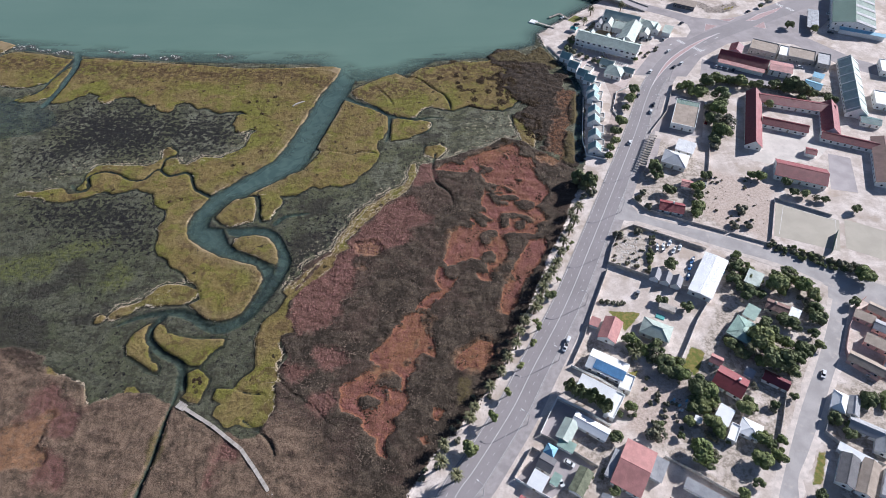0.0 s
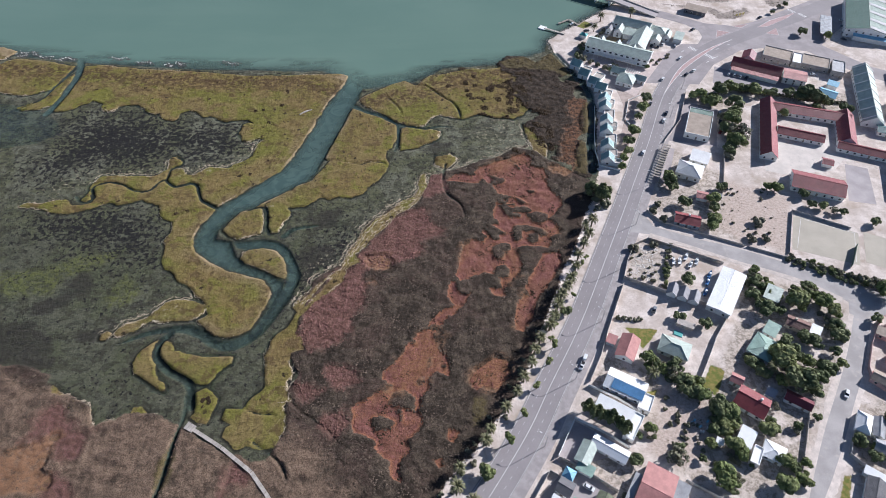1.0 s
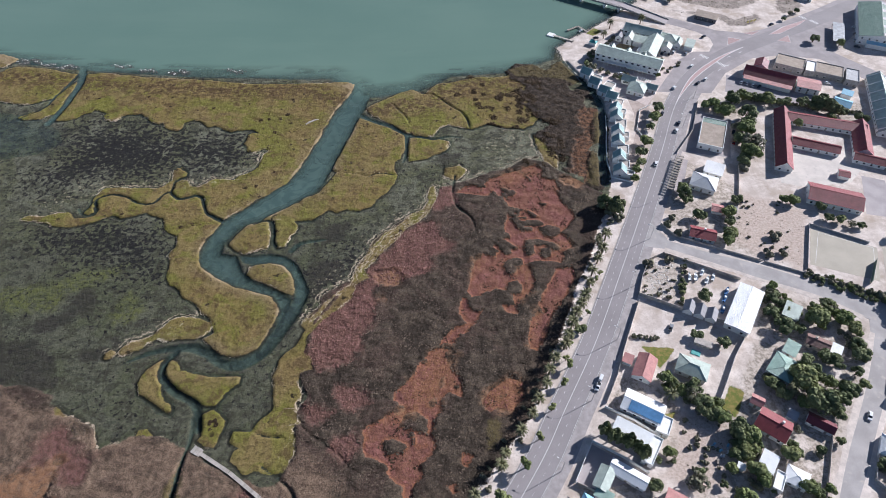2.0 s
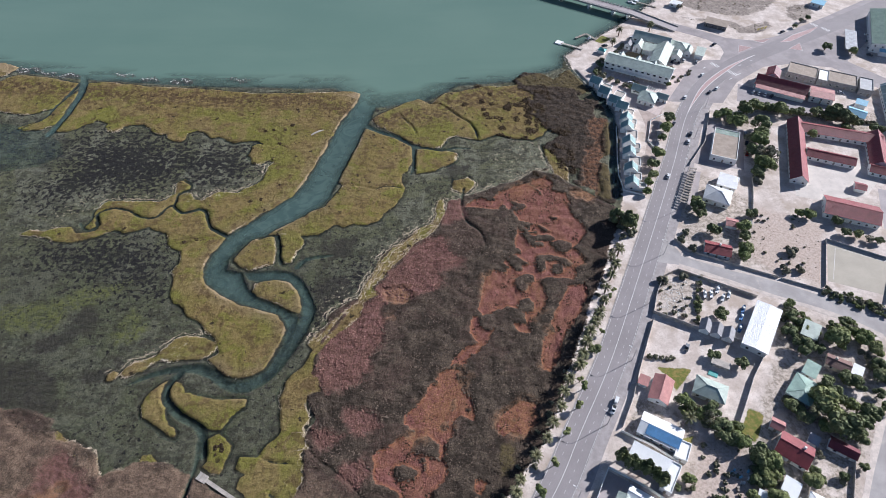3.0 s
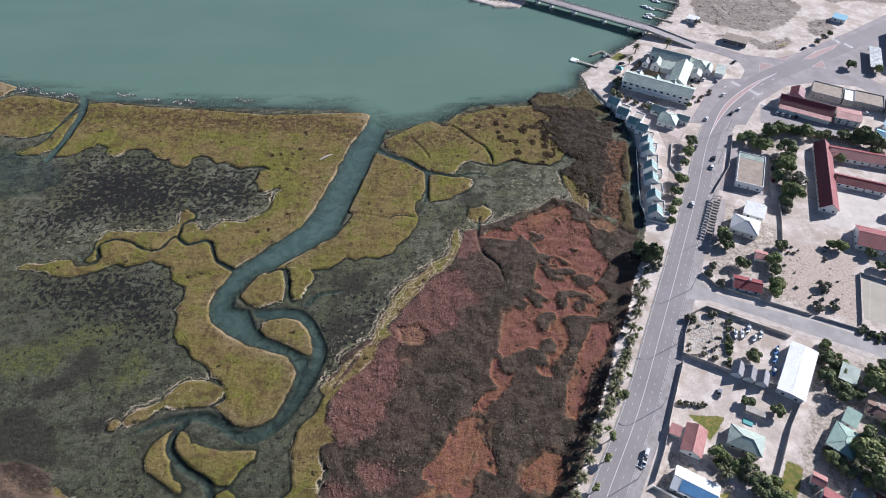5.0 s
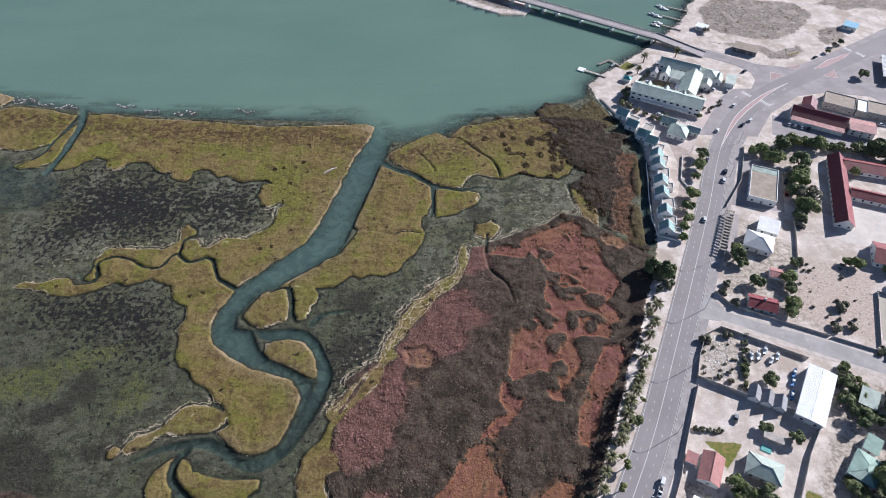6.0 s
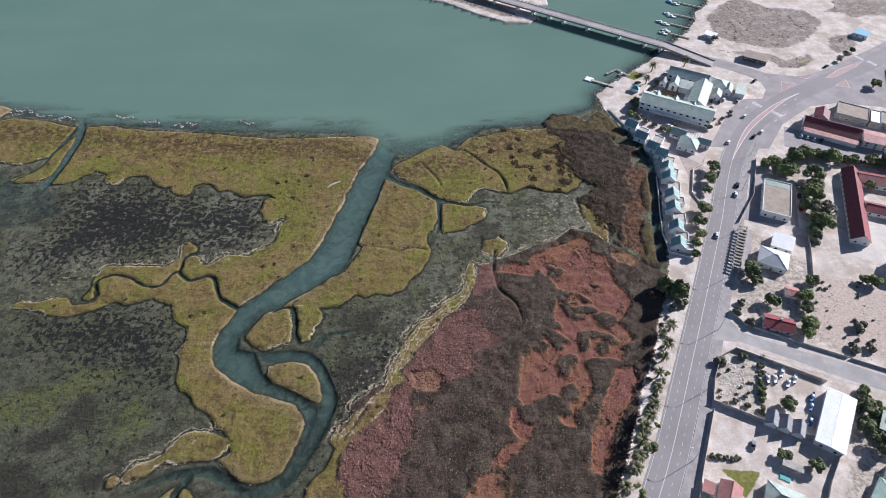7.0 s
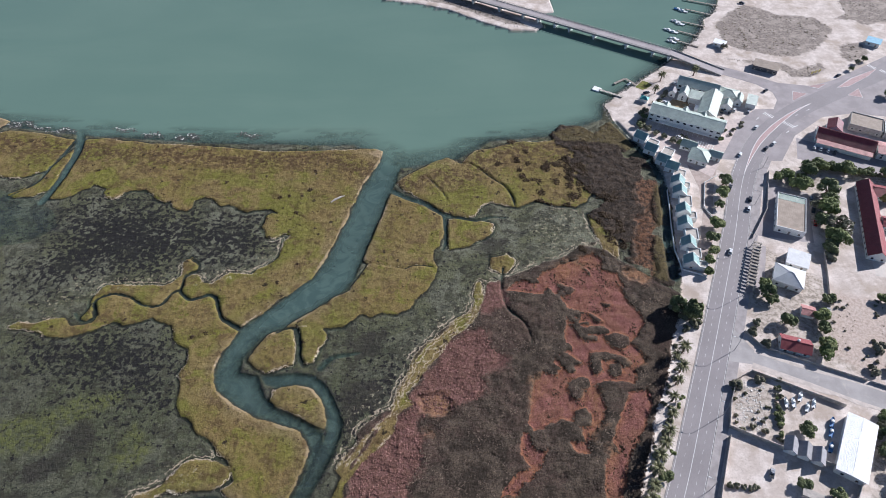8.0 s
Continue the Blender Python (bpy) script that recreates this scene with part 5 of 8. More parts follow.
def clumps(name, label, material, count, field, box, size, seed, height=0.7, spots=None, jitter=1.6, level=None):
    """Low cushions of plants, scattered where a ground field is positive, as one object."""
    rng = np.random.RandomState(seed)
    if spots is None:
        x, y = rng.uniform(box[0], box[1], count), rng.uniform(box[2], box[3], count)
    else:
        pick = rng.randint(0, len(spots), count)
        x, y = spots[pick, 0] + jitter * rng.randn(count), spots[pick, 1] + jitter * rng.randn(count)
    ok = (field(x, y) > 0) & ((sample(water_d, x, y) < -0.15) | (level is not None))
    x, y = x[ok], y[ok]
    z = sample(ZZ, x, y) - 0.12 if level is None else np.full(len(x), level)
    n, sides = len(x), 3
    r = size[0] + (size[1] - size[0]) * rng.rand(n) ** 2.2
    a = rng.uniform(0, 6.28, n)[:, None] + np.arange(sides) * 2 * np.pi / sides + rng.uniform(-0.3, 0.3, (n, sides))
    verts = np.empty((n, sides * 2 + 1, 3))
    for ring, (f, h) in enumerate(((1.0, 0.0), (0.68, 0.75))):
        rr = r[:, None] * f * rng.uniform(0.7, 1.3, (n, sides))
        verts[:, ring * sides:(ring + 1) * sides] = np.stack([x[:, None] + rr * np.cos(a), y[:, None] + rr * np.sin(a), z[:, None] + h * height * r[:, None] * rng.uniform(0.7, 1.3, (n, sides))], -1)
    verts[:, -1] = np.stack([x + 0.2 * r * rng.randn(n), y + 0.2 * r * rng.randn(n), z + height * r * rng.uniform(0.9, 1.3, n)], -1)
    tri = []
    for i in range(sides):
        j = (i + 1) % sides
        tri += [(i, j, sides + j), (i, sides + j, sides + i), (sides + i, sides + j, 2 * sides)]
    faces = (np.array(tri)[None] + (np.arange(n) * (2 * sides + 1))[:, None, None]).reshape(-1, 3)
    return tagged(new(name, mesh_arrays(name, verts.reshape(-1, 3), faces, material, smooth=False)), label, "marsh plants", kind="stuff")


def salt_only(x, y):
    other = np.maximum(np.maximum(sample(red_d, x, y), sample(orange_d, x, y)), np.maximum(sample(pink_d, x, y), sample(reed_d, x, y)))
    return np.where((sample(town_d, x, y) < 0.5) & (other < 0.5), sample(salt_d, x, y) - 0.8, -1)


def in_zone(field):
    return lambda x, y: np.where((sample(town_d, x, y) < 0) & (np.maximum(sample(salt_d, x, y), sample(reed_d, x, y)) > 0), sample(field, x, y), -1)


clumps("saltbush", "grey-brown low saltbush cushions covering the upper marsh", shrub_brown, 200000, lambda x, y: np.minimum(salt_only(x, y), 2.0 - sample(pale_d, x, y)), (-190, 100, 40, 285), (0.2, 0.7), 21, 0.36)
clumps("tan_saltbush", "pinkish-tan dry saltbush cushions on the southern marsh", shrub_tan, 30000, lambda x, y: np.minimum(salt_only(x, y), sample(pale_d, x, y)), (-190, -10, 30, 140), (0.2, 0.65), 35, 0.3)
clumps("red_glasswort", "brick-red glasswort cushions in open patches", shrub_red, 60000, in_zone(red_d), (-30, 95, 80, 285), (0.2, 0.7), 22, 0.4)
clumps("pink_glasswort", "dull pink glasswort cushions along the marsh edge", shrub_pink, 50000, in_zone(pink_d + 5.0 * tuft - 3.0), (-90, 20, 60, 240), (0.2, 0.8), 23, 0.5)
clumps("orange_glasswort", "rusty orange glasswort cushions", shrub_orange, 12000, in_zone(np.minimum(orange_d, -reed_d)), (-190, 110, 60, 290), (0.2, 0.45), 24, 0.5)
clumps("reed_tussocks", "dark brown reed and rush tussocks beside the cottages", shrub_reed, 30000, in_zone(np.minimum(np.minimum(reed_d, -orange_d), 0.6 - olive_d)), (50, 115, 240, 400), (0.2, 0.6), 25, 0.4)
clumps("rust_tussocks", "rust-coloured rush tussocks beside the cottages", shrub_rust, 10000, in_zone(np.minimum(reed_d, orange_d)), (75, 115, 240, 345), (0.22, 0.5), 28, 0.6)
clumps("olive_cordgrass", "olive cordgrass tussocks on the green platforms", shrub_olive, 60000, lambda x, y: np.where((lattice_noise(x, y, 17.0, 3, 31) > 0.5) & (sample(sea_d, x, y) < -28), sample(green_d, x, y) - 0.5, -1), (-320, 90, 90, 400), (0.18, 0.42), 26, 0.5)
clumps("dark_bushes", "dark brown rounded bushes dotted over the green marsh", shrub_dusk, 9000, lambda x, y: np.where(lattice_noise(x, y, 9.0, 3, 61) > 0.64 - 0.08 * (x > 15), sample(green_d, x, y) - 0.8, -1), (-230, 90, 150, 400), (0.35, 0.9), 29, 0.4)
clumps("patch_bushes", "single dark bushes standing in the open red patches", shrub_dusk, 30000, lambda x, y: np.where((sample(red_d, x, y) > 0.6) & (lattice_noise(x, y, 5.0, 3, 81) > 0.62), 1, -1), (-30, 80, 80, 280), (0.25, 0.7), 82, 0.6)
clumps("reed_patches", "round dark rush patches scattered at the rim of the reeds", shrub_dusk, 30000, lambda x, y: np.where((lattice_noise(x, y, 7.0, 3, 83) > 0.70 - 0.0030 * (x - 35)) & (sample(town_d, x, y) < -4) & (sample(sea_d, x, y) < -5), sample(np.maximum(green_d, inside_by(REED_RIM, gx, gy)), x, y), -1), (30, 95, 262, 378), (0.3, 0.9), 84, 0.6)
bush_at = np.array(BUSHES, float)
bush_r = np.where(bush_at[:, 0] > 15, 2.0, 0.9) * np.random.RandomState(63).uniform(0.6, 1.4, len(bush_at))


def near_bush(x, y):
    best = np.full(x.shape, -9.0)
    for (bx, by), r in zip(bush_at, bush_r):
        best = np.maximum(best, r * (0.75 + 0.5 * lattice_noise(x, y, 2.0, 2, 64)) - np.hypot(x - bx, 0.8 * (y - by)))
    return best


clumps("marsh_bushes", "dark brown rounded bushes standing on the green marsh", shrub_dusk, 6000, near_bush, (-225, 72, 225, 375), (0.3, 0.7), 65, 0.8, bush_at)
clumps("channel_rubble", "dark shelly rubble along the channel banks", rock_dark, 60000, lambda x, y: np.where((np.abs(sample(water_d, x, y) + 0.9) < 0.7) & (sample(green_d, x, y) < -0.8), 1, -1), (-160, -60, 140, 215), (0.12, 0.4), 33, 0.6)
clumps("shore_rocks", "grey boulders and rubble along the beach edge", rock_mat, 60000, lambda x, y: np.where((np.abs(sample(town_d, x, y) + 0.5) < 1.4) & (sample(sea_d, x, y) > -6), 1, -1), (80, 205, 384, 560), (0.2, 0.7), 34, 0.7)
clumps("dark_seaweed", "dark wet seaweed heaps on the mud flat", weed_dark, 26000, lambda x, y: np.where((sample(np.maximum(np.maximum(green_d, salt_d), np.maximum(sea_d, reed_d)), x, y) < -1.5) & (sample(town_d, x, y) < -3), lattice_noise(x, y, 12.0, 4, 41) - 0.56 + 0.012 * np.clip(sample(weed_d, x, y), -14, 8), -1), (-320, 30, 110, 330), (0.3, 0.9), 27, 0.25)



def cells(mask):
    """Places of the ground's cells where a mask holds."""
    return np.stack([GX[mask], GY[mask]], -1)


wrack_on = (wrack_d > -2.0) & (water_d < -1.0) & (town_d < -1)
lines = np.min([np.abs(bank_d + 1.2 * (lattice_noise(GX, GY, 6.0, 4, 71 + k) - 0.5) * 4 + by) for k, by in enumerate((0.2, -1.9))], 0) < 0.3
clumps("straw_wrack", "bleached straw wrack washed up in lines along the banks", straw, 8000, lambda x, y: 1.0 + 0 * x, None, (0.14, 0.38), 72, 0.16, cells(wrack_on & lines & (lattice_noise(GX, GY, 14.0, 3, 75) > 0.42)), 0.3)
drift_on = (np.abs(green_d) < 0.7) & (sea_d < -3) & (town_d < -1) & (lattice_noise(GX, GY, 22.0, 3, 76) > 0.6) & (GX > -260) & (GX < 70)
clumps("bank_wrack", "pale dry wrack caught on the rims of the green platforms", straw, 1300, lambda x, y: 1.0 + 0 * x, None, (0.12, 0.3), 73, 0.16, cells(drift_on), 0.3)

lot = [(105.5, 192), (111.5, 202.5), (119, 206), (124, 203.5), (116, 177), (103.5, 182.5)]
lot_d = inside_by(lot, gx, gy)
clumps("rubble", "white stones and broken concrete strewn over the vacant lot", rubble_mat, 1800, lambda x, y: sample(lot_d, x, y) - 0.5, (102, 126, 176, 207), (0.15, 0.7), 91, 0.5)
clumps("heath_shrubs", "low grey-brown heath shrubs on the sandy field", shrub_heath, 16000, lambda x, y: np.where((sample(heath_d, x, y) > 0) & (lattice_noise(x, y, 7.0, 3, 92) > 0.47), 1, -1), (-60, 330, 440, 620), (0.25, 0.9), 93, 0.6)
clumps("yard_weeds", "dry brown weeds on the sandy plots", shrub_heath, 9000, lambda x, y: np.where((sample(scrub_d, x, y) > 0) & (lattice_noise(x, y, 6.0, 3, 94) > 0.56), 1, -1), (85, 210, 45, 256), (0.2, 0.6), 95, 0.5)

bars = [(-293, 394, -280, 392), (-282, 390, -266, 386), (-267, 384, -257, 381), (-259, 386, -249, 384), (-183, 377, -177, 376), (-176, 379, -170, 377), (-294, 390, -286, 388), (-224, 386, -211, 384), (-204, 381, -193, 379), (-144, 380, -132, 378)]
u = np.linspace(0, 1, 60)[:, None]
bar_at = np.concatenate([np.array([[ax, ay]]) * (1 - u) + np.array([[bx, by]]) * u + np.stack([0 * u[:, 0], 1.2 * np.sin(7 * u[:, 0] + ax)], -1) for ax, ay, bx, by in bars])
clumps("shell_bars", "pale shelly bars and dark stones just awash off the shore", rubble_mat, 420, lambda x, y: 1.0 + 0 * x, None, (0.2, 0.6), 96, 0.3, bar_at, 0.5, WATER_Z - 0.02)
clumps("weed_rafts", "dark weed rafts awash off the shore", rock_dark, 1500, lambda x, y: 1.0 + 0 * x, None, (0.3, 1.0), 97, 0.12, bar_at + np.array([[1.0, -1.2]]), 1.3, WATER_Z - 0.02)
patchy = (inside_by(WRACK[3], gx, gy) > 0) & (lattice_noise(GX, GY, 5.0, 4, 98) > 0.6) & (red_d < -1) & (water_d < -1)
clumps("strewn_wrack", "bleached wrack strewn in patches over the upper mud flat", straw, 2600, lambda x, y: 1.0 + 0 * x, None, (0.15, 0.45), 99, 0.2, cells(patchy), 0.4)

# ---- roads ----
verge_sand = plain("verge_sand", (0.62, 0.54, 0.48), 0.95, 0.14, scale=0.4, fine=3.0, stain=(0.46, 0.39, 0.34))
pale_road = plain("pale_road", (0.385, 0.355, 0.34), 0.9, 0.14, scale=0.12, fine=4.0, stain=(0.5, 0.44, 0.39))
apron = plain("apron", (0.36, 0.32, 0.315), 0.9, 0.14, scale=0.1, fine=4.0, stain=(0.42, 0.37, 0.34))
gravel = plain("gravel", (0.345, 0.31, 0.30), 0.95, 0.16, scale=0.3, fine=5.0, stain=(0.3, 0.26, 0.24))
paving_pink = plain("paving_pink", (0.52, 0.43, 0.39), 0.9, 0.1, fine=5.0)
paving_tan = plain("paving_tan", (0.42, 0.335, 0.29), 0.9, 0.16, scale=0.3, fine=4.0, stain=(0.52, 0.44, 0.39))
pale_concrete = plain("pale_concrete", (0.68, 0.61, 0.545), 0.9, 0.1, scale=0.15, stain=(0.44, 0.40, 0.36))
court_green = plain("court_clay", (0.47, 0.42, 0.34), 0.9, 0.08, scale=0.1, fine=3.0, stain=(0.46, 0.42, 0.34))

MAIN = smooth_line([(-12, 5), (6, 38), (22, 67), (30, 78), (46, 102), (57, 122), (76, 156), (96, 198), (117, 243), (138, 289), (154, 327), (165, 348), (182, 372), (207, 395), (230, 410), (262, 428), (300, 450), (380, 500), (520, 590)], 8)


def offset_line(line, by):
    """The line moved sideways, to its right when by is positive."""
    out = []
    for i, p in enumerate(line):
        a, b = line[max(i - 1, 0)], line[min(i + 1, len(line) - 1)]
        d = Vector((b[0] - a[0], b[1] - a[1])).normalized()
        out.append((p[0] + d.y * by, p[1] - d.x * by))
    return out


def strip(left, right, z, thick=0.3):
    """A slab between two lines of equal length."""
    g = Geo()
    n = len(left)
    g.v = [(*p, z) for p in left] + [(*p, z) for p in right] + [(*p, z - thick) for p in left] + [(*p, z - thick) for p in right]
    for i in range(n - 1):
        g.f += [(i, n + i, n + i + 1, i + 1), (2 * n + i, i, i + 1, 2 * n + i + 1), (n + i, 3 * n + i, 3 * n + i + 1, n + i + 1)]
    return g


def slab(points, z, thick=0.3):
    return Geo().loft([[(*p, z - thick) for p in points], [(*p, z) for p in points]])


def along(line, s):
    """Place and direction at s metres along a line."""
    for a, b in zip(line, line[1:]):
        d = math.dist(a, b)
        if s <= d:
            t = s / d
            return (a[0] + (b[0] - a[0]) * t, a[1] + (b[1] - a[1]) * t), math.degrees(math.atan2(b[1] - a[1], b[0] - a[0]))
        s -= d
    return line[-1], 0.0


road = solid("road", strip(offset_line(MAIN, -6.6), offset_line(MAIN, 6.6), 0.045), asphalt, "grey asphalt main street with worn white lines", "road", kind="structure")
SOUTH = [(-46, -86), (-30, -40), (-11, 6.5)]
solid("south_road", strip(offset_line(SOUTH, -6.6), offset_line(SOUTH, 6.6), 0.04), asphalt, "grey asphalt main street running on southwards", "road", kind="structure")
solid("road_shoulder", strip(offset_line(MAIN, 6.6), offset_line(MAIN, 11.2), 0.02), gravel, "pale gravel shoulder beside the main street", "verge", kind="structure")
solid("junction_road", slab([(150, 352), (176, 392), (188, 402), (200, 402), (206, 412), (206, 421), (197, 432), (182, 447), (172, 458), (189, 449), (214, 432), (235, 428), (253, 435), (280, 451), (302, 464), (420, 540), (440, 510), (330, 440), (290, 400), (312, 372), (330, 360), (322, 348), (300, 362), (276, 392), (249, 397), (228, 393), (203, 374), (186, 350)], 0.03), apron, "wide pale asphalt crossroads before the bridge", "road", kind="structure")
side_road = solid("side_road", slab([(108, 214), (120, 212), (142, 202), (162, 192), (187, 181), (205, 168), (227, 153), (320, 108), (320, 122), (235, 168), (220, 177), (196, 188), (166, 202), (144, 210), (124, 219), (118, 232)], 0.035), pale_road, "pale sandy asphalt side street", "road", kind="structure")
east_street = solid("east_street", slab([(207, 170), (203, 160), (194, 143), (182, 125), (167, 104), (154, 84), (143, 66), (120, 30), (132, 26), (153, 64), (156, 73), (163, 82), (175, 98), (184, 111), (198, 131), (213, 156), (222, 163)], 0.03), pale_road, "pale asphalt residential street with sandy edges", "road", kind="structure")
solid("hotel_forecourt", slab([(120, 381), (128, 392), (150, 380), (160, 390), (176, 392), (162, 366), (150, 352), (140, 336), (130, 346), (118, 360), (110, 374)], 0.02), paving_pink, "pale pink paved forecourt of the waterside hotel", "pavement", kind="structure")
solid("cottage_yard", slab([(128.5, 348.2), (135.4, 343), (144.7, 342.9), (136.9, 323.6), (126.5, 288.8), (118.6, 269.3), (112.7, 265.7), (108.3, 266.4), (119.9, 288.9), (127.2, 310), (129.9, 328.4)], 0.018), paving_tan, "dusty tan paving behind the waterside cottages", "pavement", kind="structure")
solid("school_yard", slab([(206, 284), (214, 290), (222, 286), (246, 292), (256, 278), (240, 262), (212, 258), (200, 262)], 0.02), pale_concrete, "pale concrete school yard", "pavement", kind="structure")
solid("parking_yard", slab([(196, 352), (203, 372), (222, 362), (258, 345), (252, 333), (222, 343)], 0.02), apron, "grey asphalt parking yard beside the shops", "pavement", kind="structure")
solid("sports_court", slab([(202, 226), (231, 212), (222, 190), (192, 201)], 0.03), court_green, "faded olive hard court with worn lines", "court", kind="structure")
solid("sports_court", slab([(234, 213), (262, 199), (253, 178), (226, 192)], 0.03), court_green, "faded olive hard court with worn lines", "court", kind="structure")
for a, b in (((195, 202), (205, 223)), ((205, 223), (229, 212)), ((229, 212), (221, 192))):
    d = Vector((b[0] - a[0], b[1] - a[1])).normalized() * 0.08
    part("court_line", Geo().add([(a[0] + d.y, a[1] - d.x, 0.04), (b[0] + d.y, b[1] - d.x, 0.04), (b[0] - d.y, b[1] + d.x, 0.04), (a[0] - d.y, a[1] + d.x, 0.04)], [(0, 1, 2, 3)]), road_white, bpy.data.objects["sports_court"])


def ragged_verge(line, w0, w1, z, label, seed):
    """A low drift of sand along a line, between two side offsets, with an uneven rim."""
    rng = random.Random(seed)
    fine_line = smooth_line(line, 14)
    a = offset_line(fine_line, w0)
    b, w = [], w1
    for i, p in enumerate(fine_line):
        w = max(w0 + 0.25, min(w1 * 1.6, w + rng.uniform(-0.45, 0.45) + 0.15 * (w1 - w)))
        b.append(offset_line(fine_line[max(i - 1, 0):i + 2], w)[min(i, 1)])
    return solid("sand_verge", strip(a, b, z, 0.05), verge_sand, label, "verge", kind="structure")


ragged_verge([(320, 122), (235, 168), (220, 177), (196, 188), (166, 202), (144, 210), (124, 219)], -1.2, 1.1, 0.043, "pale sand drift along the side street", 1)
ragged_verge([(121, 212), (142, 202), (162, 192), (187, 181), (204, 169)], -0.8, 1.6, 0.043, "pale sand drift along the walls of the side street", 2)
ragged_verge([(204, 160), (194, 143), (182, 125), (167, 104), (154, 84), (143, 66)], -1.0, 1.3, 0.041, "pale sandy edge of the back street", 3)
ragged_verge([(153, 64), (156, 73), (163, 82), (175, 98), (184, 111), (198, 131), (213, 156)], -1.4, 1.2, 0.041, "pale sandy edge of the back street", 4)
# yard floors: driveways and paved plots
for pts in ([(66, 107), (57, 92), (64, 88), (86, 94)], [(150, 290), (170, 330), (190, 322), (178, 284)], [(132, 254), (146, 284), (152, 282), (140, 250)], [(56, 84), (46, 74), (58, 66), (76, 78), (66, 88)]):
    solid("yard_paving", slab(pts, 0.015), apron, "grey cement yard paving", "pavement", kind="structure")
# kerbs
for by in (-6.72, 6.72):
    part("kerb", strip(offset_line(MAIN[:100], by - 0.12), offset_line(MAIN[:100], by + 0.12), 0.13), concrete, road, "pale concrete kerb")
centre = [p for p in MAIN if p[1] < 352]
part("centre_line", strip(offset_line(centre, -0.12), offset_line(centre, 0.12), 0.052, 0.02), road_white, road, "solid white painted line")
dash = Geo().box(-0.75, 0.75, -0.055, 0.055, 0.0, 0.008).mesh("dash", road_white)
for by in (-3.15, 3.15):
    line = offset_line(centre, by)
    for i in range(8, 86):
        (x, y), a = along(line, 4.6 * i + 1.0)
        if y < 350:
            part("dash", dash, None, road, m=pose(x, y, 0.046, 0, 0, a))
for by in (-6.1, 6.3):
    part("edge_line", strip(offset_line(centre, by - 0.05), offset_line(centre, by + 0.05), 0.051, 0.02), road_white, road, "thin worn white edge line")


def painted_island(points, rim=0.16):
    c = Vector((sum(p[0] for p in points) / len(points), sum(p[1] for p in points) / len(points)))
    inner = [tuple(c + (Vector(p) - c) * (1 - rim * 2.2 / max((Vector(p) - c).length, 1))) for p in points]
    part("island_rim", slab(points, 0.062, 0.03), road_white, road, "white painted island border")
    part("island_fill", slab(inner, 0.072, 0.03), road_red, road, "faded red painted island")


MEDIAN = [p for p in MAIN if 340 < p[1] < 409]


def median_side(sign, less):
    """One edge of the median, which swells in the bend and runs out in points."""
    out = []
    for k, p in enumerate(MEDIAN):
        u = k / (len(MEDIAN) - 1)
        w = max(0.06, 0.25 + 1.5 * math.sin(math.pi * u) ** 1.6 - less)
        out.append(offset_line(MEDIAN, sign * w)[k])
    return out


part("median_rim", strip(median_side(-1, 0.0), median_side(1, 0.0), 0.058, 0.03), road_white, road, "white painted median border")
part("median_fill", strip(median_side(-1, 0.3), median_side(1, 0.3), 0.066, 0.03), road_red, road, "faded red painted median")
painted_island([(220, 422), (229, 419), (216, 411)])
painted_island([(252, 426), (266, 437), (290, 449), (280, 440), (260, 427)], 0.2)
painted_island([(255, 417), (266, 425), (264, 414)])
painted_island([(232, 428), (247, 431), (239, 425)])
bar = Geo().box(-1.5, 1.5, -0.28, 0.28, 0.0, 0.01).mesh("crossing_bar", road_white)
for (x, y), a, n in (((194, 396), 38, 6), ((203, 386), 38, 7), ((287, 452), 33, 5), ((293, 445), 33, 6)):
    for k in range(n):
        o = (k - n / 2) * 1.15
        part("crossing_bar", bar, None, road, m=pose(x - math.sin(radians(a)) * o, y + math.cos(radians(a)) * o, 0.05, 0, 0, a))
for x, y, a in ((186, 392, 40), (212, 395, 33), (222, 401, 33), (200, 378, 40), (208, 384, 38)):
    part("lane_arrow", Geo().add([(-1.6, -0.15, 0), (0.4, -0.15, 0), (0.4, -0.5, 0), (1.6, 0, 0), (0.4, 0.5, 0), (0.4, 0.15, 0), (-1.6, 0.15, 0)], [range(7)]), road_white, road, m=pose(x, y, 0.06, 0, 0, a))


# ---- walls, fences ----
def boundary_wall(points, height, material, label, pitch=3.2, thick=0.22):
    """A garden wall in panels between posts."""
    w = thing("boundary_wall", label, "wall", pose(*points[0], 0), kind="structure")
    for a, b in zip(points, points[1:]):
        length = math.dist(a, b)
        n = max(1, round(length / pitch))
        ang = math.degrees(math.atan2(b[1] - a[1], b[0] - a[0]))
        panel = Geo().chamfered(0.0, length / n - 0.02, -thick / 2, thick / 2, -0.2, height, 0.04).mesh("panel", material)
        post = Geo().chamfered(-0.14, 0.14, -0.16, 0.16, -0.2, height + 0.1, 0.05).mesh("post", material)
        for k in range(n):
            at = (a[0] + (b[0] - a[0]) * k / n - points[0][0], a[1] + (b[1] - a[1]) * k / n - points[0][1])
            part("panel", panel, None, w, m=pose(*at, 0, 0, 0, ang))
            part("post", post, None, w, m=pose(*at, 0, 0, 0, ang))
    return w


boundary_wall([(101, 182), (105, 193), (111, 204), (119, 208), (127, 204), (153, 191)], 1.8, precast, "pale precast concrete wall round the vacant lot")
boundary_wall([(101, 182), (117, 174), (138, 165), (145, 159)], 2.2, precast, "tall pale precast wall between two sandy plots")
boundary_wall([(100, 178), (93, 163), (87, 150), (82, 138), (75, 125)], 1.8, precast, "weathered roadside garden wall")
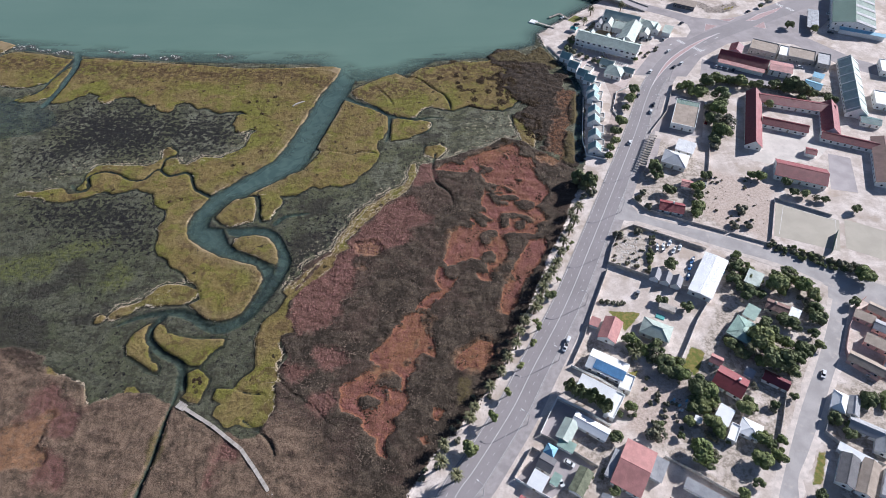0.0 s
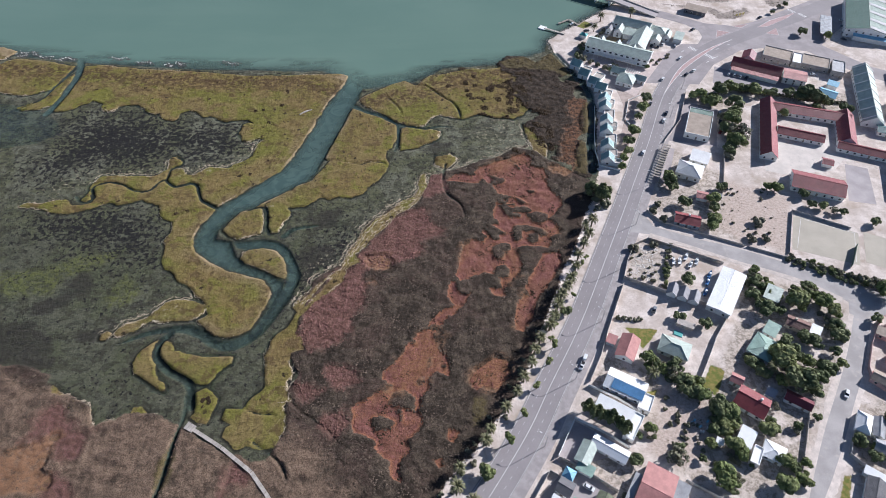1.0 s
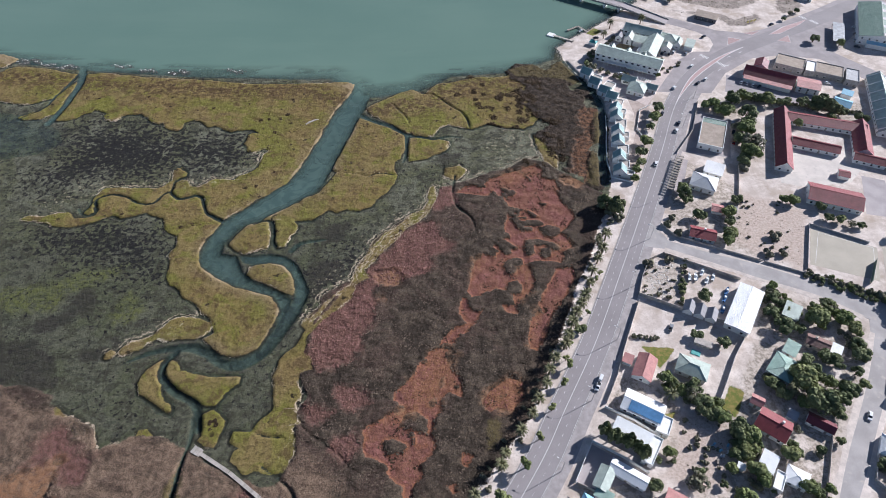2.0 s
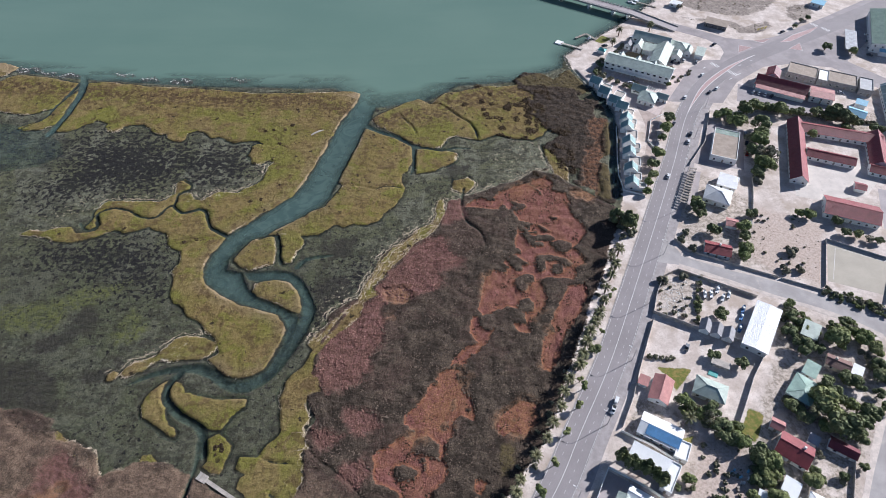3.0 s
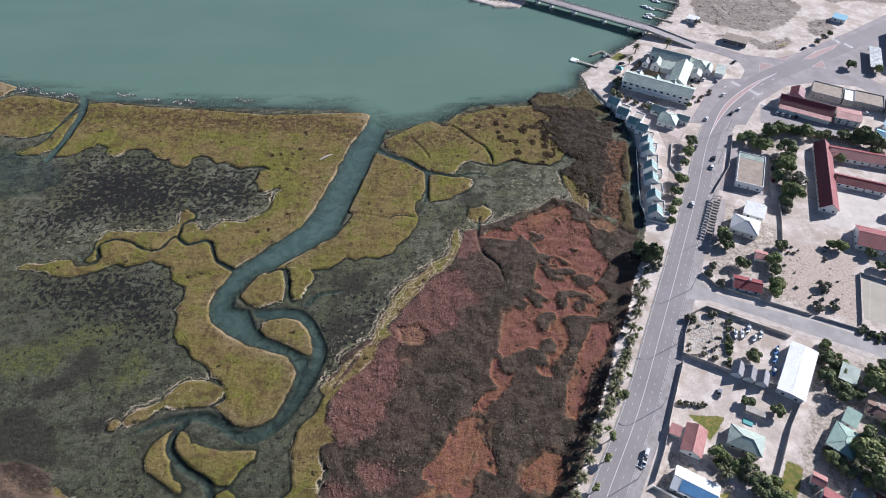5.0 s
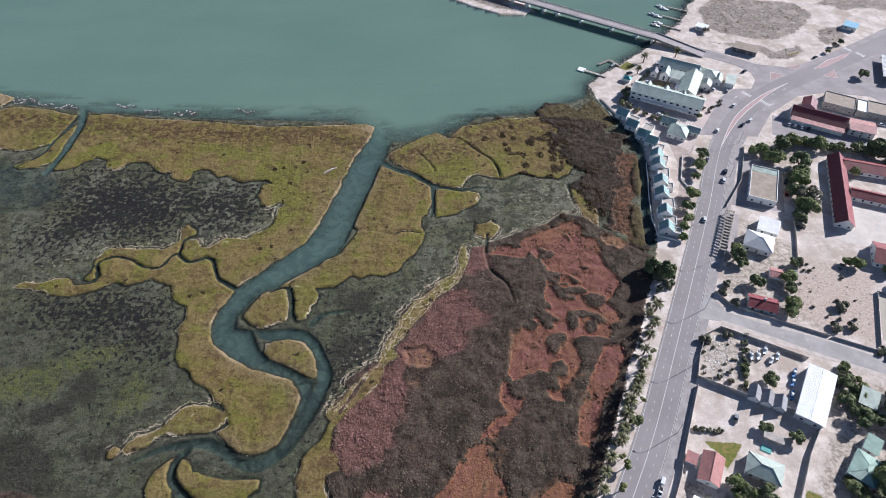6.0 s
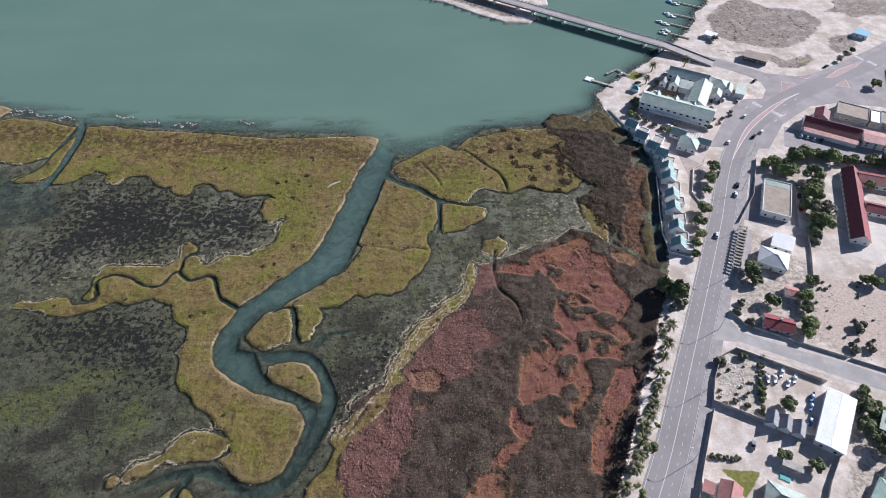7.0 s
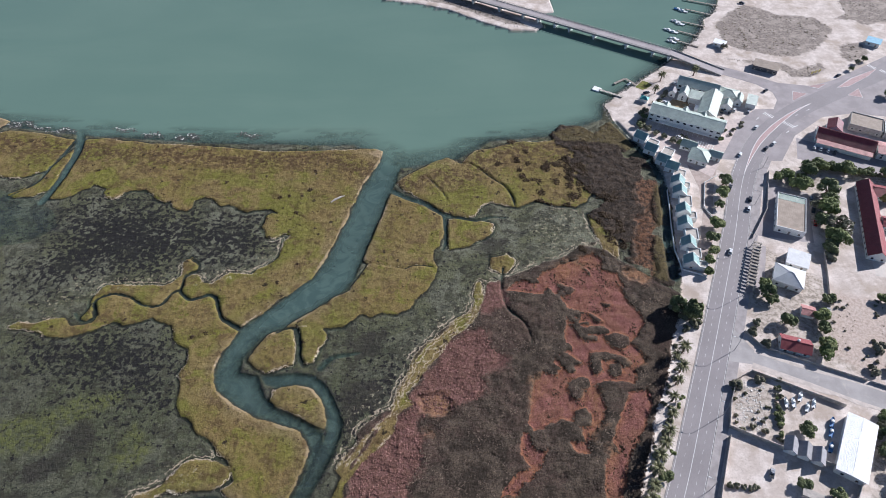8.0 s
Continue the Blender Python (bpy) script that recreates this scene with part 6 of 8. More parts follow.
boundary_wall([(144.5, 158), (136, 147), (128, 134), (121, 123)], 2.0, grey_wall, "dark weathered wall beside the sandy yard")
boundary_wall([(74, 123), (85, 117), (94, 110)], 1.6, white_paint, "white plastered wall between two houses")
boundary_wall([(57, 92), (66, 108), (78, 101), (86, 95)], 1.8, white_paint, "white plastered wall round a paved corner plot")
boundary_wall([(57.4, 91.4), (64, 88), (78, 78)], 1.8, precast, "pale plastered wall behind a carport")
boundary_wall([(45, 74), (53, 86), (56, 84)], 1.8, precast, "pale garden wall at the street corner")
boundary_wall([(45.3, 73.5), (57, 66.5), (66, 61)], 1.8, white_paint, "white garden wall beside a narrow yard")
boundary_wall([(105, 82), (115, 76), (125, 69), (140, 60)], 1.8, grey_wall, "grey block wall behind the brick-roofed house")
boundary_wall([(174, 340), (162, 309), (147, 288)], 1.6, precast, "low pale wall along the street")
boundary_wall([(123, 229), (128, 221), (144, 213.5), (154, 209), (168, 203)], 1.3, precast, "low curved garden wall on the side street")
boundary_wall([(169, 202.5), (192, 192.5), (214, 182), (226, 173)], 1.2, grey_wall, "low grey wall along the sports courts")
boundary_wall([(220, 159.5), (215, 156), (205, 143), (198, 131), (196.5, 124), (205, 115)], 2.0, pink_wall, "pale pink plastered wall of a housing estate")
boundary_wall([(184, 110), (178, 101), (172.5, 92), (177, 86), (190, 78)], 1.8, grey_wall, "grey block wall round a shady corner plot")
boundary_wall([(164, 111), (157, 97), (150, 84)], 1.6, precast, "pale wall along the sandy street edge")
boundary_wall([(128, 311), (134, 331), (143, 337)], 1.1, white_paint, "low white fence beside the street trees")
boundary_wall([(115, 262), (104, 266.5), (103.6, 280), (106, 296), (108.6, 310), (111, 325)], 1.0, white_paint, "low white wall on the water side of the cottages")
boundary_wall([(128, 311.5), (131, 300)], 1.0, white_paint, "low white fence beside a parking bay")
boundary_wall([(189, 198), (202, 228.5), (228, 215)], 1.4, galvanised, "thin grey fence round the sports court", 4.0, 0.06)
boundary_wall([(180.2, 277.3), (175.8, 263.2), (168.8, 242.9)], 1.5, precast, "pale wall between the driveway and the sandy lot")


def carport(x, y, ang, n, length):
    c = thing("shade_carport", "long weathered timber carport beside the street, its slatted beams widened to stand for their shadows", "carport", pose(x, y, 0, 0, 0, ang))
    part("beam", Geo().box(0, length, -0.15, 0.15, 2.3, 2.6), timber, c)
    part("back_wall", Geo().box(0, length, 3.2, 3.5, -0.2, 2.6), precast, c, "pale plastered back wall")
    # beams made over a metre wide to stand in for their comb of shadow
    rafter = Geo().box(-0.55, 0.55, -0.6, 3.6, 2.6, 2.78).mesh("rafter", timber)
    leg = Geo().tube([(0, 0, -0.1), (0, 0, 2.3)], [0.1, 0.1]).mesh("post", timber)
    for k in range(n):
        s = length * (k + 0.5) / n
        part("rafter", rafter, None, c, m=pose(s, 0, 0))
        if k % 2 == 0:
            part("post", leg, None, c, m=pose(s, 0, 0))
    return c


carport(146, 284, -115, 14, 33)


# ---- bridge, jetties, boardwalk ----
def bridge():
    b = thing("road_bridge", "long grey concrete road bridge on wall piers over the estuary", "bridge")
    a, e = Vector((-190, 677, 0)), Vector((190, 438, 0))
    d = (e - a).normalized()
    ang = math.degrees(math.atan2(d.y, d.x))
    length = (e - a).length - 12.0
    m = pose(a.x, a.y, -1.0, 0, 0, ang)
    deck = Geo()
    flat_end = length - 37
    deck.box(0, flat_end, -4.4, 4.4, 4.2, 5.0)
    deck.loft([[(flat_end, -4.4, 4.2), (flat_end, 4.4, 4.2), (flat_end, 4.4, 5.0), (flat_end, -4.4, 5.0)], [(length, -4.4, 0.6), (length, 4.4, 0.6), (length, 4.4, 1.08), (length, -4.4, 1.08)]])
    for y in (-2.6, 0.0, 2.6):
        deck.box(0, flat_end, y - 0.35, y + 0.35, 3.3, 4.2)
    part("deck", deck, concrete, b, "stained concrete deck and girders", m)
    part("carriageway", Geo().box(0, flat_end, -3.3, 3.3, 5.004, 5.03).loft([[(flat_end, -3.3, 4.9), (flat_end, 3.3, 4.9), (flat_end, 3.3, 5.03), (flat_end, -3.3, 5.03)], [(length, -3.3, 1.0), (length, 3.3, 1.0), (length, 3.3, 1.11), (length, -3.3, 1.11)]]), apron, b, "grey asphalt carriageway", m)
    part("parapet", Geo().box(0, flat_end, -4.4, -4.15, 5.0, 5.25).loft([[(flat_end, -4.4, 4.8), (flat_end, -4.15, 4.8), (flat_end, -4.15, 5.8), (flat_end, -4.4, 5.8)], [(length, -4.4, 0.8), (length, -4.15, 0.8), (length, -4.15, 1.8), (length, -4.4, 1.8)]]), concrete, b, m=m)
    part("parapet", Geo().box(0, flat_end, 4.15, 4.4, 5.0, 5.25).loft([[(flat_end, 4.15, 4.8), (flat_end, 4.4, 4.8), (flat_end, 4.4, 5.8), (flat_end, 4.15, 5.8)], [(length, 4.15, 0.8), (length, 4.4, 0.8), (length, 4.4, 1.8), (length, 4.15, 1.8)]]), concrete, b, m=m)
    post = Geo().box(-0.12, 0.12, -0.12, 0.12, 0.0, 1.05).mesh("rail_post", concrete)
    for y in (-4.28, 4.28):
        part("rail", Geo().box(0, flat_end, y - 0.07, y + 0.07, 5.95, 6.1), concrete, b, m=m)
        for k in range(128):
            part("rail_post", post, None, b, m=m @ pose(flat_end - 3.0 * k, y, 5.0))
    pier = Geo().loft([[(-0.6, -4.4, -4), (0.6, -4.4, -4), (0.6, 3.8, -4), (-0.6, 3.8, -4)], [(-0.5, -4.4, 2.4), (0.5, -4.4, 2.4), (0.5, 3.6, 2.4), (-0.5, 3.6, 2.4)], [(-0.9, -5.0, 3.3), (0.9, -5.0, 3.3), (0.9, 4.2, 3.3), (-0.9, 4.2, 3.3)], [(-0.9, -5.0, 4.1), (0.9, -5.0, 4.1), (0.9, -4.41, 4.1), (-0.9, -4.41, 4.1)]]).mesh("pier", white_paint)
    for s in (399, 387, 367, 342, 322, 310, 296, 283, 262, 238, 214, 190, 166, 142):
        part("pier", pier, None, b, "pale concrete wall pier", m @ pose(s, 0, 0))
    return b


bridge()
solid("bridge_approach", strip([(203, 427), (190, 436), (176, 444.5)], [(208, 433), (194, 443), (181, 451)], 0.06), apron, "asphalt ramp onto the bridge", "road", kind="structure")


def jetty(points, width, label, z=0.55, plank_step=0.6, material=timber, name="jetty"):
    """A timber walkway of planks on bearers and piles."""
    j = thing(name, label, "jetty", pose(*points[0], 0))
    o = Vector((*points[0], 0))
    plank = Geo().box(-plank_step * 0.46, plank_step * 0.46, -width / 2, width / 2, 0.0, 0.06).mesh("plank", material)
    pile = Geo().tube([(0, 0, -1.6), (0, 0, 0.5)], [0.13, 0.11]).mesh("pile", timber)
    for a, b in zip(points, points[1:]):
        va, vb = Vector((*a, 0)) - o, Vector((*b, 0)) - o
        ang = math.degrees(math.atan2(vb.y - va.y, vb.x - va.x))
        length = (vb - va).length
        m = pose(va.x, va.y, z, 0, 0, ang)
        for y in (-width * 0.4, width * 0.4):
            part("bearer", Geo().box(0, length, y - 0.07, y + 0.07, -0.22, -0.004), timber, j, m=m)
        for k in range(int(length / plank_step)):
            part("plank", plank, None, j, m=m @ pose((k + 0.5) * plank_step, 0, 0))
        for k in range(int(length / 4) + 1):
            for y in (-width * 0.4, width * 0.4):
                part("pile", pile, None, j, m=m @ pose(min(4.0 * k + 0.3, length), y, -0.1))
    return j


jetty([(-91.5, 104.5), (-77, 96), (-63, 86), (-56, 78), (-47, 67), (-38, 54)], 1.5, "weathered pale plank boardwalk across the salt marsh", 0.75, 0.5, pale_timber, "boardwalk")
deck = thing("viewing_deck", "small pale plank platform at the end of the boardwalk", "deck", pose(-91.5, 104.5, 0.82, 0, 0, -28))
for k in range(7):
    part("plank", Geo().box(-2.4 + k * 0.62, -1.84 + k * 0.62, -1.5, 1.5, -0.08, 0.03), pale_timber, deck)
part("handrail", Geo().tube([(-2.4, 1.45, 0), (-2.4, 1.45, 1.0), (1.6, 1.45, 1.0), (1.6, 1.45, 0)], [0.05] * 4), pale_timber, deck)
part("bearer", Geo().box(-2.4, 1.8, -0.1, 0.1, -0.9, -0.09), timber, deck)
jetty([(101.5, 431.5), (110.2, 437.6), (116.5, 429)], 1.8, "grey L-shaped timber jetty beside the beach")
jetty([(104, 416), (90, 424.5)], 1.8, "pale timber jetty ending in a white platform", 0.55, 0.6, pale_timber)
solid("floating_platform", Geo().chamfered(-2.6, 2.6, -2.4, 2.4, -0.5, 0.35, 0.1), white_paint, "square white floating platform moored at the jetty", "platform", pose(88.5, 426, 0, 0, 0, -32))
for a, b in (((206, 541), (181, 552)), ((196, 526), (178, 536)), ((186, 508), (170, 516)), ((177, 493.5), (163, 502)), ((172.5, 478.5), (158, 488))):
    jetty([a, b], 1.5, "narrow grey timber mooring jetty", 0.5, 0.8)


def boat(x, y, ang, length=6.0, hull=hull_white, label="white motor boat", cabin=True, z=WATER_Z):
    b = thing("motor_boat", label, "boat", pose(x, y, z, 0, 0, ang), "moored and trailered boats")
    w = length * 0.17
    rings = []
    for s, f, lift in ((-0.5, 0.85, 0.0), (-0.2, 1.0, 0.0), (0.15, 0.95, 0.05), (0.38, 0.55, 0.2), (0.5, 0.06, 0.35)):
        xx = s * length
        rings.append([(xx, -w * f, 0.75 + lift), (xx, -w * f * 0.75, 0.0), (xx, 0, -0.25), (xx, w * f * 0.75, 0.0), (xx, w * f, 0.75 + lift), (xx, w * f * 0.8, 0.55 + lift), (xx, -w * f * 0.8, 0.55 + lift)])
    part("hull", Geo().loft(rings), hull, b)
    if cabin:
        part("cabin", Geo().chamfered(-0.08 * length, 0.18 * length, -w * 0.6, w * 0.6, 0.5, 1.5, 0.15), white_paint, b)
        part("windscreen", Geo().box(0.183 * length, 0.195 * length, -w * 0.5, w * 0.5, 0.9, 1.35), dark_glass, b)
    part("outboard_motor", Geo().chamfered(-0.56 * length, -0.5 * length, -0.22, 0.22, 0.1, 1.0, 0.08), tyre_rubber, b)
    return b


for x, y, a in ((176, 533, 150), (173, 536, 145), (168, 513, 150), (166, 517, 150), (160, 501, 148), (157, 504, 148), (155, 487, 148), (158, 491, 148), (112, 432, 40)):
    boat(x, y, a, 7.5 if x > 150 else 5, hull_white if a != 145 else hull_blue, "white motor boat moored at a jetty")
for x, y, a, h in ((128.3, 192.8, 80, hull_white), (131.4, 192.8, 78, hull_white), (135.4, 195.5, 60, hull_white), (136.4, 190.6, 62, hull_white), (139.9, 192.4, 64, hull_white), (141.8, 179.5, 58, hull_blue), (138.9, 173.0, 58, hull_blue), (144.0, 183.8, 58, hull_blue)):
    boat(x, y, a, 5.0, h, "small boat parked on a trailer in the sandy yard" if h is hull_white else "blue boat parked beside the white hall", True, 0.3)


def lamp_post(x, y, ang):
    p = thing("street_lamp", "tall grey steel street lamp with a curved arm", "street lamp", pose(x, y, 0, 0, 0, ang), "lamps along the main street")
    arc = [(0, 0, -0.2), (0, 0, 5), (0, 0, 8.2)] + [(-1.6 + 1.6 * math.cos(q), 0, 8.2 + 1.3 * math.sin(q)) for q in (0.5, 1.0, 1.5)] + [(-2.6, 0, 9.55)]
    part("pole", Geo().tube(arc, [0.12, 0.1, 0.08, 0.07, 0.06, 0.06, 0.05]), galvanised, p)
    part("luminaire", Geo().chamfered(-3.5, -2.5, -0.16, 0.16, 9.45, 9.65, 0.06), white_paint, p)


for s in range(11):
    (x, y), a = along(offset_line(MAIN, 8.3), 42 + 34.5 * s)
    if y < 345:
        lamp_post(x, y, a - 90)

screen = thing("shade_screen", "tall dark green windbreak screen beside the sports courts", "fence", pose(216.1, 188.1, 0, 0, 0, 58))
for k in range(5):
    part("screen_panel", Geo().box(k * 3.4, k * 3.4 + 3.36, -0.04, 0.04, 0.1, 3.0), green_roof, screen)
    part("post", Geo().tube([(k * 3.4, 0, -0.2), (k * 3.4, 0, 3.1)], [0.06, 0.06]), galvanised, screen)
solid("playground", slab([(248.5, 267.7), (260, 263.5), (251, 233.5), (237, 236.6)], 0.025), apron, "grey asphalt school playground", "playground", kind="structure")
solid("driftwood_log", Geo().tube([(-4.5, 0, 0.35), (-2, 0.3, 0.5), (1.5, 0.1, 0.55), (4.5, -0.4, 0.4)], [0.35, 0.55, 0.5, 0.2], 7), pale_timber, "long bleached driftwood log on the green marsh", "driftwood", pose(-75.5, 319.5, 0, 0, 0, 38))


# ---- houses ----
WINDOW = Geo().box(-0.65, 0.65, -0.06, 0.06, -0.65, 0.65)
window_frame = WINDOW.mesh("window", white_paint)
window_pane = Geo().box(-0.55, 0.55, -0.08, -0.066, -0.55, 0.55).mesh("pane", dark_glass)
door_leaf = Geo().chamfered(-0.5, 0.5, -0.07, 0.07, 0.0, 2.05, 0.03).mesh("door", timber)
sign_yellow = plain("sign_yellow", (0.72, 0.60, 0.22), 0.6, 0.06)
dry_lawn = plain("dry_lawn", (0.40, 0.28, 0.15), 0.95, 0.15)


def roof_panel(corners, thick=0.14):
    """A sloping sheet of some thickness over corners given in order."""
    return Geo().loft([[(x, y, z - thick) for x, y, z in corners], corners])


def house(x, y, lx, ly, ang, kind="gable", h=2.9, rise=1.7, ridge="x", roof=white_roof, wall=white_paint, label="", name="house", over=0.45, windows=True, z=0.0, chimney=None, category="house", verge=False, wide=1.0):
    """A building: walls, roof sheets, ridge caps, windows, door. lx and ly are the roof's sides; kind: gable, hip, flat, mono."""
    t = thing(name, label, category, pose(x, y, z, 0, 0, ang))
    if ridge == "y":
        t.matrix_basis = pose(x, y, z, 0, 0, ang + 90)
        lx, ly = ly, lx
    a, b = lx / 2, ly / 2
    wa, wb = a - over, b - over
    w = Geo()
    if kind == "gable":
        k = rise * wb / b
        w.loft([[(-wa, -wb, -0.3), (-wa, wb, -0.3), (-wa, wb, h - 0.16), (-wa, 0, h - 0.16 + k), (-wa, -wb, h - 0.16)],
                [(wa, -wb, -0.3), (wa, wb, -0.3), (wa, wb, h - 0.16), (wa, 0, h - 0.16 + k), (wa, -wb, h - 0.16)]])
        e = h - rise * over / b
        part("roof_slope", roof_panel([(-a, -b, e), (a, -b, e), (a, 0, h + rise), (-a, 0, h + rise)]), roof, t)
        part("roof_slope", roof_panel([(a, b, e), (-a, b, e), (-a, 0.004, h + rise), (a, 0.004, h + rise)]), roof, t)
        part("ridge_cap", Geo().loft([[(s, -0.22, h + rise - 0.02), (s, 0, h + rise + 0.07), (s, 0.22, h + rise - 0.02)] for s in (-a - 0.02, a + 0.02)]), roof, t)
        for sx in (-1, 1) if verge else ():
            for sy in (-1, 1):
                o, q = sx * a, sx * (a - 0.32)
                part("barge_board", Geo().loft([[(o, sy * b, e + 0.01), (q, sy * b, e + 0.01), (q, sy * b, e + 0.12), (o, sy * b, e + 0.12)], [(o, sy * 0.03, h + rise + 0.01), (q, sy * 0.03, h + rise + 0.01), (q, sy * 0.03, h + rise + 0.12), (o, sy * 0.03, h + rise + 0.12)]]), white_paint, t, "white painted barge board")
    elif kind == "hip":
        w.box(-wa, wa, -wb, wb, -0.3, h - 0.1)
        e, r = h - 0.1, max(a - b, 0.15)
        top = h + rise
        part("roof_slope", roof_panel([(-a, -b, e), (a, -b, e), (r, 0, top), (-r, 0, top)]), roof, t)
        part("roof_slope", roof_panel([(a, b, e), (-a, b, e), (-r, 0.004, top), (r, 0.004, top)]), roof, t)
        part("roof_hip", roof_panel([(a, -b, e), (a, b, e), (r + 0.004, 0, top)]), roof, t)
        part("roof_hip", roof_panel([(-a, b, e), (-a, -b, e), (-r - 0.004, 0, top)]), roof, t)
        part("ridge_cap", Geo().tube([(-r, 0, top), (r, 0, top)], [0.12, 0.12]), roof, t)
        for sx, sy in ((1, 1), (1, -1), (-1, 1), (-1, -1)):
            part("hip_cap", Geo().tube([(sx * r, 0, top), (sx * a, sy * b, e)], [0.1, 0.1], 5), roof, t)
    elif kind == "mono":
        w.loft([[(-wa, -wb, -0.3), (-wa, wb, -0.3), (-wa, wb, h + rise - 0.2), (-wa, -wb, h - 0.2)], [(wa, -wb, -0.3), (wa, wb, -0.3), (wa, wb, h + rise - 0.2), (wa, -wb, h - 0.2)]])
        part("roof_sheet", roof_panel([(-a, -b, h), (a, -b, h), (a, b, h + rise), (-a, b, h + rise)]), roof, t)
    else:
        w.box(-a + 0.02, a - 0.02, -b + 0.02, b - 0.02, -0.3, h - 0.15)
        part("roof_sheet", Geo().box(-a + 0.3, a - 0.3, -b + 0.3, b - 0.3, h - 0.15, h), roof, t)
        for box in ((-a, a, -b, -b + 0.28), (-a, a, b - 0.28, b), (-a, -a + 0.28, -b + 0.28, b - 0.28), (a - 0.28, a, -b + 0.28, b - 0.28)):
            part("parapet", Geo().box(*box, h - 0.15, h + 0.4), wall, t)
        wa, wb = a, b
    part("wall", w, wall, t)
    if windows:
        rows = (1.45,) if h < 4.5 else (1.45, h - 1.5)
        for zz in rows:
            n = max(1, int(lx / 4.0))
            for i in range(n):
                s = -wa + 2 * wa * (i + 0.5) / n
                for side, turn in ((-1, 0), (1, 180)):
                    if (t.matrix_basis.to_3x3() @ Vector((0, side, 0))).y > 0.45:
                        continue
                    if i == n // 2 and zz < 2 and side < 0:
                        part("door", door_leaf, None, t, m=pose(s, -wb, 0.02))
                        continue
                    f = part("window", window_frame, None, t, m=pose(s, side * wb, zz, 0, 0, turn) @ Matrix.Diagonal((wide, 1, 1, 1)))
                    part("pane", window_pane, None, f)
            n = max(1, int(ly / 4.4))
            for i in range(n):
                s = -wb + 2 * wb * (i + 0.5) / n
                for side, turn in ((-1, -90), (1, 90)):
                    if (t.matrix_basis.to_3x3() @ Vector((side, 0, 0))).y > 0.45:
                        continue
                    f = part("window", window_frame, None, t, m=pose(side * wa, s, zz, 0, 0, turn))
                    part("pane", window_pane, None, f)
    if chimney:
        part("chimney", Geo().chamfered(chimney[0] - 0.45, chimney[0] + 0.45, chimney[1] - 0.45, chimney[1] + 0.45, h - 0.5, h + rise + 0.9, 0.08), wall, t)
    return t


# south-west block, along the main street
house(94.1, 140.8, 8.6, 13.0, -27, ridge="y", roof=pink_roof, rise=2.0, wall=white_paint, label="small house with a salmon-red sheet roof and white verges")
house(87.8, 145.2, 4.5, 5.0, -27, "mono", 2.5, 0.4, roof=pink_roof, label="salmon-roofed lean-to porch beside the small house", name="porch", category="porch", windows=False)
house(114.9, 140.5, 13.6, 9.6, -27, "hip", 3.0, 2.2, roof=sage_roof, label="white-walled house with a green hipped roof", wall=white_paint)
blue_house = house(89.2, 122.0, 17.0, 10.4, -30, "gable", 3.0, 1.5, roof=white_roof, label="long white house under a white and sky-blue roof")
part("blue_sheeting", roof_panel([(-5.2, -4.4, 3.28), (8.3, -4.4, 3.28), (8.3, -0.3, 4.46), (-5.2, -0.3, 4.46)], 0.06), blue_roof, blue_house, "sky-blue roofing sheets")
house(96.1, 114.0, 5.2, 8.0, -28, "flat", 2.8, roof=white_roof, label="white flat-roofed annex behind the blue-roofed house", name="annex")
house(82.5, 111.0, 15.6, 6.4, -32, "mono", 2.8, 0.7, roof=white_roof, label="long white mono-pitch roofed house behind a hedge")
house(88.8, 103.5, 4.4, 12.6, -33, "flat", 2.8, roof=white_roof, label="narrow white flat-roofed wing", name="annex")
house(77.4, 94.0, 15.2, 6.0, -33, "gable", 2.9, 1.0, roof=white_roof, label="white-roofed bungalow with a grey-green front")
house(67.7, 92.4, 6.4, 10.0, -32, "gable", 2.8, 1.1, ridge="y", roof=sage_roof, label="grey-green gabled wing of the bungalow", name="annex")
house(66.5, 86.2, 7.0, 4.4, -32, "mono", 2.6, 0.4, roof=mint_roof, label="pale mint veranda roof", name="veranda", category="veranda", windows=False)
house(59.9, 84.2, 4.6, 4.6, -33, "hip", 2.4, 1.2, roof=sky_sheet, label="square sky-blue tented carport canopy", name="canopy", category="canopy", windows=False)
house(57.6, 78.9, 6.4, 6.6, -33, "gable", 2.9, 1.0, roof=dark_roof, label="dark slate-grey roofed cottage at the street corner")
house(53.6, 72.0, 6.4, 7.0, -33, "mono", 2.8, 0.5, roof=white_roof, label="bright white flat-pitched roof extension", name="annex")
house(60.5, 72.6, 3.4, 5.0, -33, "mono", 2.5, 0.4, roof=mint_roof, label="pale green lean-to roof", name="porch", category="porch", windows=False)
house(70.1, 71.9, 6.0, 11.0, -33, "gable", 2.7, 0.9, ridge="y", roof=moss_roof, label="garage with a mottled mossy tiled roof", name="garage", windows=False)
house(91.3, 77.0, 12.2, 20.4, -31, "gable", 3.0, 2.0, ridge="x", roof=pink_roof, label="large house with faded pink and brown tiled roof slopes")
house(100.8, 76.3, 5.2, 9.6, -32, "mono", 2.6, 0.3, roof=grey_roof, label="pale grey carport roof beside the large house", name="carport", category="carport", windows=False)
house(83.5, 79.0, 2.6, 12.0, -32, "mono", 2.5, 0.4, roof=grey_roof, label="blue-grey lean-to along the large house", name="lean_to", category="shed", windows=False)
house(140.4, 113.9, 13.0, 11.0, -38, "gable", 3.0, 2.1, roof=red_roof, label="house with a deep red gabled sheet roof", chimney=(2.5, 1.5))
house(137.6, 124.6, 5.4, 5.2, -33, "gable", 2.9, 1.0, roof=pink_roof, label="pink-roofed front wing of the red house", name="annex")
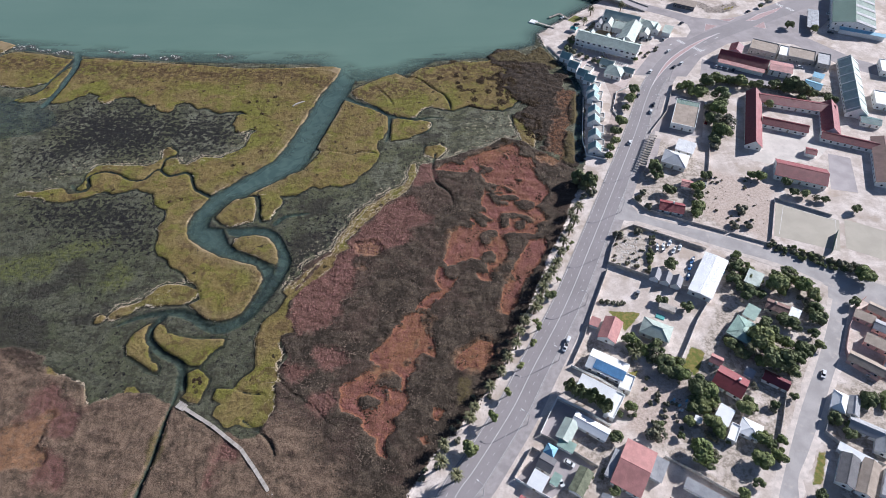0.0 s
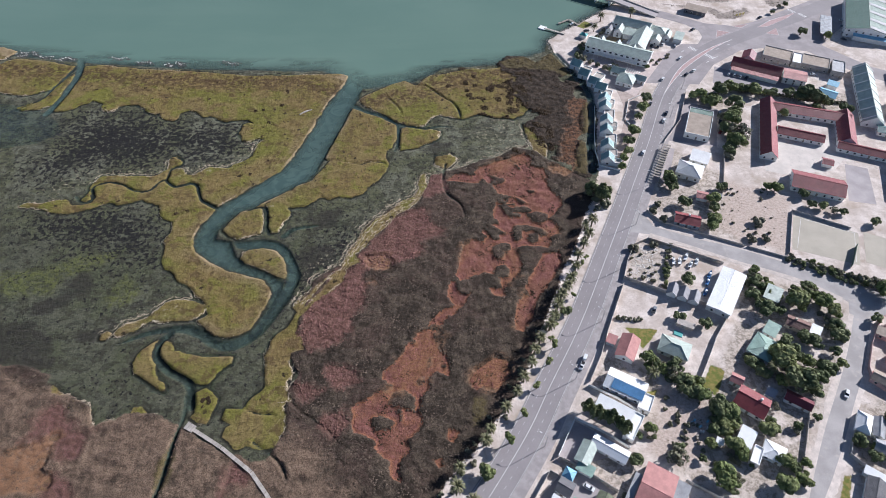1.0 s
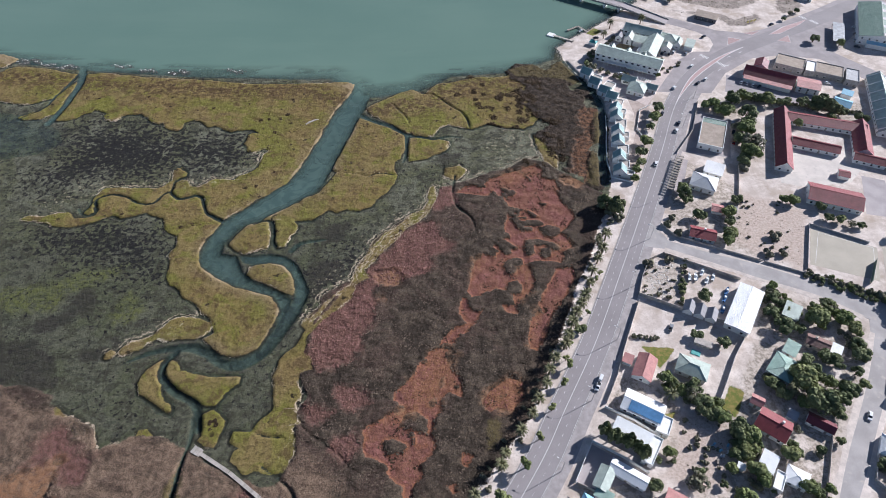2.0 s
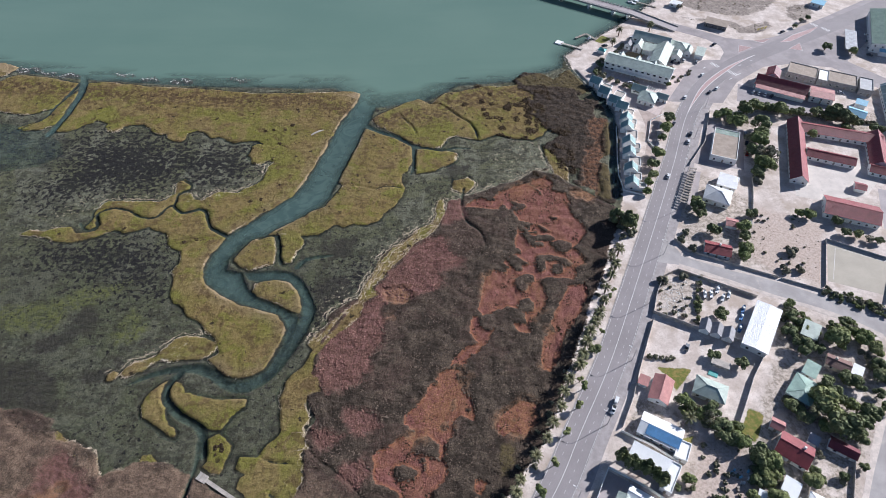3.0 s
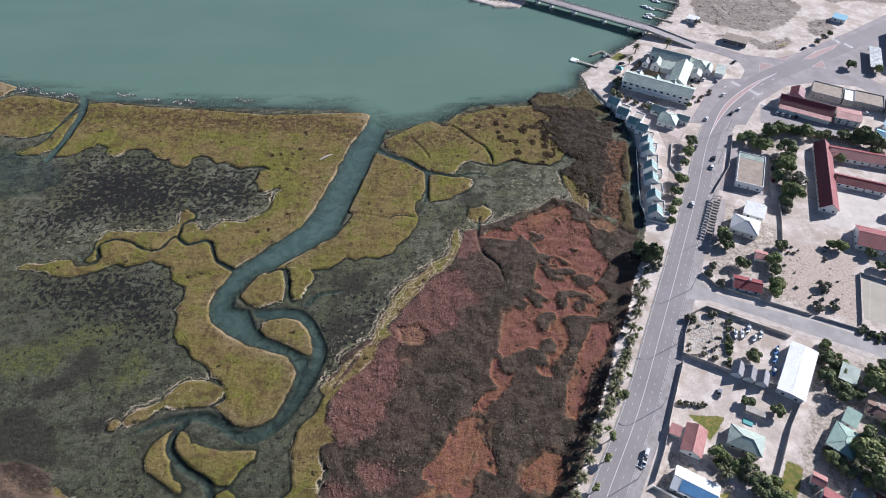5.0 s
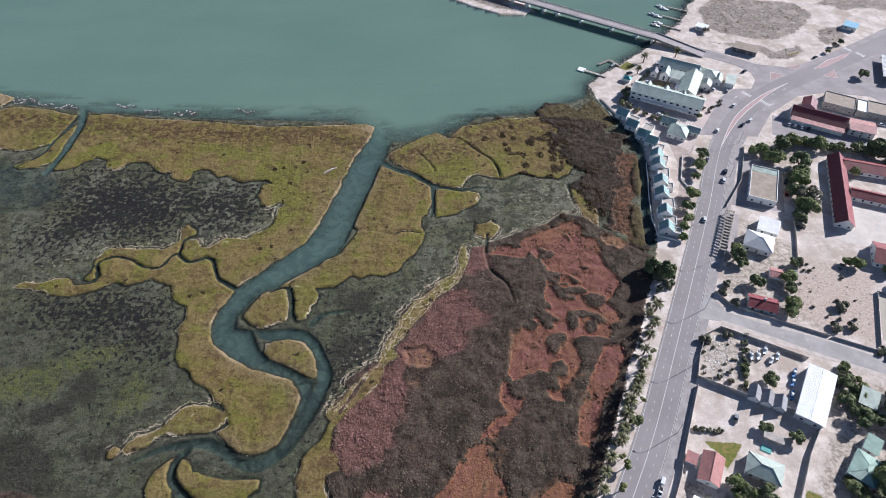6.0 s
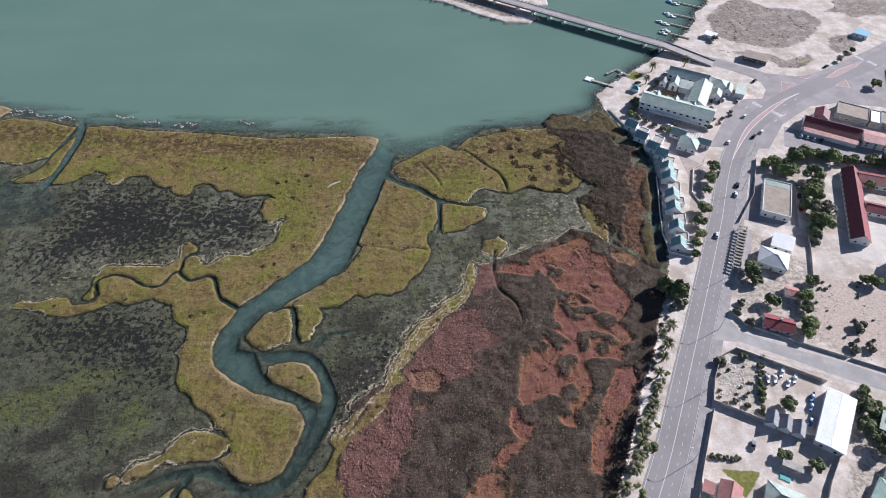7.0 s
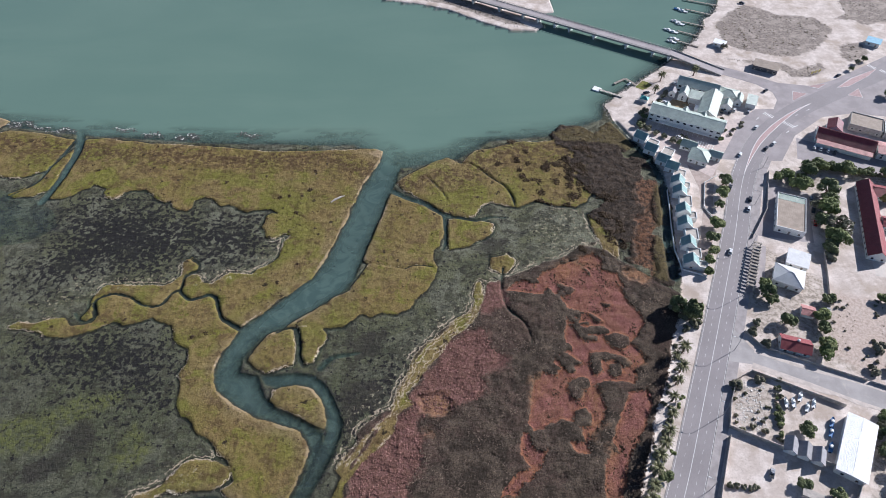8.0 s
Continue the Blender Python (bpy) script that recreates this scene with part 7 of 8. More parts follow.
house(150.0, 118.2, 4.2, 4.6, -38, "mono", 2.6, 0.3, roof=grey_roof, label="small blue-grey sheet roof", name="lean_to", category="shed", windows=False)
house(147.8, 171.9, 11.6, 28.4, -33, "gable", 3.7, 0.45, ridge="y", roof=white_roof, label="large hall with a brilliant white sheet roof", name="hall", category="hall")
for k in range(3):
    house(122.6 + 4.6 * k, 173.4 - 2.3 * k, 5.2, 7.0, -27, "gable", 2.4, 1.9, ridge="y", roof=canvas_grey, label="grey steep gabled shed, one of three in a row", name="shed", category="shed", windows=False)
house(154.4, 140.4, 10.6, 13.0, -42, "hip", 3.0, 1.3, ridge="y", roof=mint_roof, label="house with a broad pale mint roof")
house(161.6, 150.0, 6.0, 8.0, -40, "mono", 2.9, 0.5, roof=mint_roof, label="mint-roofed rear wing of the house", name="annex")
house(169.8, 170.4, 7.4, 9.4, -34, "mono", 2.8, 0.6, roof=sage_roof, label="small house under a pale sage roof among trees")
house(174.9, 153.1, 10.2, 6.6, -31, "gable", 2.8, 1.3, roof=brown_roof, wall=cream_wall, label="brown-roofed cream house among trees", chimney=(-1.5, 0.5))
house(181.6, 149.2, 4.6, 6.4, -36, "mono", 2.6, 0.4, roof=white_roof, label="white lean-to roof among trees", name="lean_to", category="shed", windows=False)
house(132.8, 98.4, 6.2, 9.0, -37, "mono", 2.8, 0.5, roof=white_roof, label="small white-roofed house among trees")
house(134.6, 91.2, 3.6, 8.0, -33, "flat", 2.6, roof=white_roof, label="narrow white flat-roofed outbuilding", name="outbuilding", windows=False)
house(141.8, 92.4, 8.6, 7.8, -32, "hip", 2.8, 1.0, roof=white_roof, label="white hipped-roof cottage among trees")
house(160.3, 114.6, 11.0, 5.6, -34, "gable", 2.7, 1.3, roof=maroon_roof, label="low maroon-roofed outbuilding with white bays", name="outbuilding")
house(122.0, 97.0, 3.2, 3.0, -30, "mono", 2.3, 0.2, roof=white_roof, label="tiny white-roofed garden shed", name="shed", category="shed", windows=False)
# east of the back street
house(182.8, 104.4, 6.0, 9.8, -32, "hip", 2.8, 2.0, ridge="y", roof=white_roof, label="cream tent-roofed house at the street corner")
house(188.0, 102.3, 4.6, 9.6, -28, "gable", 2.8, 1.2, ridge="y", roof=grey_roof, label="grey-roofed wing of the corner house", name="annex")
house(189.5, 92.0, 15.0, 6.4, -30, "gable", 2.8, 1.5, roof=grey_roof, label="long house with a weathered grey roof")
house(192.6, 86.0, 6.4, 9.8, -30, "gable", 2.8, 1.3, ridge="y", roof=grey_roof, label="grey gabled rear wing of the house", name="annex")
house(173.5, 75.5, 7.0, 14.0, -33, "gable", 2.9, 1.4, ridge="y", roof=dark_roof, label="house with a dark grey gabled roof")
house(180.0, 72.5, 6.6, 16.0, -35, "gable", 2.9, 1.2, ridge="y", roof=tan_roof, label="house with a faded tan-grey roof")
house(179.8, 81.4, 14.0, 3.8, -37, "mono", 2.7, 0.3, roof=white_roof, label="long white carport roof", name="carport", category="carport", windows=False)
house(188.5, 70.0, 7.0, 13.0, -33, "mono", 2.8, 0.5, roof=grey_roof, label="grey sheet-roofed outbuilding behind houses", name="outbuilding")
# pink estate
house(213.1, 147.1, 9.0, 5.0, -33, "mono", 2.9, 0.6, roof=tan_roof, wall=pink_wall, label="pink terraced house with a tan sheet roof")
house(223.4, 149.6, 14.0, 6.4, -38, "gable", 2.9, 1.1, roof=tan_roof, wall=pink_wall, label="pink terraced house with a tan gabled roof")
house(221.4, 139.5, 14.0, 6.8, -37, "gable", 2.9, 1.1, roof=grey_roof, wall=pink_wall, label="pink terraced house with a grey gabled roof")
house(213.0, 132.5, 12.0, 6.0, -37, "mono", 2.9, 0.6, roof=tan_roof, wall=pink_wall, label="pink terraced house with a faded roof")
house(202.6, 122.4, 15.0, 6.4, -38, "gable", 2.9, 1.2, roof=tan_roof, wall=pink_wall, label="long pink house with a tan roof")
house(217.0, 119.0, 15.0, 7.0, -37, "gable", 2.9, 1.2, roof=grey_roof, wall=pink_wall, label="pink house with a grey gabled roof")
house(228.0, 128.0, 14.0, 7.0, -37, "gable", 2.9, 1.2, roof=tan_roof, wall=pink_wall, label="pink terraced house with a tan gabled roof")
house(236.0, 142.0, 13.0, 7.0, -37, "gable", 2.9, 1.2, roof=grey_roof, wall=pink_wall, label="pink terraced house with a grey gabled roof")
# north of the side street
silver_roof = ribbed("silver_roof", (0.60, 0.60, 0.60), 0.5, amount=0.15, var=0.06)
house(154.2, 259.6, 14.4, 12.6, -26, "hip", 3.6, 2.6, roof=silver_roof, label="square white house with a pale grey hipped roof")
house(163.4, 271.0, 10.8, 10.4, -27, "mono", 3.0, 0.7, roof=silver_roof, label="pale grey flat-pitched rear wing", name="annex")
shop_block = house(172.0, 303.4, 14.6, 28.0, -22, "flat", 3.8, roof=tan_roof, wall=white_paint, label="two-storey commercial block with a rusty tan roof behind white parapets", name="shop", category="shop")
house(142.3, 220.4, 13.4, 8.6, -18, "gable", 2.8, 2.0, roof=red_roof, label="red-roofed cottage with a square chimney", chimney=(0.5, 0.6))
house(155.8, 239.2, 6.4, 6.4, -19, "gable", 2.4, 1.0, roof=pink_roof, label="small pink-roofed garage in a yard", name="garage", windows=False)
# school
house(213.8, 299.0, 10.0, 59.0, -19, "gable", 3.2, 3.6, ridge="y", roof=red_roof, label="long school wing with a dark red gabled roof", name="school_wing", category="school")
house(246.5, 314.6, 46.0, 11.0, -17, "gable", 3.2, 2.4, roof=red_roof, label="long school wing with a red gabled roof", name="school_wing", category="school")
house(231.0, 292.5, 27.0, 9.0, -21, "gable", 3.0, 2.2, roof=red_roof, label="school classroom wing with a red gabled roof", name="school_wing", category="school")
house(261.6, 298.5, 11.0, 32.0, -20, "gable", 3.0, 3.6, ridge="y", roof=red_roof, label="red-roofed school wing closing the courtyard", name="school_wing", category="school")
house(264.0, 276.6, 32.0, 8.6, -23, "gable", 3.0, 2.0, roof=red_roof, label="red-roofed school wing beside the yard", name="school_wing", category="school")
house(222.8, 247.2, 28.0, 15.5, -21, "gable", 3.6, 2.8, roof=red_roof, label="school hall with a red gabled roof", name="school_hall", category="school")
house(237.1, 267.0, 6.4, 6.4, -22, "gable", 2.6, 1.1, roof=red_roof, label="small red-roofed kiosk in the school yard", name="kiosk", category="kiosk", windows=False)
# shops in the north
house(229.4, 366.2, 33.0, 14.0, -27, "gable", 3.4, 3.8, roof=red_roof, label="long shop building with a deep red roof", name="shop", category="shop")
house(225.4, 358.2, 31.0, 4.0, -28, "mono", 3.0, 0.5, roof=pink_roof, label="faded pink veranda roof along the shops", name="veranda", category="veranda", windows=False)
house(251.2, 354.5, 15.0, 13.0, -23, "gable", 4.6, 0.9, roof=pink_roof, label="shop with a faded pink low gabled roof", name="shop", category="shop")
house(228.1, 378.6, 9.0, 11.0, -28, "gable", 4.8, 2.4, ridge="y", roof=maroon_roof, label="gabled maroon corner bay of the shops", name="shop", category="shop")
house(249.8, 382.4, 18.6, 14.4, -28, "flat", 4.0, roof=tan_roof, wall=concrete, label="flat-roofed shop with a tan roof behind a parapet", name="shop", category="shop")
house(261.4, 376.1, 6.2, 14.0, -26, "flat", 4.0, roof=white_roof, wall=concrete, label="narrow white flat-roofed shop", name="shop", category="shop")
house(272.7, 372.0, 17.6, 14.0, -25, "flat", 4.0, roof=tan_roof, wall=concrete, label="flat tan-roofed shop in a row", name="shop", category="shop")
house(285.0, 364.6, 8.4, 15.4, -25, "flat", 4.4, roof=grey_roof, wall=concrete, label="grey flat-roofed shop at the row's end", name="shop", category="shop")
house(265.9, 335.1, 11.0, 9.6, -34, "gable", 3.2, 1.6, roof=sky_sheet, label="pale blue folded sheet-roofed workshop", name="workshop", category="workshop")
house(274.0, 346.0, 7.0, 6.0, -34, "mono", 3.0, 0.6, roof=sky_sheet, label="pale blue lean-to of the workshop", name="lean_to", category="shed", windows=False)
house(290.8, 333.0, 13.0, 66.0, -19, "gable", 3.6, 4.4, ridge="y", roof=sage_roof, label="long row of units with green and white roof slopes", name="row_units", category="terrace")
for k in range(7):
    part("party_wall", Geo().loft([[(o, -6.6, 3.3), (o, 6.6, 3.3), (o, 6.6, 3.75), (o, 0, 8.3), (o, -6.6, 3.75)] for o in (-30.9 + k * 10.2, -30.3 + k * 10.2)]), white_paint, bpy.data.objects["row_units"])
house(335.6, 432.6, 30.0, 56.5, -24, "gable", 6.5, 3.0, ridge="y", roof=green_roof, label="great storage hall with a striped dark green roof", name="storage_hall", category="hall")
for k in range(5):
    part("roof_strip", roof_panel([(-28 + k * 13, -14.9, 6.72), (-24 + k * 13, -14.9, 6.72), (-24 + k * 13, -0.3, 9.62), (-28 + k * 13, -0.3, 9.62)], 0.05), grey_roof, bpy.data.objects["storage_hall"], "pale grey roofing strip")
house(329.8, 402.8, 31.0, 4.0, -24, "mono", 3.4, 0.6, roof=sky_sheet, label="pale blue canopy along the storage hall", name="canopy", category="canopy", windows=False)
sol = thing("solar_carport", "parking canopy covered in dark blue solar panels", "carport", pose(301.6, 423.1, 0, 0, 0, -23))
part("frame", Geo().box(-4, 4, -15, 15, 3.3, 3.5), galvanised, sol)
for i in range(3):
    for j in range(10):
        part("solar_panel", Geo().box(-3.8 + 2.6 * i, -1.4 + 2.6 * i, -14.8 + 3 * j, -12.0 + 3 * j, 3.5, 3.56), galvanised if (i + j) % 2 else grey_roof, sol)
for sx in (-3.5, 3.5):
    for j in range(4):
        part("post", Geo().tube([(sx, -14 + 9.3 * j, -0.2), (sx, -14 + 9.3 * j, 3.3)], [0.12, 0.12]), galvanised, sol)
# the depot's dark wall colour stands in for its shaded, open south front
house(211.0, 449.0, 17.0, 9.0, -29, "mono", 3.4, 0.8, roof=tan_roof, wall=dark_roof, label="long low depot with a tan sheet roof beside the bridge road", name="depot", category="depot")
house(188.4, 481.0, 9.0, 6.0, -32, "mono", 2.8, 0.5, roof=white_roof, label="small white-roofed hut on the sandy bank", name="hut", category="hut")
house(302.1, 481.6, 10.0, 8.0, -36, "mono", 3.0, 0.6, roof=sky_sheet, label="pale blue-roofed hut beside the road", name="hut", category="hut")
house(212.0, 566.0, 26.0, 9.0, -28, "mono", 4.0, 0.6, roof=blue_roof, label="long blue-roofed boat shed on the bank", name="shed", category="shed")
house(326.0, 356.0, 10.0, 16.0, -20, "flat", 4.0, roof=white_roof, label="white flat-roofed building behind the units", name="shop", category="shop")

# hotel on the water
house(137.9, 386.6, 46.0, 14.0, -28, "gable", 6.0, 2.6, roof=sage_roof, label="two-storey white hotel block with a sage-green roof", name="hotel_wing", category="hotel", verge=True, wide=1.7)
house(155.0, 422.0, 27.0, 11.5, -27, "gable", 6.0, 3.0, roof=sage_roof, label="hotel north wing with a sage-green roof", name="hotel_wing", category="hotel", verge=True, wide=1.5)
house(157.0, 401.5, 12.0, 28.0, -26, "gable", 5.2, 2.9, ridge="y", roof=sage_roof, label="hotel link wing with a steep teal and sage gable", name="hotel_wing", category="hotel", verge=True)
house(173.0, 414.6, 13.5, 11.0, -26, "hip", 4.4, 2.2, roof=sage_roof, label="hotel entrance wing with a hipped pale green roof", name="hotel_wing", category="hotel")
house(168.6, 403.0, 7.0, 7.5, -26, "gable", 3.8, 2.2, ridge="y", roof=sage_roof, label="gabled hotel entrance bay with teal slope", name="hotel_bay", category="hotel", verge=True)
house(178.6, 409.0, 5.4, 9.0, -26, "gable", 3.6, 2.2, ridge="y", roof=sage_roof, label="narrow teal-roofed bay of the hotel", name="hotel_bay", category="hotel", verge=True)
house(186.6, 407.4, 6.6, 11.0, -26, "mono", 3.4, 0.7, roof=sage_roof, label="pale sage flat-pitched store beside the hotel", name="store", category="store", windows=False)
house(144.0, 415.2, 6.4, 9.0, -27, "gable", 4.6, 2.8, ridge="y", roof=sage_roof, label="gabled courtyard bay with a dark teal slope", name="hotel_bay", category="hotel", over=0.3, verge=True)
house(151.0, 411.6, 9.0, 8.0, -27, "mono", 4.0, 1.6, roof=sage_roof, label="pale sage veranda roof over the hotel courtyard", name="veranda", category="veranda", windows=False)
house(137.6, 418.6, 5.0, 6.0, -27, "gable", 3.4, 1.9, ridge="y", roof=canvas_grey, label="small grey gabled bay of the hotel", name="hotel_bay", category="hotel", over=0.3)
house(149.4, 399.6, 5.0, 5.4, -30, "hip", 3.0, 1.6, roof=white_roof, label="small white tented pavilion in the hotel courtyard", name="pavilion", category="pavilion", windows=False)
solid("courtyard_lawn", Geo().loft([[(*p, -0.2) for p in ((130, 407), (137, 413.5), (148, 410), (143, 402.5))], [(*p, 0.03) for p in ((130, 407), (137, 413.5), (148, 410), (143, 402.5))]]), dry_lawn, "dry tan lawn in the hotel courtyard", "lawn", kind="structure")
for k in range(5):
    solid("white_column", Geo().box(-0.2, 0.2, -0.2, 0.2, -0.1, 3.9), white_paint, "square white veranda column at the courtyard", "column", pose(146.2 + 2.0 * k, 408.8 - 1.0 * k, 0, 0, 0, -27), "columns of the courtyard veranda")
house(136.9, 352.9, 12.0, 13.0, -28, "hip", 3.4, 2.6, roof=sage_roof, label="hipped sage-green restaurant roof with white walls", name="restaurant", category="restaurant")
house(133.5, 363.0, 9.6, 8.0, -32, "gable", 3.2, 2.2, roof=sage_roof, label="gabled wing of the waterside restaurant", name="annex")
house(146.5, 353.5, 8.0, 7.0, -28, "gable", 3.2, 1.8, roof=sage_roof, label="gabled bay of the waterside restaurant", name="annex")
house(117.5, 412.0, 5.4, 4.4, -30, "hip", 2.5, 1.0, roof=teal_sheet, label="small teal-roofed beach kiosk", name="kiosk", category="kiosk", windows=False)
for x, y, a in ((106.0, 371.0, -38), (109.6, 359.4, -36), (114.4, 349.4, -34), (118.0, 343.0, -30), (117.6, 329.4, -20), (116.6, 321.2, -14), (114.6, 306.4, -10), (112.8, 296.4, -10), (110.8, 282.0, -10), (108.8, 269.8, -12)):
    seaward = y > 340
    house(x, y, 7.8, 6.4, a, "gable", 3.4, 3.0 if seaward else 3.2, ridge="x" if seaward else "y", roof=aqua_roof, label="white waterside cottage with a steep teal gable", name="cottage", category="cottage", over=0.25, verge=True)
for x, y, a, w in ((118.6, 356.0, -34, 8.0), (111.6, 365.0, -37, 6.4), (120.4, 336.4, -24, 7.6), (118.0, 314.2, -12, 8.2), (114.4, 289.0, -10, 8.2), (112.2, 275.8, -10, 6.4), (120.5, 327.0, -18, 5.0), (117.5, 303.0, -10, 5.0), (113.4, 268.0, -12, 4.6)):
    house(x, y, 6.6, w, a, "flat", 2.6, roof=pale_timber, label="flat terrace deck with white parapets between two cottages", name="cottage_terrace", category="cottage", windows=False)

# more roofs at the south edge
house(118.0, 66.0, 20.0, 4.4, -33, "mono", 2.6, 0.4, roof=grey_roof, label="long pale grey shed roof along a lane", name="shed", category="shed", windows=False)
house(47.0, 62.0, 6.0, 8.0, -33, "gable", 2.8, 1.2, roof=red_roof, label="small house with a pink-red roof behind a wall")
house(78.0, 62.0, 7.0, 9.0, -33, "gable", 2.8, 1.3, ridge="y", roof=grey_roof, label="small grey-roofed house beside a garden")
house(104.0, 60.0, 9.0, 8.0, -33, "hip", 2.8, 1.4, roof=brown_roof, label="brown hip-roofed house at the lane")
pool = solid("pool_cover", Geo().chamfered(-2.0, 2.0, -1.3, 1.3, -0.1, 0.35, 0.1), teal_sheet, "small teal covered garden pool in sand", "pool", pose(119.5, 149.5, 0, 0, 0, -27))
house(123.5, 153.5, 8.0, 3.2, -27, "mono", 2.3, 0.25, roof=pale_timber, wall=precast, label="pale timber garden shelter in a sandy yard", name="shelter", category="shed", windows=False)
junk = random.Random(3)
for k in range(16):
    solid("stacked_crate", Geo().chamfered(-0.6, 0.6, -0.4, 0.4, -0.05, junk.uniform(0.4, 1.1), 0.05), (white_paint, timber, sky_sheet, galvanised)[k % 4], "weathered crate stacked in a cluttered yard", "crate", pose(117 + junk.uniform(-3.5, 3.5), 103 + junk.uniform(-4, 4), 0, 0, 0, junk.uniform(0, 90)), "crates in the yard")
for x, y in ((151, 178), (153, 174.5), (155, 180), (157, 176)):
    solid("tarpaulin_heap", Geo().loft([[(1.5 * math.cos(q), 1.1 * math.sin(q), -0.05) for q in np.linspace(0, 5.5, 8)], [(1.2 * math.cos(q + 0.2), 0.9 * math.sin(q), 0.8) for q in np.linspace(0, 5.5, 8)], [(0.5 * math.cos(q), 0.4 * math.sin(q), 1.2) for q in np.linspace(0, 5.5, 8)]]), sky_sheet, "grey-blue tarpaulin over a heap of gear", "tarpaulin", pose(x, y, 0, 0, 0, x * 37))

# hotel gablets
for k in range(3):
    house(128.0 + 10.4 * k, 398.6 - 5.6 * k, 4.0, 4.6, -28, "gable", 5.8, 2.0, ridge="y", roof=sage_roof, label="small white gablet on the hotel roof edge", name="gablet", category="hotel", over=0.2, windows=False, verge=True)
ver = thing("hotel_balcony", "white timber balcony along the hotel's lower front", "balcony", pose(133.9, 379.0, 0, 0, 0, -28))
part("balcony_deck", Geo().box(-15, 16, -1.2, 1.1, 2.7, 2.85), white_paint, ver)
for k in range(11):
    part("balcony_post", Geo().box(-15 + 3.1 * k, -14.85 + 3.1 * k, -1.2, -1.05, -0.2, 3.8), white_paint, ver)
part("balustrade", Geo().box(-15, 16, -1.2, -1.12, 3.65, 3.8), white_paint, ver)
per = thing("pergola", "white timber pergola frames between hotel and restaurant", "pergola", pose(142.5, 361.5, 0, 0, 0, -30))
for k in range(7):
    part("slat", Geo().box(-4.5 + 1.5 * k, -4.3 + 1.5 * k, -3.2, 3.2, 2.6, 2.75), white_paint, per)
for sx in (-4.4, 4.5):
    for sy in (-3, 3):
        part("post", Geo().box(sx - 0.1, sx + 0.1, sy - 0.1, sy + 0.1, -0.2, 2.6), white_paint, per)
# a long block beyond the school
house(276.0, 257.0, 13.0, 44.0, -21, "gable", 3.4, 2.2, ridge="y", roof=brown_roof, label="long brown-roofed school block beyond the playground", name="school_wing", category="school")
house(286.0, 296.0, 12.0, 8.0, -20, "gable", 3.0, 1.4, roof=teal_roof, label="teal-roofed store behind the school", name="store", category="store")
house(305.0, 318.0, 12.0, 16.0, -20, "flat", 4.0, roof=white_roof, label="white flat-roofed store behind the units", name="store", category="store")
part("green_sheeting", Geo().box(-6.9, 6.9, 8.8, 13.6, 3.804, 3.86), green_roof, shop_block, "dark green roofing strip")
# notice boards on the sandy verge of the crossroads
for k in range(3):
    board = thing("notice_board", "leaning pale yellow notice board on two posts", "sign", pose(241.0 + 3.0 * k, 442.0 + 1.2 * k, 0, 0, 0, 25), "notice boards on the verge")
    part("panel", Geo().chamfered(-1.1, 1.1, -0.05, 0.05, 0.7, 2.5, 0.04), sign_yellow, board)
    for sx in (-0.8, 0.8):
        part("post", Geo().tube([(sx, 0.08, -0.3), (sx, 0.08, 2.4)], [0.06, 0.06]), timber, board)


# ---- trees ----
def crown_mesh(name, material, seed, lobes=17, leaves=150, flat=0.95, leaf=0.12):
    """A crown of radius 1: leaf sprays over uneven lobes, with gaps."""
    rng = np.random.RandomState(seed)
    v, f = [], []
    for k in range(lobes):
        a, rad = rng.uniform(0, 6.28), math.sqrt(rng.uniform(0, 1)) * 0.66
        c = np.array([rad * math.cos(a), rad * math.sin(a), flat * (rng.uniform(-0.25, 0.45) * (1.1 - rad))])
        size = rng.uniform(0.26, 0.46)
        for _ in range(leaves):
            d = rng.randn(3)
            d /= np.linalg.norm(d)
            if d[2] < -0.55:
                d[2] = -d[2]
            p = c + d * size * rng.uniform(0.72, 1.08) * np.array([1, 1, 0.85])
            t = np.cross(d, rng.randn(3))
            t /= np.linalg.norm(t)
            n = d + 0.35 * rng.randn(3)
            u = np.cross(n, t)
            u /= np.linalg.norm(u) + 1e-6
            s = leaf * rng.uniform(0.6, 1.25)
            i = len(v)
            v += [p - t * s, p - u * s * 0.55, p + t * s, p + u * s * 0.55 + d * s * 0.3]
            f.append((i, i + 1, i + 2, i + 3))
    return mesh_arrays(name, np.array(v), np.array(f), material, smooth=False)


def trunk_geo(height, spread, seed, thick=0.09):
    """A tapered trunk that parts into limbs, for a crown of radius 1."""
    rng = random.Random(seed)
    g = Geo().tube([(0, 0, -0.15), (0.02, 0.01, height * 0.4), (0.05, -0.02, height * 0.8)], [thick * 1.3, thick, thick * 0.75], 6)
    for k in range(5):
        a = k * 1.26 + rng.uniform(-0.3, 0.3)
        g.tube([(0.05, -0.02, height * 0.7), (0.3 * spread * math.cos(a), 0.3 * spread * math.sin(a), height * 1.0), (0.62 * spread * math.cos(a), 0.62 * spread * math.sin(a), height * 1.25)], [thick * 0.6, thick * 0.4, thick * 0.12], 5)
    return g


def tree_kind(name, label, material, seed, height=0.62, **more):
    """A tree of crown radius 1, kept far below the ground as the one to copy."""
    t = thing(name, label, "tree")
    part("trunk", trunk_geo(height, 1.0, seed), bark, t)
    part("crown", crown_mesh("crown", material, seed, **more), None, t, m=pose(0, 0, height * 1.25))
    return t


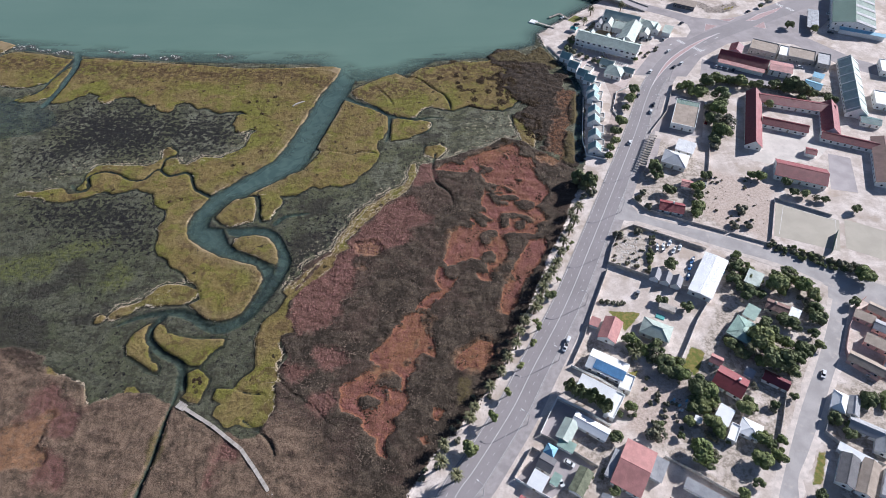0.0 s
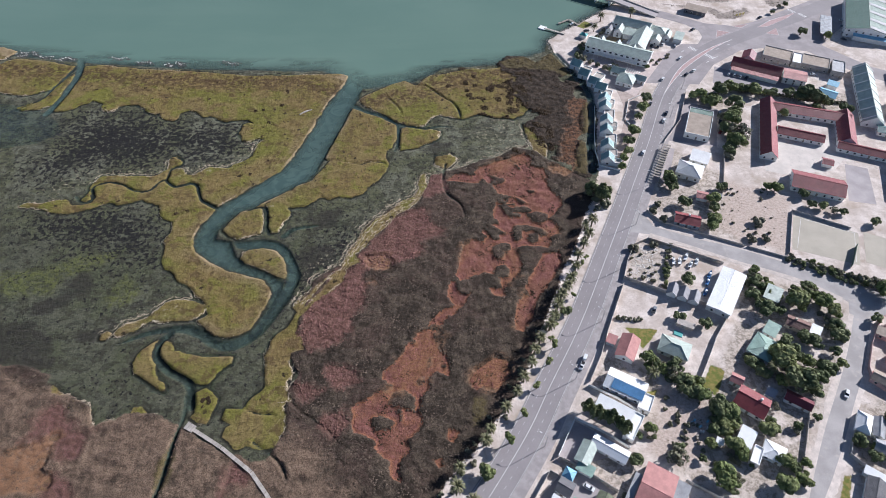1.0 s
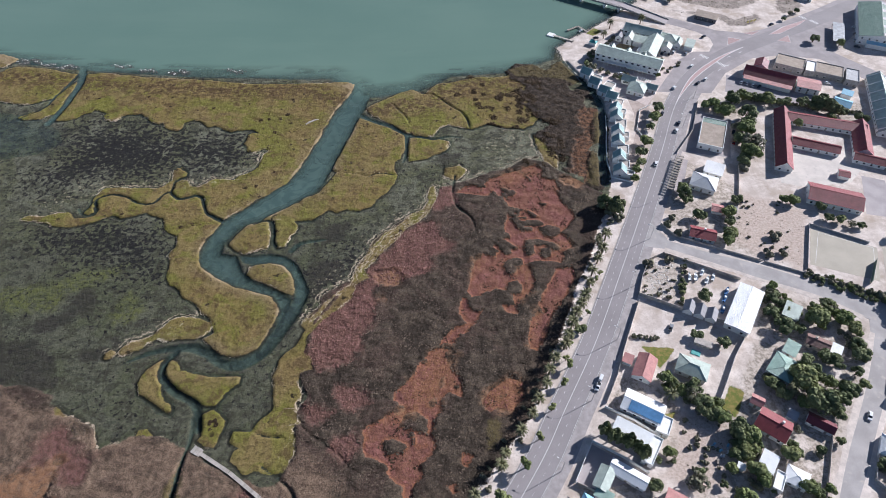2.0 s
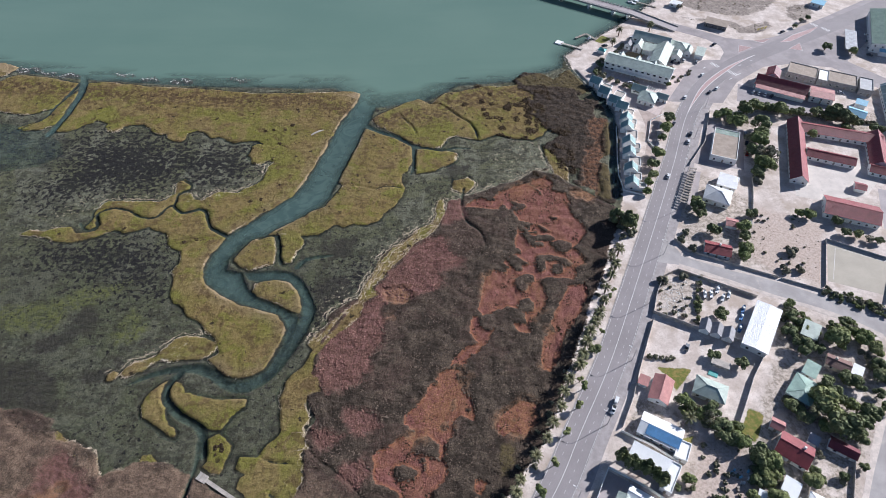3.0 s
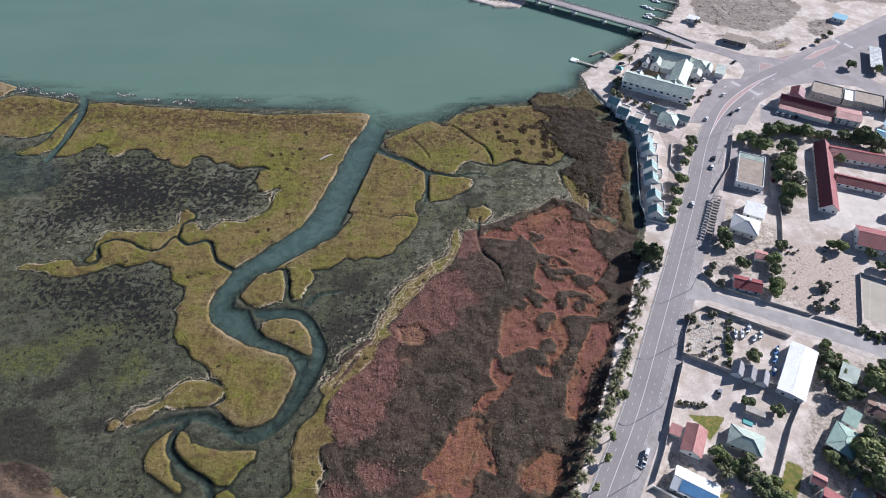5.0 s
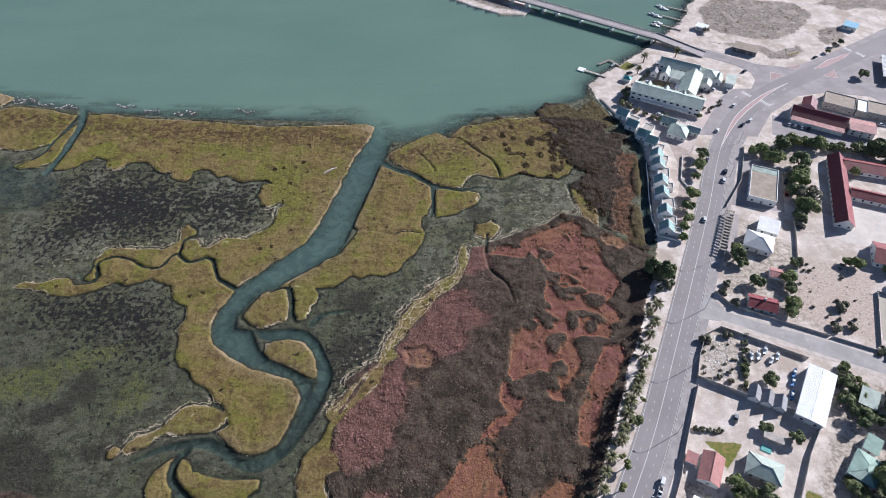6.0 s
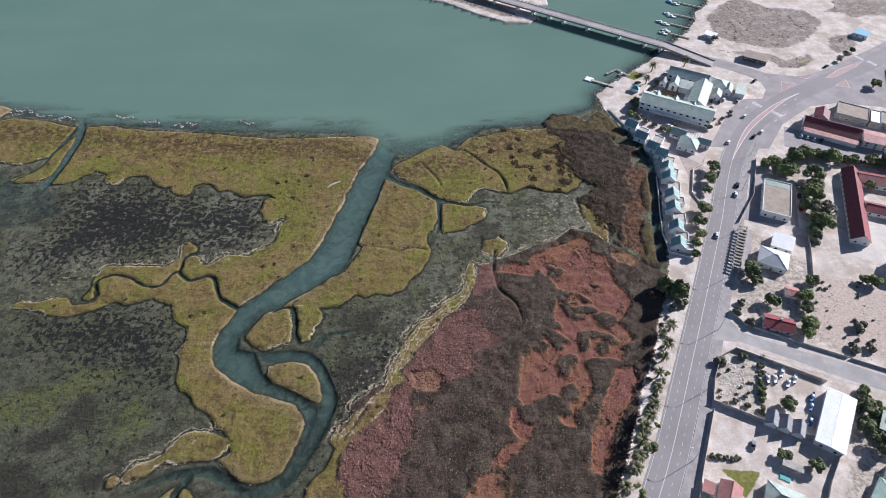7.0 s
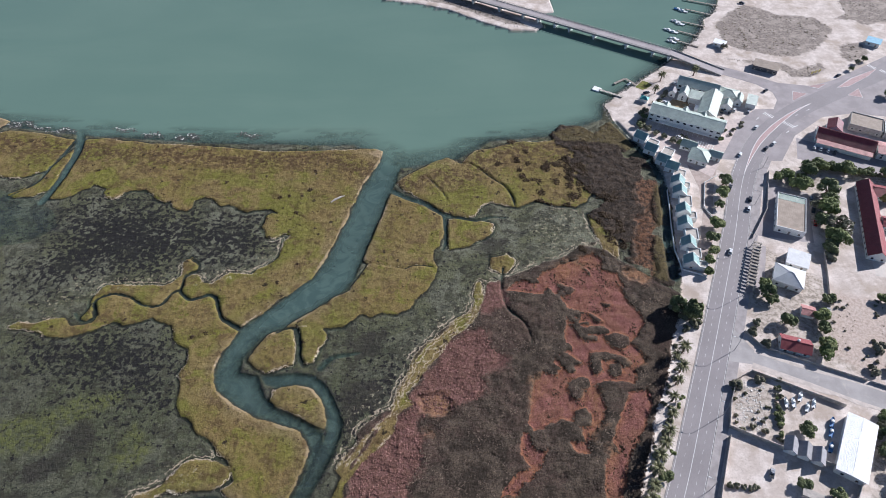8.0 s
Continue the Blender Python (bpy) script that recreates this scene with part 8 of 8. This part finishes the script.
KINDS = [tree_kind("broadleaf_tree", "dense dark green broadleaf garden tree", leaf_dark, 1), tree_kind("broadleaf_tree", "rounded mid-green broadleaf garden tree", leaf_green, 2),
         tree_kind("broadleaf_tree", "spreading dark green tree with an uneven crown", leaf_dark, 3, lobes=8), tree_kind("broadleaf_tree", "bushy green garden tree with several lobes", leaf_green, 4, lobes=14),
         tree_kind("acacia_tree", "thin grey-green tree with an open crown", leaf_grey, 5, lobes=9, leaves=55)]
BUSH = tree_kind("bush", "low grey-green garden bush", leaf_grey, 6, height=0.25, lobes=7, leaves=70, leaf=0.2)
STREET = tree_kind("street_tree", "small round street tree on a bare trunk in sand", leaf_green, 7, height=1.3, lobes=7, leaves=70, leaf=0.2)
kinds_used = {}
tree_rng = random.Random(5)


def plant(kind, x, y, r, squash=1.0):
    s = (r * tree_rng.uniform(0.95, 1.15), r * tree_rng.uniform(0.95, 1.15), r * squash * tree_rng.uniform(0.85, 1.1))
    m = Matrix.LocRotScale((x, y, 0), Euler((0, 0, tree_rng.uniform(0, 6.28))), s)
    if kind.name not in kinds_used:
        kinds_used[kind.name] = kind
        kind.matrix_basis = m
        return kind
    return copy_thing_scaled(kind, m)


def copy_thing_scaled(ob, m):
    made = copy_thing(ob, m)
    made.matrix_basis = m
    return made


def tree(x, y, r):
    return plant(KINDS[tree_rng.choice((0, 1, 2, 3, 0, 1, 2, 4))], x, y, r)


def bush(x, y, r):
    return plant(BUSH, x, y, r * 1.1)


def street_tree(x, y, r):
    return plant(STREET, x, y, r)


# palms: one frond, shared by all
def frond_mesh(seed):
    rng = random.Random(seed)
    g = Geo()
    n = 7
    spine = [(3.0 * (s / n), 0.0, 1.1 * math.sin(2.4 * s / n) - 1.3 * (s / n) ** 2.4) for s in range(n + 1)]
    for i in range(n):
        (x0, _, z0), (x1, _, z1) = spine[i], spine[i + 1]
        w0, w1 = 0.48 * math.sin(math.pi * (0.08 + 0.88 * i / n)), 0.48 * math.sin(math.pi * (0.08 + 0.88 * (i + 1) / n))
        for side in (-1, 1):
            for k in range(2):
                xa, xb = x0 + (x1 - x0) * k / 2, x0 + (x1 - x0) * (k + 0.8) / 2
                za, zb = z0 + (z1 - z0) * k / 2, z0 + (z1 - z0) * (k + 0.8) / 2
                w = (w0 + w1) / 2 * rng.uniform(0.85, 1.15)
                g.add([(xa, 0, za), (xb, 0, zb), (xb + 0.35, side * w, zb - 0.28), (xa + 0.3, side * w * 0.9, za - 0.28)], [(0, 1, 2, 3)])
    g.tube(spine, [0.05] * 6 + [0.035, 0.01], 4)
    return g.mesh("frond", palm_leaf)


FRONDS = [frond_mesh(k) for k in range(3)]
PALM_TRUNK = Geo().tube([(0, 0, -0.3), (0.05, 0, 1.5), (0.02, 0.05, 3.2), (0, 0, 4.9), (0, 0, 5.4)], [0.48, 0.36, 0.34, 0.4, 0.22], 9).mesh("trunk", palm_bark)
palm_rng = random.Random(9)


def palm(x, y):
    s = palm_rng.uniform(0.85, 1.1)
    p = thing("date_palm", "feather-leaved date palm with a shaggy crown standing in sand", "palm tree", Matrix.LocRotScale((x, y, 0), Euler((0, 0, palm_rng.uniform(0, 6.28))), (s, s, s)), "palms along the main street")
    part("trunk", PALM_TRUNK, None, p)
    for k in range(26):
        ring = k % 3
        part("frond", FRONDS[k % 3], None, p, m=pose(0, 0, 5.1 + 0.25 * ring, palm_rng.uniform(-10, 10), (28, 2, -32)[ring] + palm_rng.uniform(-8, 8), k * 138.5))
    return p


# ---- vehicles ----
wheel_mesh = Geo().tube([(0, -0.11, 0), (0, 0.11, 0)], [0.33, 0.33], 12).mesh("wheel", tyre_rubber)
rim_mesh = Geo().tube([(0, -0.13, 0), (0, 0.13, 0)], [0.19, 0.19], 8).mesh("rim", galvanised)


def car(x, y, ang, paint=car_white, label="white car parked in a yard", pickup=False, z=0.05):
    """A car, or a pickup with an open load bed; it faces along its own x."""
    c = thing("pickup_truck" if pickup else "car", label, "car", pose(x, y, z, 0, 0, ang), "vehicles in the town")
    side = [(-2.15, 0.35), (2.15, 0.35), (2.2, 0.72), (1.95, 0.86), (0.95, 0.95), (-1.75, 0.98), (-2.18, 0.9), (-2.2, 0.6)]
    body = Geo().prism(side, -0.86, 0.86)
    part("body", body, paint, c)
    if pickup:
        part("cabin", Geo().loft([[(-0.35, -0.78, 0.94), (1.2, -0.78, 0.94), (1.2, 0.78, 0.94), (-0.35, 0.78, 0.94)], [(-0.2, -0.66, 1.62), (0.55, -0.66, 1.62), (0.55, 0.66, 1.62), (-0.2, 0.66, 1.62)]]), paint, c)
        part("load_bed", Geo().box(-2.05, -0.5, -0.72, 0.72, 0.985, 1.0), tyre_rubber, c)
        part("windscreen", Geo().add([(1.21, -0.68, 0.98), (1.21, 0.68, 0.98), (0.62, 0.6, 1.6), (0.62, -0.6, 1.6)], [(0, 1, 2, 3)]), dark_glass, c)
    else:
        lo, hi = [(-1.85, 0.95), (1.15, 0.94)], [(-1.35, 1.45), (0.35, 1.45)]
        part("glasshouse", Geo().loft([[(lo[0][0], -0.78, 0.95), (lo[1][0], -0.78, 0.95), (lo[1][0], 0.78, 0.95), (lo[0][0], 0.78, 0.95)], [(hi[0][0], -0.6, 1.4), (hi[1][0], -0.6, 1.4), (hi[1][0], 0.6, 1.4), (hi[0][0], 0.6, 1.4)]]), dark_glass, c)
        part("car_roof", Geo().chamfered(-1.4, 0.42, -0.64, 0.64, 1.39, 1.48, 0.05), paint, c)
    for sx in (-1.35, 1.35):
        for sy in (-0.8, 0.8):
            w = part("wheel", wheel_mesh, None, c, m=pose(sx, sy, 0.33))
            part("rim", rim_mesh, None, w)
    lamp = Geo().box(2.13, 2.22, -0.16, 0.16, 0.62, 0.78).mesh("headlight", car_silver)
    part("headlight", lamp, None, c, m=pose(0, 0.6, 0)), part("headlight", lamp, None, c, m=pose(0, -0.6, 0))
    return c


car(72.6, 132.5, -118, car_white, "white pickup truck driving on the main street", True)
trailer = thing("box_trailer", "small white box trailer behind a pickup truck", "trailer", pose(74.6, 136.6, 0.05, 0, 0, -118))
part("box", Geo().chamfered(-1.5, 1.5, -0.75, 0.75, 0.45, 1.75, 0.1), car_white, trailer)
part("drawbar", Geo().box(1.5, 2.6, -0.06, 0.06, 0.4, 0.5), galvanised, trailer)
for sy in (-0.78, 0.78):
    part("wheel", wheel_mesh, None, trailer, m=pose(0, sy, 0.33))
car(152.1, 309.4, 65, car_white, "white car waiting at the street edge")
car(155.5, 317.0, 65, car_dark, "dark car waiting at the street edge")
car(132.0, 278.1, 65, car_white, "white car driving on the main street")
car(147.5, 327.0, 60, car_dark, "dark car on the main street")
car(162.6, 355.8, 55, car_white, "white car on the curving street")
car(181.5, 382.2, 45, car_white, "white car near the crossing")
car(180.3, 361.4, 48, car_dark, "dark car near the shops")
car(186.7, 366.0, 45, car_white, "white car near the shops")
car(201.7, 422.2, 40, car_dark, "dark car turning at the crossroads")
car(258.7, 440.0, 32, car_dark, "dark car leaving the crossroads")
car(111.5, 162.6, 62, car_silver, "silver pickup parked in a sandy yard", True)
car(67.0, 79.6, -33, car_white, "white car parked in a driveway")
car(62.5, 72.5, -70, car_white, "white car parked beside a lean-to")
car(210.1, 362.0, 52, car_white), car(213.4, 360.6, 52, car_white), car(217.0, 358.8, 52, car_white)
car(220.5, 357.2, 52, car_dark, "dark car parked in a yard")
car(268.0, 361.0, -22, car_white, "white van parked behind the shops")
car(183.0, 118.5, -120, car_white, "white car on the back street")
car(203.7, 117.6, -30, car_white, "white car parked at a house gate")
car(320.5, 435.2, -24, car_white), car(317.0, 425.8, -24, car_silver, "silver car parked in a yard"), car(313.2, 416.1, -24, car_white), car(309.4, 407.5, -24, car_dark, "dark car parked in a yard")
car(130.5, 372.4, -30, car_white, "white car parked below the hotel")
car(187.2, 307.8, 66, car_dark, "dark car parked beside the hedge"), car(184.2, 297.9, 66, car_red, "red car parked beside the hedge"), car(189.6, 317.0, 66, car_silver, "silver car parked beside the hedge")
car(169.9, 398.1, 60, car_dark, "dark car parked at the hotel"), car(173.6, 400.6, 60, car_white, "white car parked at the hotel"), car(165.0, 399.0, 60, car_dark, "dark car parked at the hotel"), car(182.0, 398.6, 60, car_silver, "silver car parked at the hotel")
car(226.5, 545.0, -30, car_dark, "dark car parked on the sandy bank")
car(143.0, 431.0, -35, car_white, "white car parked under the bridge road"), car(150.0, 437.0, -35, car_dark, "dark car parked under the bridge road")
car(131.0, 409.0, -60, car_white, "white car parked beside the beach"), car(121.0, 420.5, 20, car_dark, "dark blue car parked beside the beach")
car(166.5, 240.0, 70, car_silver, "silver car parked in a driveway"), car(172.0, 247.0, 70, car_dark, "dark car parked in a driveway")

tree(131.2, 179.5, 3.6)
tree(121.9, 157.8, 2.9)
tree(132.4, 153.9, 3.8)
tree(101.8, 136.4, 4.1)
tree(159.2, 170.6, 4.3)
tree(162.0, 161.1, 5.5)
tree(169.4, 160.9, 3.1)
tree(178.9, 167.5, 6.3)
tree(187.9, 174.4, 3.9)
tree(191.0, 165.2, 4.5)
tree(194.7, 160.4, 3.8)
tree(192.6, 152.1, 3.8)
tree(191.1, 146.9, 4.3)
tree(165.1, 184.6, 2.5)
tree(165.3, 178.0, 4.1)
tree(220.7, 176.1, 4.1)
tree(223.9, 171.8, 5.1)
tree(212.6, 156.4, 3.3)
tree(165.7, 141.7, 5.3)
tree(159.8, 133.4, 6.4)
tree(176.4, 145.3, 4.5)
tree(179.7, 142.6, 3.6)
tree(185.9, 138.3, 3.0)
tree(95.8, 102.9, 2.8)
tree(90.4, 99.8, 2.0)
tree(87.0, 89.6, 3.0)
tree(103.3, 90.4, 4.5)
tree(111.0, 127.3, 4.3)
tree(114.7, 122.7, 4.8)
tree(116.5, 119.0, 4.0)
tree(119.9, 117.8, 3.8)
tree(125.1, 111.7, 4.8)
tree(129.4, 109.3, 4.3)
tree(121.7, 102.2, 3.1)
tree(118.4, 96.2, 2.6)
tree(126.6, 95.6, 3.7)
tree(129.2, 92.2, 3.1)
tree(118.8, 82.0, 5.1)
tree(113.1, 90.4, 2.0)
tree(113.3, 131.3, 4.1)
tree(82.6, 68.3, 2.4)
tree(147.8, 132.2, 3.4)
tree(150.1, 127.8, 3.4)
tree(163.1, 122.8, 7.2)
tree(162.6, 128.7, 4.3)
tree(172.9, 125.9, 4.1)
tree(178.0, 129.9, 4.7)
tree(169.3, 119.2, 3.5)
tree(142.3, 101.7, 4.0)
tree(145.1, 89.5, 3.7)
tree(156.0, 103.8, 2.2)
tree(141.4, 79.6, 4.2)
tree(148.4, 81.8, 2.7)
tree(165.3, 107.6, 2.3)
tree(177.9, 96.9, 3.4)
tree(181.0, 90.8, 3.4)
tree(195.5, 105.4, 4.1)
tree(193.2, 103.6, 2.4)
tree(137.9, 70.8, 2.6)
tree(130.8, 66.4, 3.0)
tree(159.7, 66.5, 2.7)
tree(199.0, 320.8, 7.1)
tree(194.3, 305.4, 6.9)
tree(192.4, 293.7, 6.7)
tree(188.6, 283.1, 5.8)
tree(183.0, 278.6, 4.6)
tree(187.5, 297.6, 5.5)
tree(188.0, 325.9, 5.0)
tree(181.4, 335.7, 5.0)
tree(183.0, 327.1, 3.7)
tree(195.1, 338.2, 6.0)
tree(204.1, 342.3, 5.2)
tree(140.1, 249.8, 4.9)
tree(139.9, 255.3, 4.2)
tree(141.1, 246.1, 3.5)
tree(144.3, 233.7, 4.1)
tree(160.7, 235.9, 4.1)
tree(159.7, 229.6, 3.4)
tree(155.3, 219.7, 4.7)
tree(153.5, 215.9, 4.0)
tree(168.5, 245.9, 3.5)
tree(194.7, 246.4, 2.9)
tree(198.8, 244.8, 3.7)
tree(144.3, 329.8, 4.5)
tree(140.5, 320.6, 4.0)
tree(135.8, 311.7, 3.5)
tree(129.4, 296.1, 4.1)
tree(124.8, 286.8, 3.7)
tree(122.1, 278.0, 3.6)
tree(119.1, 270.8, 3.2)
tree(116.0, 263.3, 2.8)
tree(280.0, 415.1, 4.6)
tree(297.1, 409.3, 3.6)
tree(250.6, 334.6, 6.3)
tree(255.6, 328.0, 6.2)
tree(270.4, 318.0, 4.5)
tree(218.3, 338.9, 5.2)
tree(225.7, 337.1, 3.5)
tree(231.3, 337.0, 3.5)
tree(229.0, 314.6, 3.4)
tree(253.1, 320.3, 3.9)
tree(212.4, 240.3, 3.3)
tree(213.5, 232.2, 2.9)
tree(219.2, 230.8, 2.9)
tree(224.2, 227.6, 2.9)
tree(228.5, 226.5, 2.6)
tree(242.0, 218.6, 3.0)
plant(KINDS[0], 99.5, 236.4, 5.4, 1.5)
plant(KINDS[2], 94.5, 241.0, 4.8, 1.5)
bush(97, 238, 3.6), bush(101, 233, 3.0), bush(93, 243, 2.6)
tree(28.8, 85.1, 4.0)
tree(69.4, 161.3, 3.0)
bush(110.1, 201.5, 3.1)
bush(120.3, 203.5, 2.5)
bush(110.6, 182.1, 1.5)
bush(106.1, 181.0, 1.5)
bush(115.3, 180.2, 1.5)
bush(93.5, 158.2, 1.4)
bush(96.2, 158.1, 1.4)
bush(98.8, 157.5, 1.4)
bush(101.3, 156.8, 1.4)
bush(103.4, 157.4, 1.4)
bush(189.8, 152.7, 2.5)
bush(189.3, 195.1, 2.0)
bush(191.2, 192.3, 2.0)
bush(197.3, 189.2, 2.0)
bush(200.9, 187.3, 2.0)
bush(208.6, 184.9, 2.4)
bush(213.2, 182.3, 2.4)
bush(218.0, 180.4, 2.7)
bush(80.1, 76.5, 1.4)
bush(78.6, 74.3, 1.2)
bush(130.1, 233.7, 2.3)
bush(126.3, 228.3, 2.6)
bush(130.2, 222.0, 2.6)
bush(180.3, 219.2, 3.4)
bush(182.4, 274.2, 3.8)
bush(155.2, 101.8, 1.7)
bush(139.8, 219.4, 2.0)
bush(143.9, 217.6, 2.0)
bush(172.8, 207.3, 3.0)
bush(180.3, 207.3, 2.7)
street_tree(60.5, 145.8, 1.6)
street_tree(61.4, 142.4, 2.1)
street_tree(57.9, 133.6, 2.1)
street_tree(51.5, 121.8, 2.0)
street_tree(44.7, 109.1, 2.2)
street_tree(38.1, 97.6, 2.7)
street_tree(81.6, 190.7, 1.5)
street_tree(74.1, 170.5, 1.4)
street_tree(84.2, 194.6, 1.5)
street_tree(63.1, 152.9, 1.6)
palm(55.3, 144.6)
palm(52.1, 138.5)
palm(50.3, 132.2)
palm(46.1, 125.0)
palm(42.7, 118.4)
palm(37.4, 110.9)
palm(30.5, 101.9)
palm(28.4, 96.9)
palm(17.7, 85.8)
palm(22.5, 73.4)
palm(16.6, 78.4)
palm(63.0, 156.5)
palm(65.6, 163.2)
palm(71.2, 173.6)
palm(73.7, 178.3)
palm(77.6, 186.4)
palm(80.1, 194.1)
palm(84.1, 202.0)
palm(87.3, 208.1)
palm(86.5, 214.5)
palm(90.9, 217.9)
palm(101.5, 126.5)
palm(154.1, 129.1)
palm(67.8, 168.3)
palm(60.6, 151.6)
palm(126.5, 420.2)
palm(133.9, 435.0)
palm(158.5, 441.7)

for x, y in ((71, 111.5), (73.6, 108.8), (76.5, 107.4), (79.8, 106), (83, 103.6), (84.8, 101.4)):
    plant(KINDS[0], x, y, 2.9, 2.2)
for x, y, r in ((112.5, 397.8, 2.4), (114, 394, 2.4), (111, 389, 2.8), (109.5, 384, 2.6), (113, 381.5, 2.6), (117, 377, 2.4), (121, 373.5, 2.2), (125.5, 369.5, 2.4), (116, 400.5, 2.2), (123, 408, 2.0), (127, 411, 2.2), (131, 416, 2.0), (134, 420, 2.2), (142.5, 405, 1.8), (160.5, 379, 1.6), (163, 375, 1.5), (166.5, 380, 1.6), (172, 383, 1.4), (174, 387, 1.4), (162.5, 391, 1.6), (132, 374, 1.8), (134.5, 371, 2.0), (130, 366, 1.8)):
    bush(x, y, r)
tree(128.5, 366.5, 2.6), tree(131.5, 361, 2.2), tree(154.5, 369.5, 2.2), tree(113, 393, 2.6), tree(108, 384, 2.4)
tree(190, 476, 2.8), tree(278, 455, 2.6), tree(270, 447, 2.2), tree(285, 459, 2.6)
tree(104.5, 133.5, 2.6), tree(108.5, 129.5, 3.2), tree(146.5, 134.5, 2.6), tree(168, 136, 3.2), tree(172, 133, 3.4), tree(186, 132, 2.8), tree(150, 112, 2.2), tree(124, 106.5, 2.4), tree(130, 104, 2.6), tree(156.5, 124, 3.2)
tree(193, 289, 5.2), tree(197, 312, 5.6), tree(190, 310, 4.6), tree(186.5, 289, 4.4), tree(176, 334, 4.0), tree(190, 331, 4.4), tree(212, 341, 4.0), tree(240, 336, 4.4), tree(246, 331, 4.6), tree(261, 326, 4.2)
for k in range(30):
    bush(207 + 2.6 * k * 0.9, 343.0 - 0.55 * k, 1.6)
THICKETS_UPPER = [
    ([(160.9, 182.7), (168.5, 188.3), (171.1, 178.9), (173.6, 169.9), (171.3, 159.5), (163.7, 161.2), (158.3, 169.9)], 2.6, 1.4),
    ([(173.4, 173.4), (188.1, 178.8), (191.6, 169.8), (185.5, 161.1), (178, 162.9), (172.4, 166.4)], 3.0, 1.2),
    ([(188.1, 178.8), (200.7, 171.5), (198.4, 159.4), (197, 149.5), (191.7, 143.1), (189, 152.8), (188.8, 169.8)], 2.0, 0.7),
    ([(143.7, 140.3), (153.1, 137.2), (154.2, 125.3), (146.7, 125.4), (142.7, 132.7)], 2.4, 1.2),
    ([(108, 125.6), (121.7, 125.5), (127.3, 114.3), (133.8, 111.6), (130.7, 101.2), (122.9, 98.7), (121, 109), (114.6, 117.1)], 3.0, 1.6),
]
THICKETS_MIDDLE = [
    ([(93.6, 103.9), (97.7, 106.5), (98.9, 101.3), (94.6, 97.6)], 2, 1),
    ([(85.8, 93.9), (90.1, 92.7), (87.8, 86.7), (84.9, 89.1)], 1.8, 1),
    ([(101, 95.1), (108.3, 96.2), (107.6, 89), (102.5, 86.6)], 2.6, 1),
    ([(117.2, 86.6), (125.8, 88.9), (125.6, 80.7), (119.1, 77.4), (116.3, 80.8)], 2.8, 1.1),
    ([(124.2, 94.9), (133.4, 94.9), (131.9, 86.5), (125.5, 87.7)], 2.4, 1),
    ([(148.3, 91.2), (153.6, 89.9), (150.8, 79.5), (143.7, 78.4), (144.7, 84.1)], 2.4, 1),
    ([(145.8, 107.5), (149.6, 104.9), (148.6, 98.5), (143.2, 99.8)], 2.4, 1),
]
THICKETS_LOWER = [
    ([(178.2, 102.2), (185.3, 99.6), (186.1, 91), (181, 89.8), (175.7, 93.5)], 2.6, 1.1),
    ([(196.6, 111.3), (206.2, 111.2), (201.2, 100.8), (194.1, 103.4)], 2.4, 1.1),
    ([(127.2, 203.6), (130.1, 203.5), (120.7, 175.5), (118.9, 177.3)], 1.4, 2.2),
    ([(185, 194), (192.7, 195.2), (216.5, 182.4), (231.6, 174.9), (228.5, 171.4), (214.1, 176.9), (190.1, 188.2)], 1.5, 1.6),
    ([(98.3, 133.8), (106.5, 135.9), (119.2, 125.5), (106.4, 124.2)], 2.0, 1.5),
    ([(69, 74.3), (73.9, 77.6), (75, 71), (70, 66.8)], 1.4, 1),
]
THICKETS = THICKETS_UPPER + THICKETS_MIDDLE + THICKETS_LOWER
thicket_rng = random.Random(23)


def in_poly(pts, x, y):
    odd = False
    for (ax, ay), (bx, by) in zip(pts, pts[1:] + pts[:1]):
        if (ay > y) != (by > y) and x < (bx - ax) * (y - ay) / (by - ay) + ax:
            odd = not odd
    return odd


# garden thickets: trees of the given size, with bushes between them
for pts, size, density in THICKETS:
    xs, ys = [p[0] for p in pts], [p[1] for p in pts]
    area = abs(sum(a[0] * b[1] - b[0] * a[1] for a, b in zip(pts, pts[1:] + pts[:1]))) / 2
    want, tries = max(3, int(density * area / (2.2 * size * size))), 0
    while want and tries < 400:
        tries += 1
        x, y = thicket_rng.uniform(min(xs), max(xs)), thicket_rng.uniform(min(ys), max(ys))
        if in_poly(pts, x, y):
            want -= 1
            (bush if thicket_rng.random() < 0.4 else tree)(x, y, size * thicket_rng.uniform(0.55, 1.05))

# dense undergrowth in the shaded gardens and along the marsh edge
rng_u = random.Random(17)
for k in range(46):
    s = k / 46
    i = 3 + int(s * 40)
    (x, y), a = along(offset_line(MAIN, -13.0), 70 + 190 * s)
    bush(x + rng_u.uniform(-3.5, 1.5), y + rng_u.uniform(-2, 2), rng_u.uniform(0.8, 1.7))
for k in range(26):
    bush(rng_u.uniform(104, 124), rng_u.uniform(88, 120), rng_u.uniform(0.7, 1.5))
for k in range(24):
    bush(rng_u.uniform(165, 196), rng_u.uniform(205, 248), rng_u.uniform(0.5, 1.1))
for k in range(14):
    bush(rng_u.uniform(104, 122), rng_u.uniform(182, 200), rng_u.uniform(0.5, 1.2))
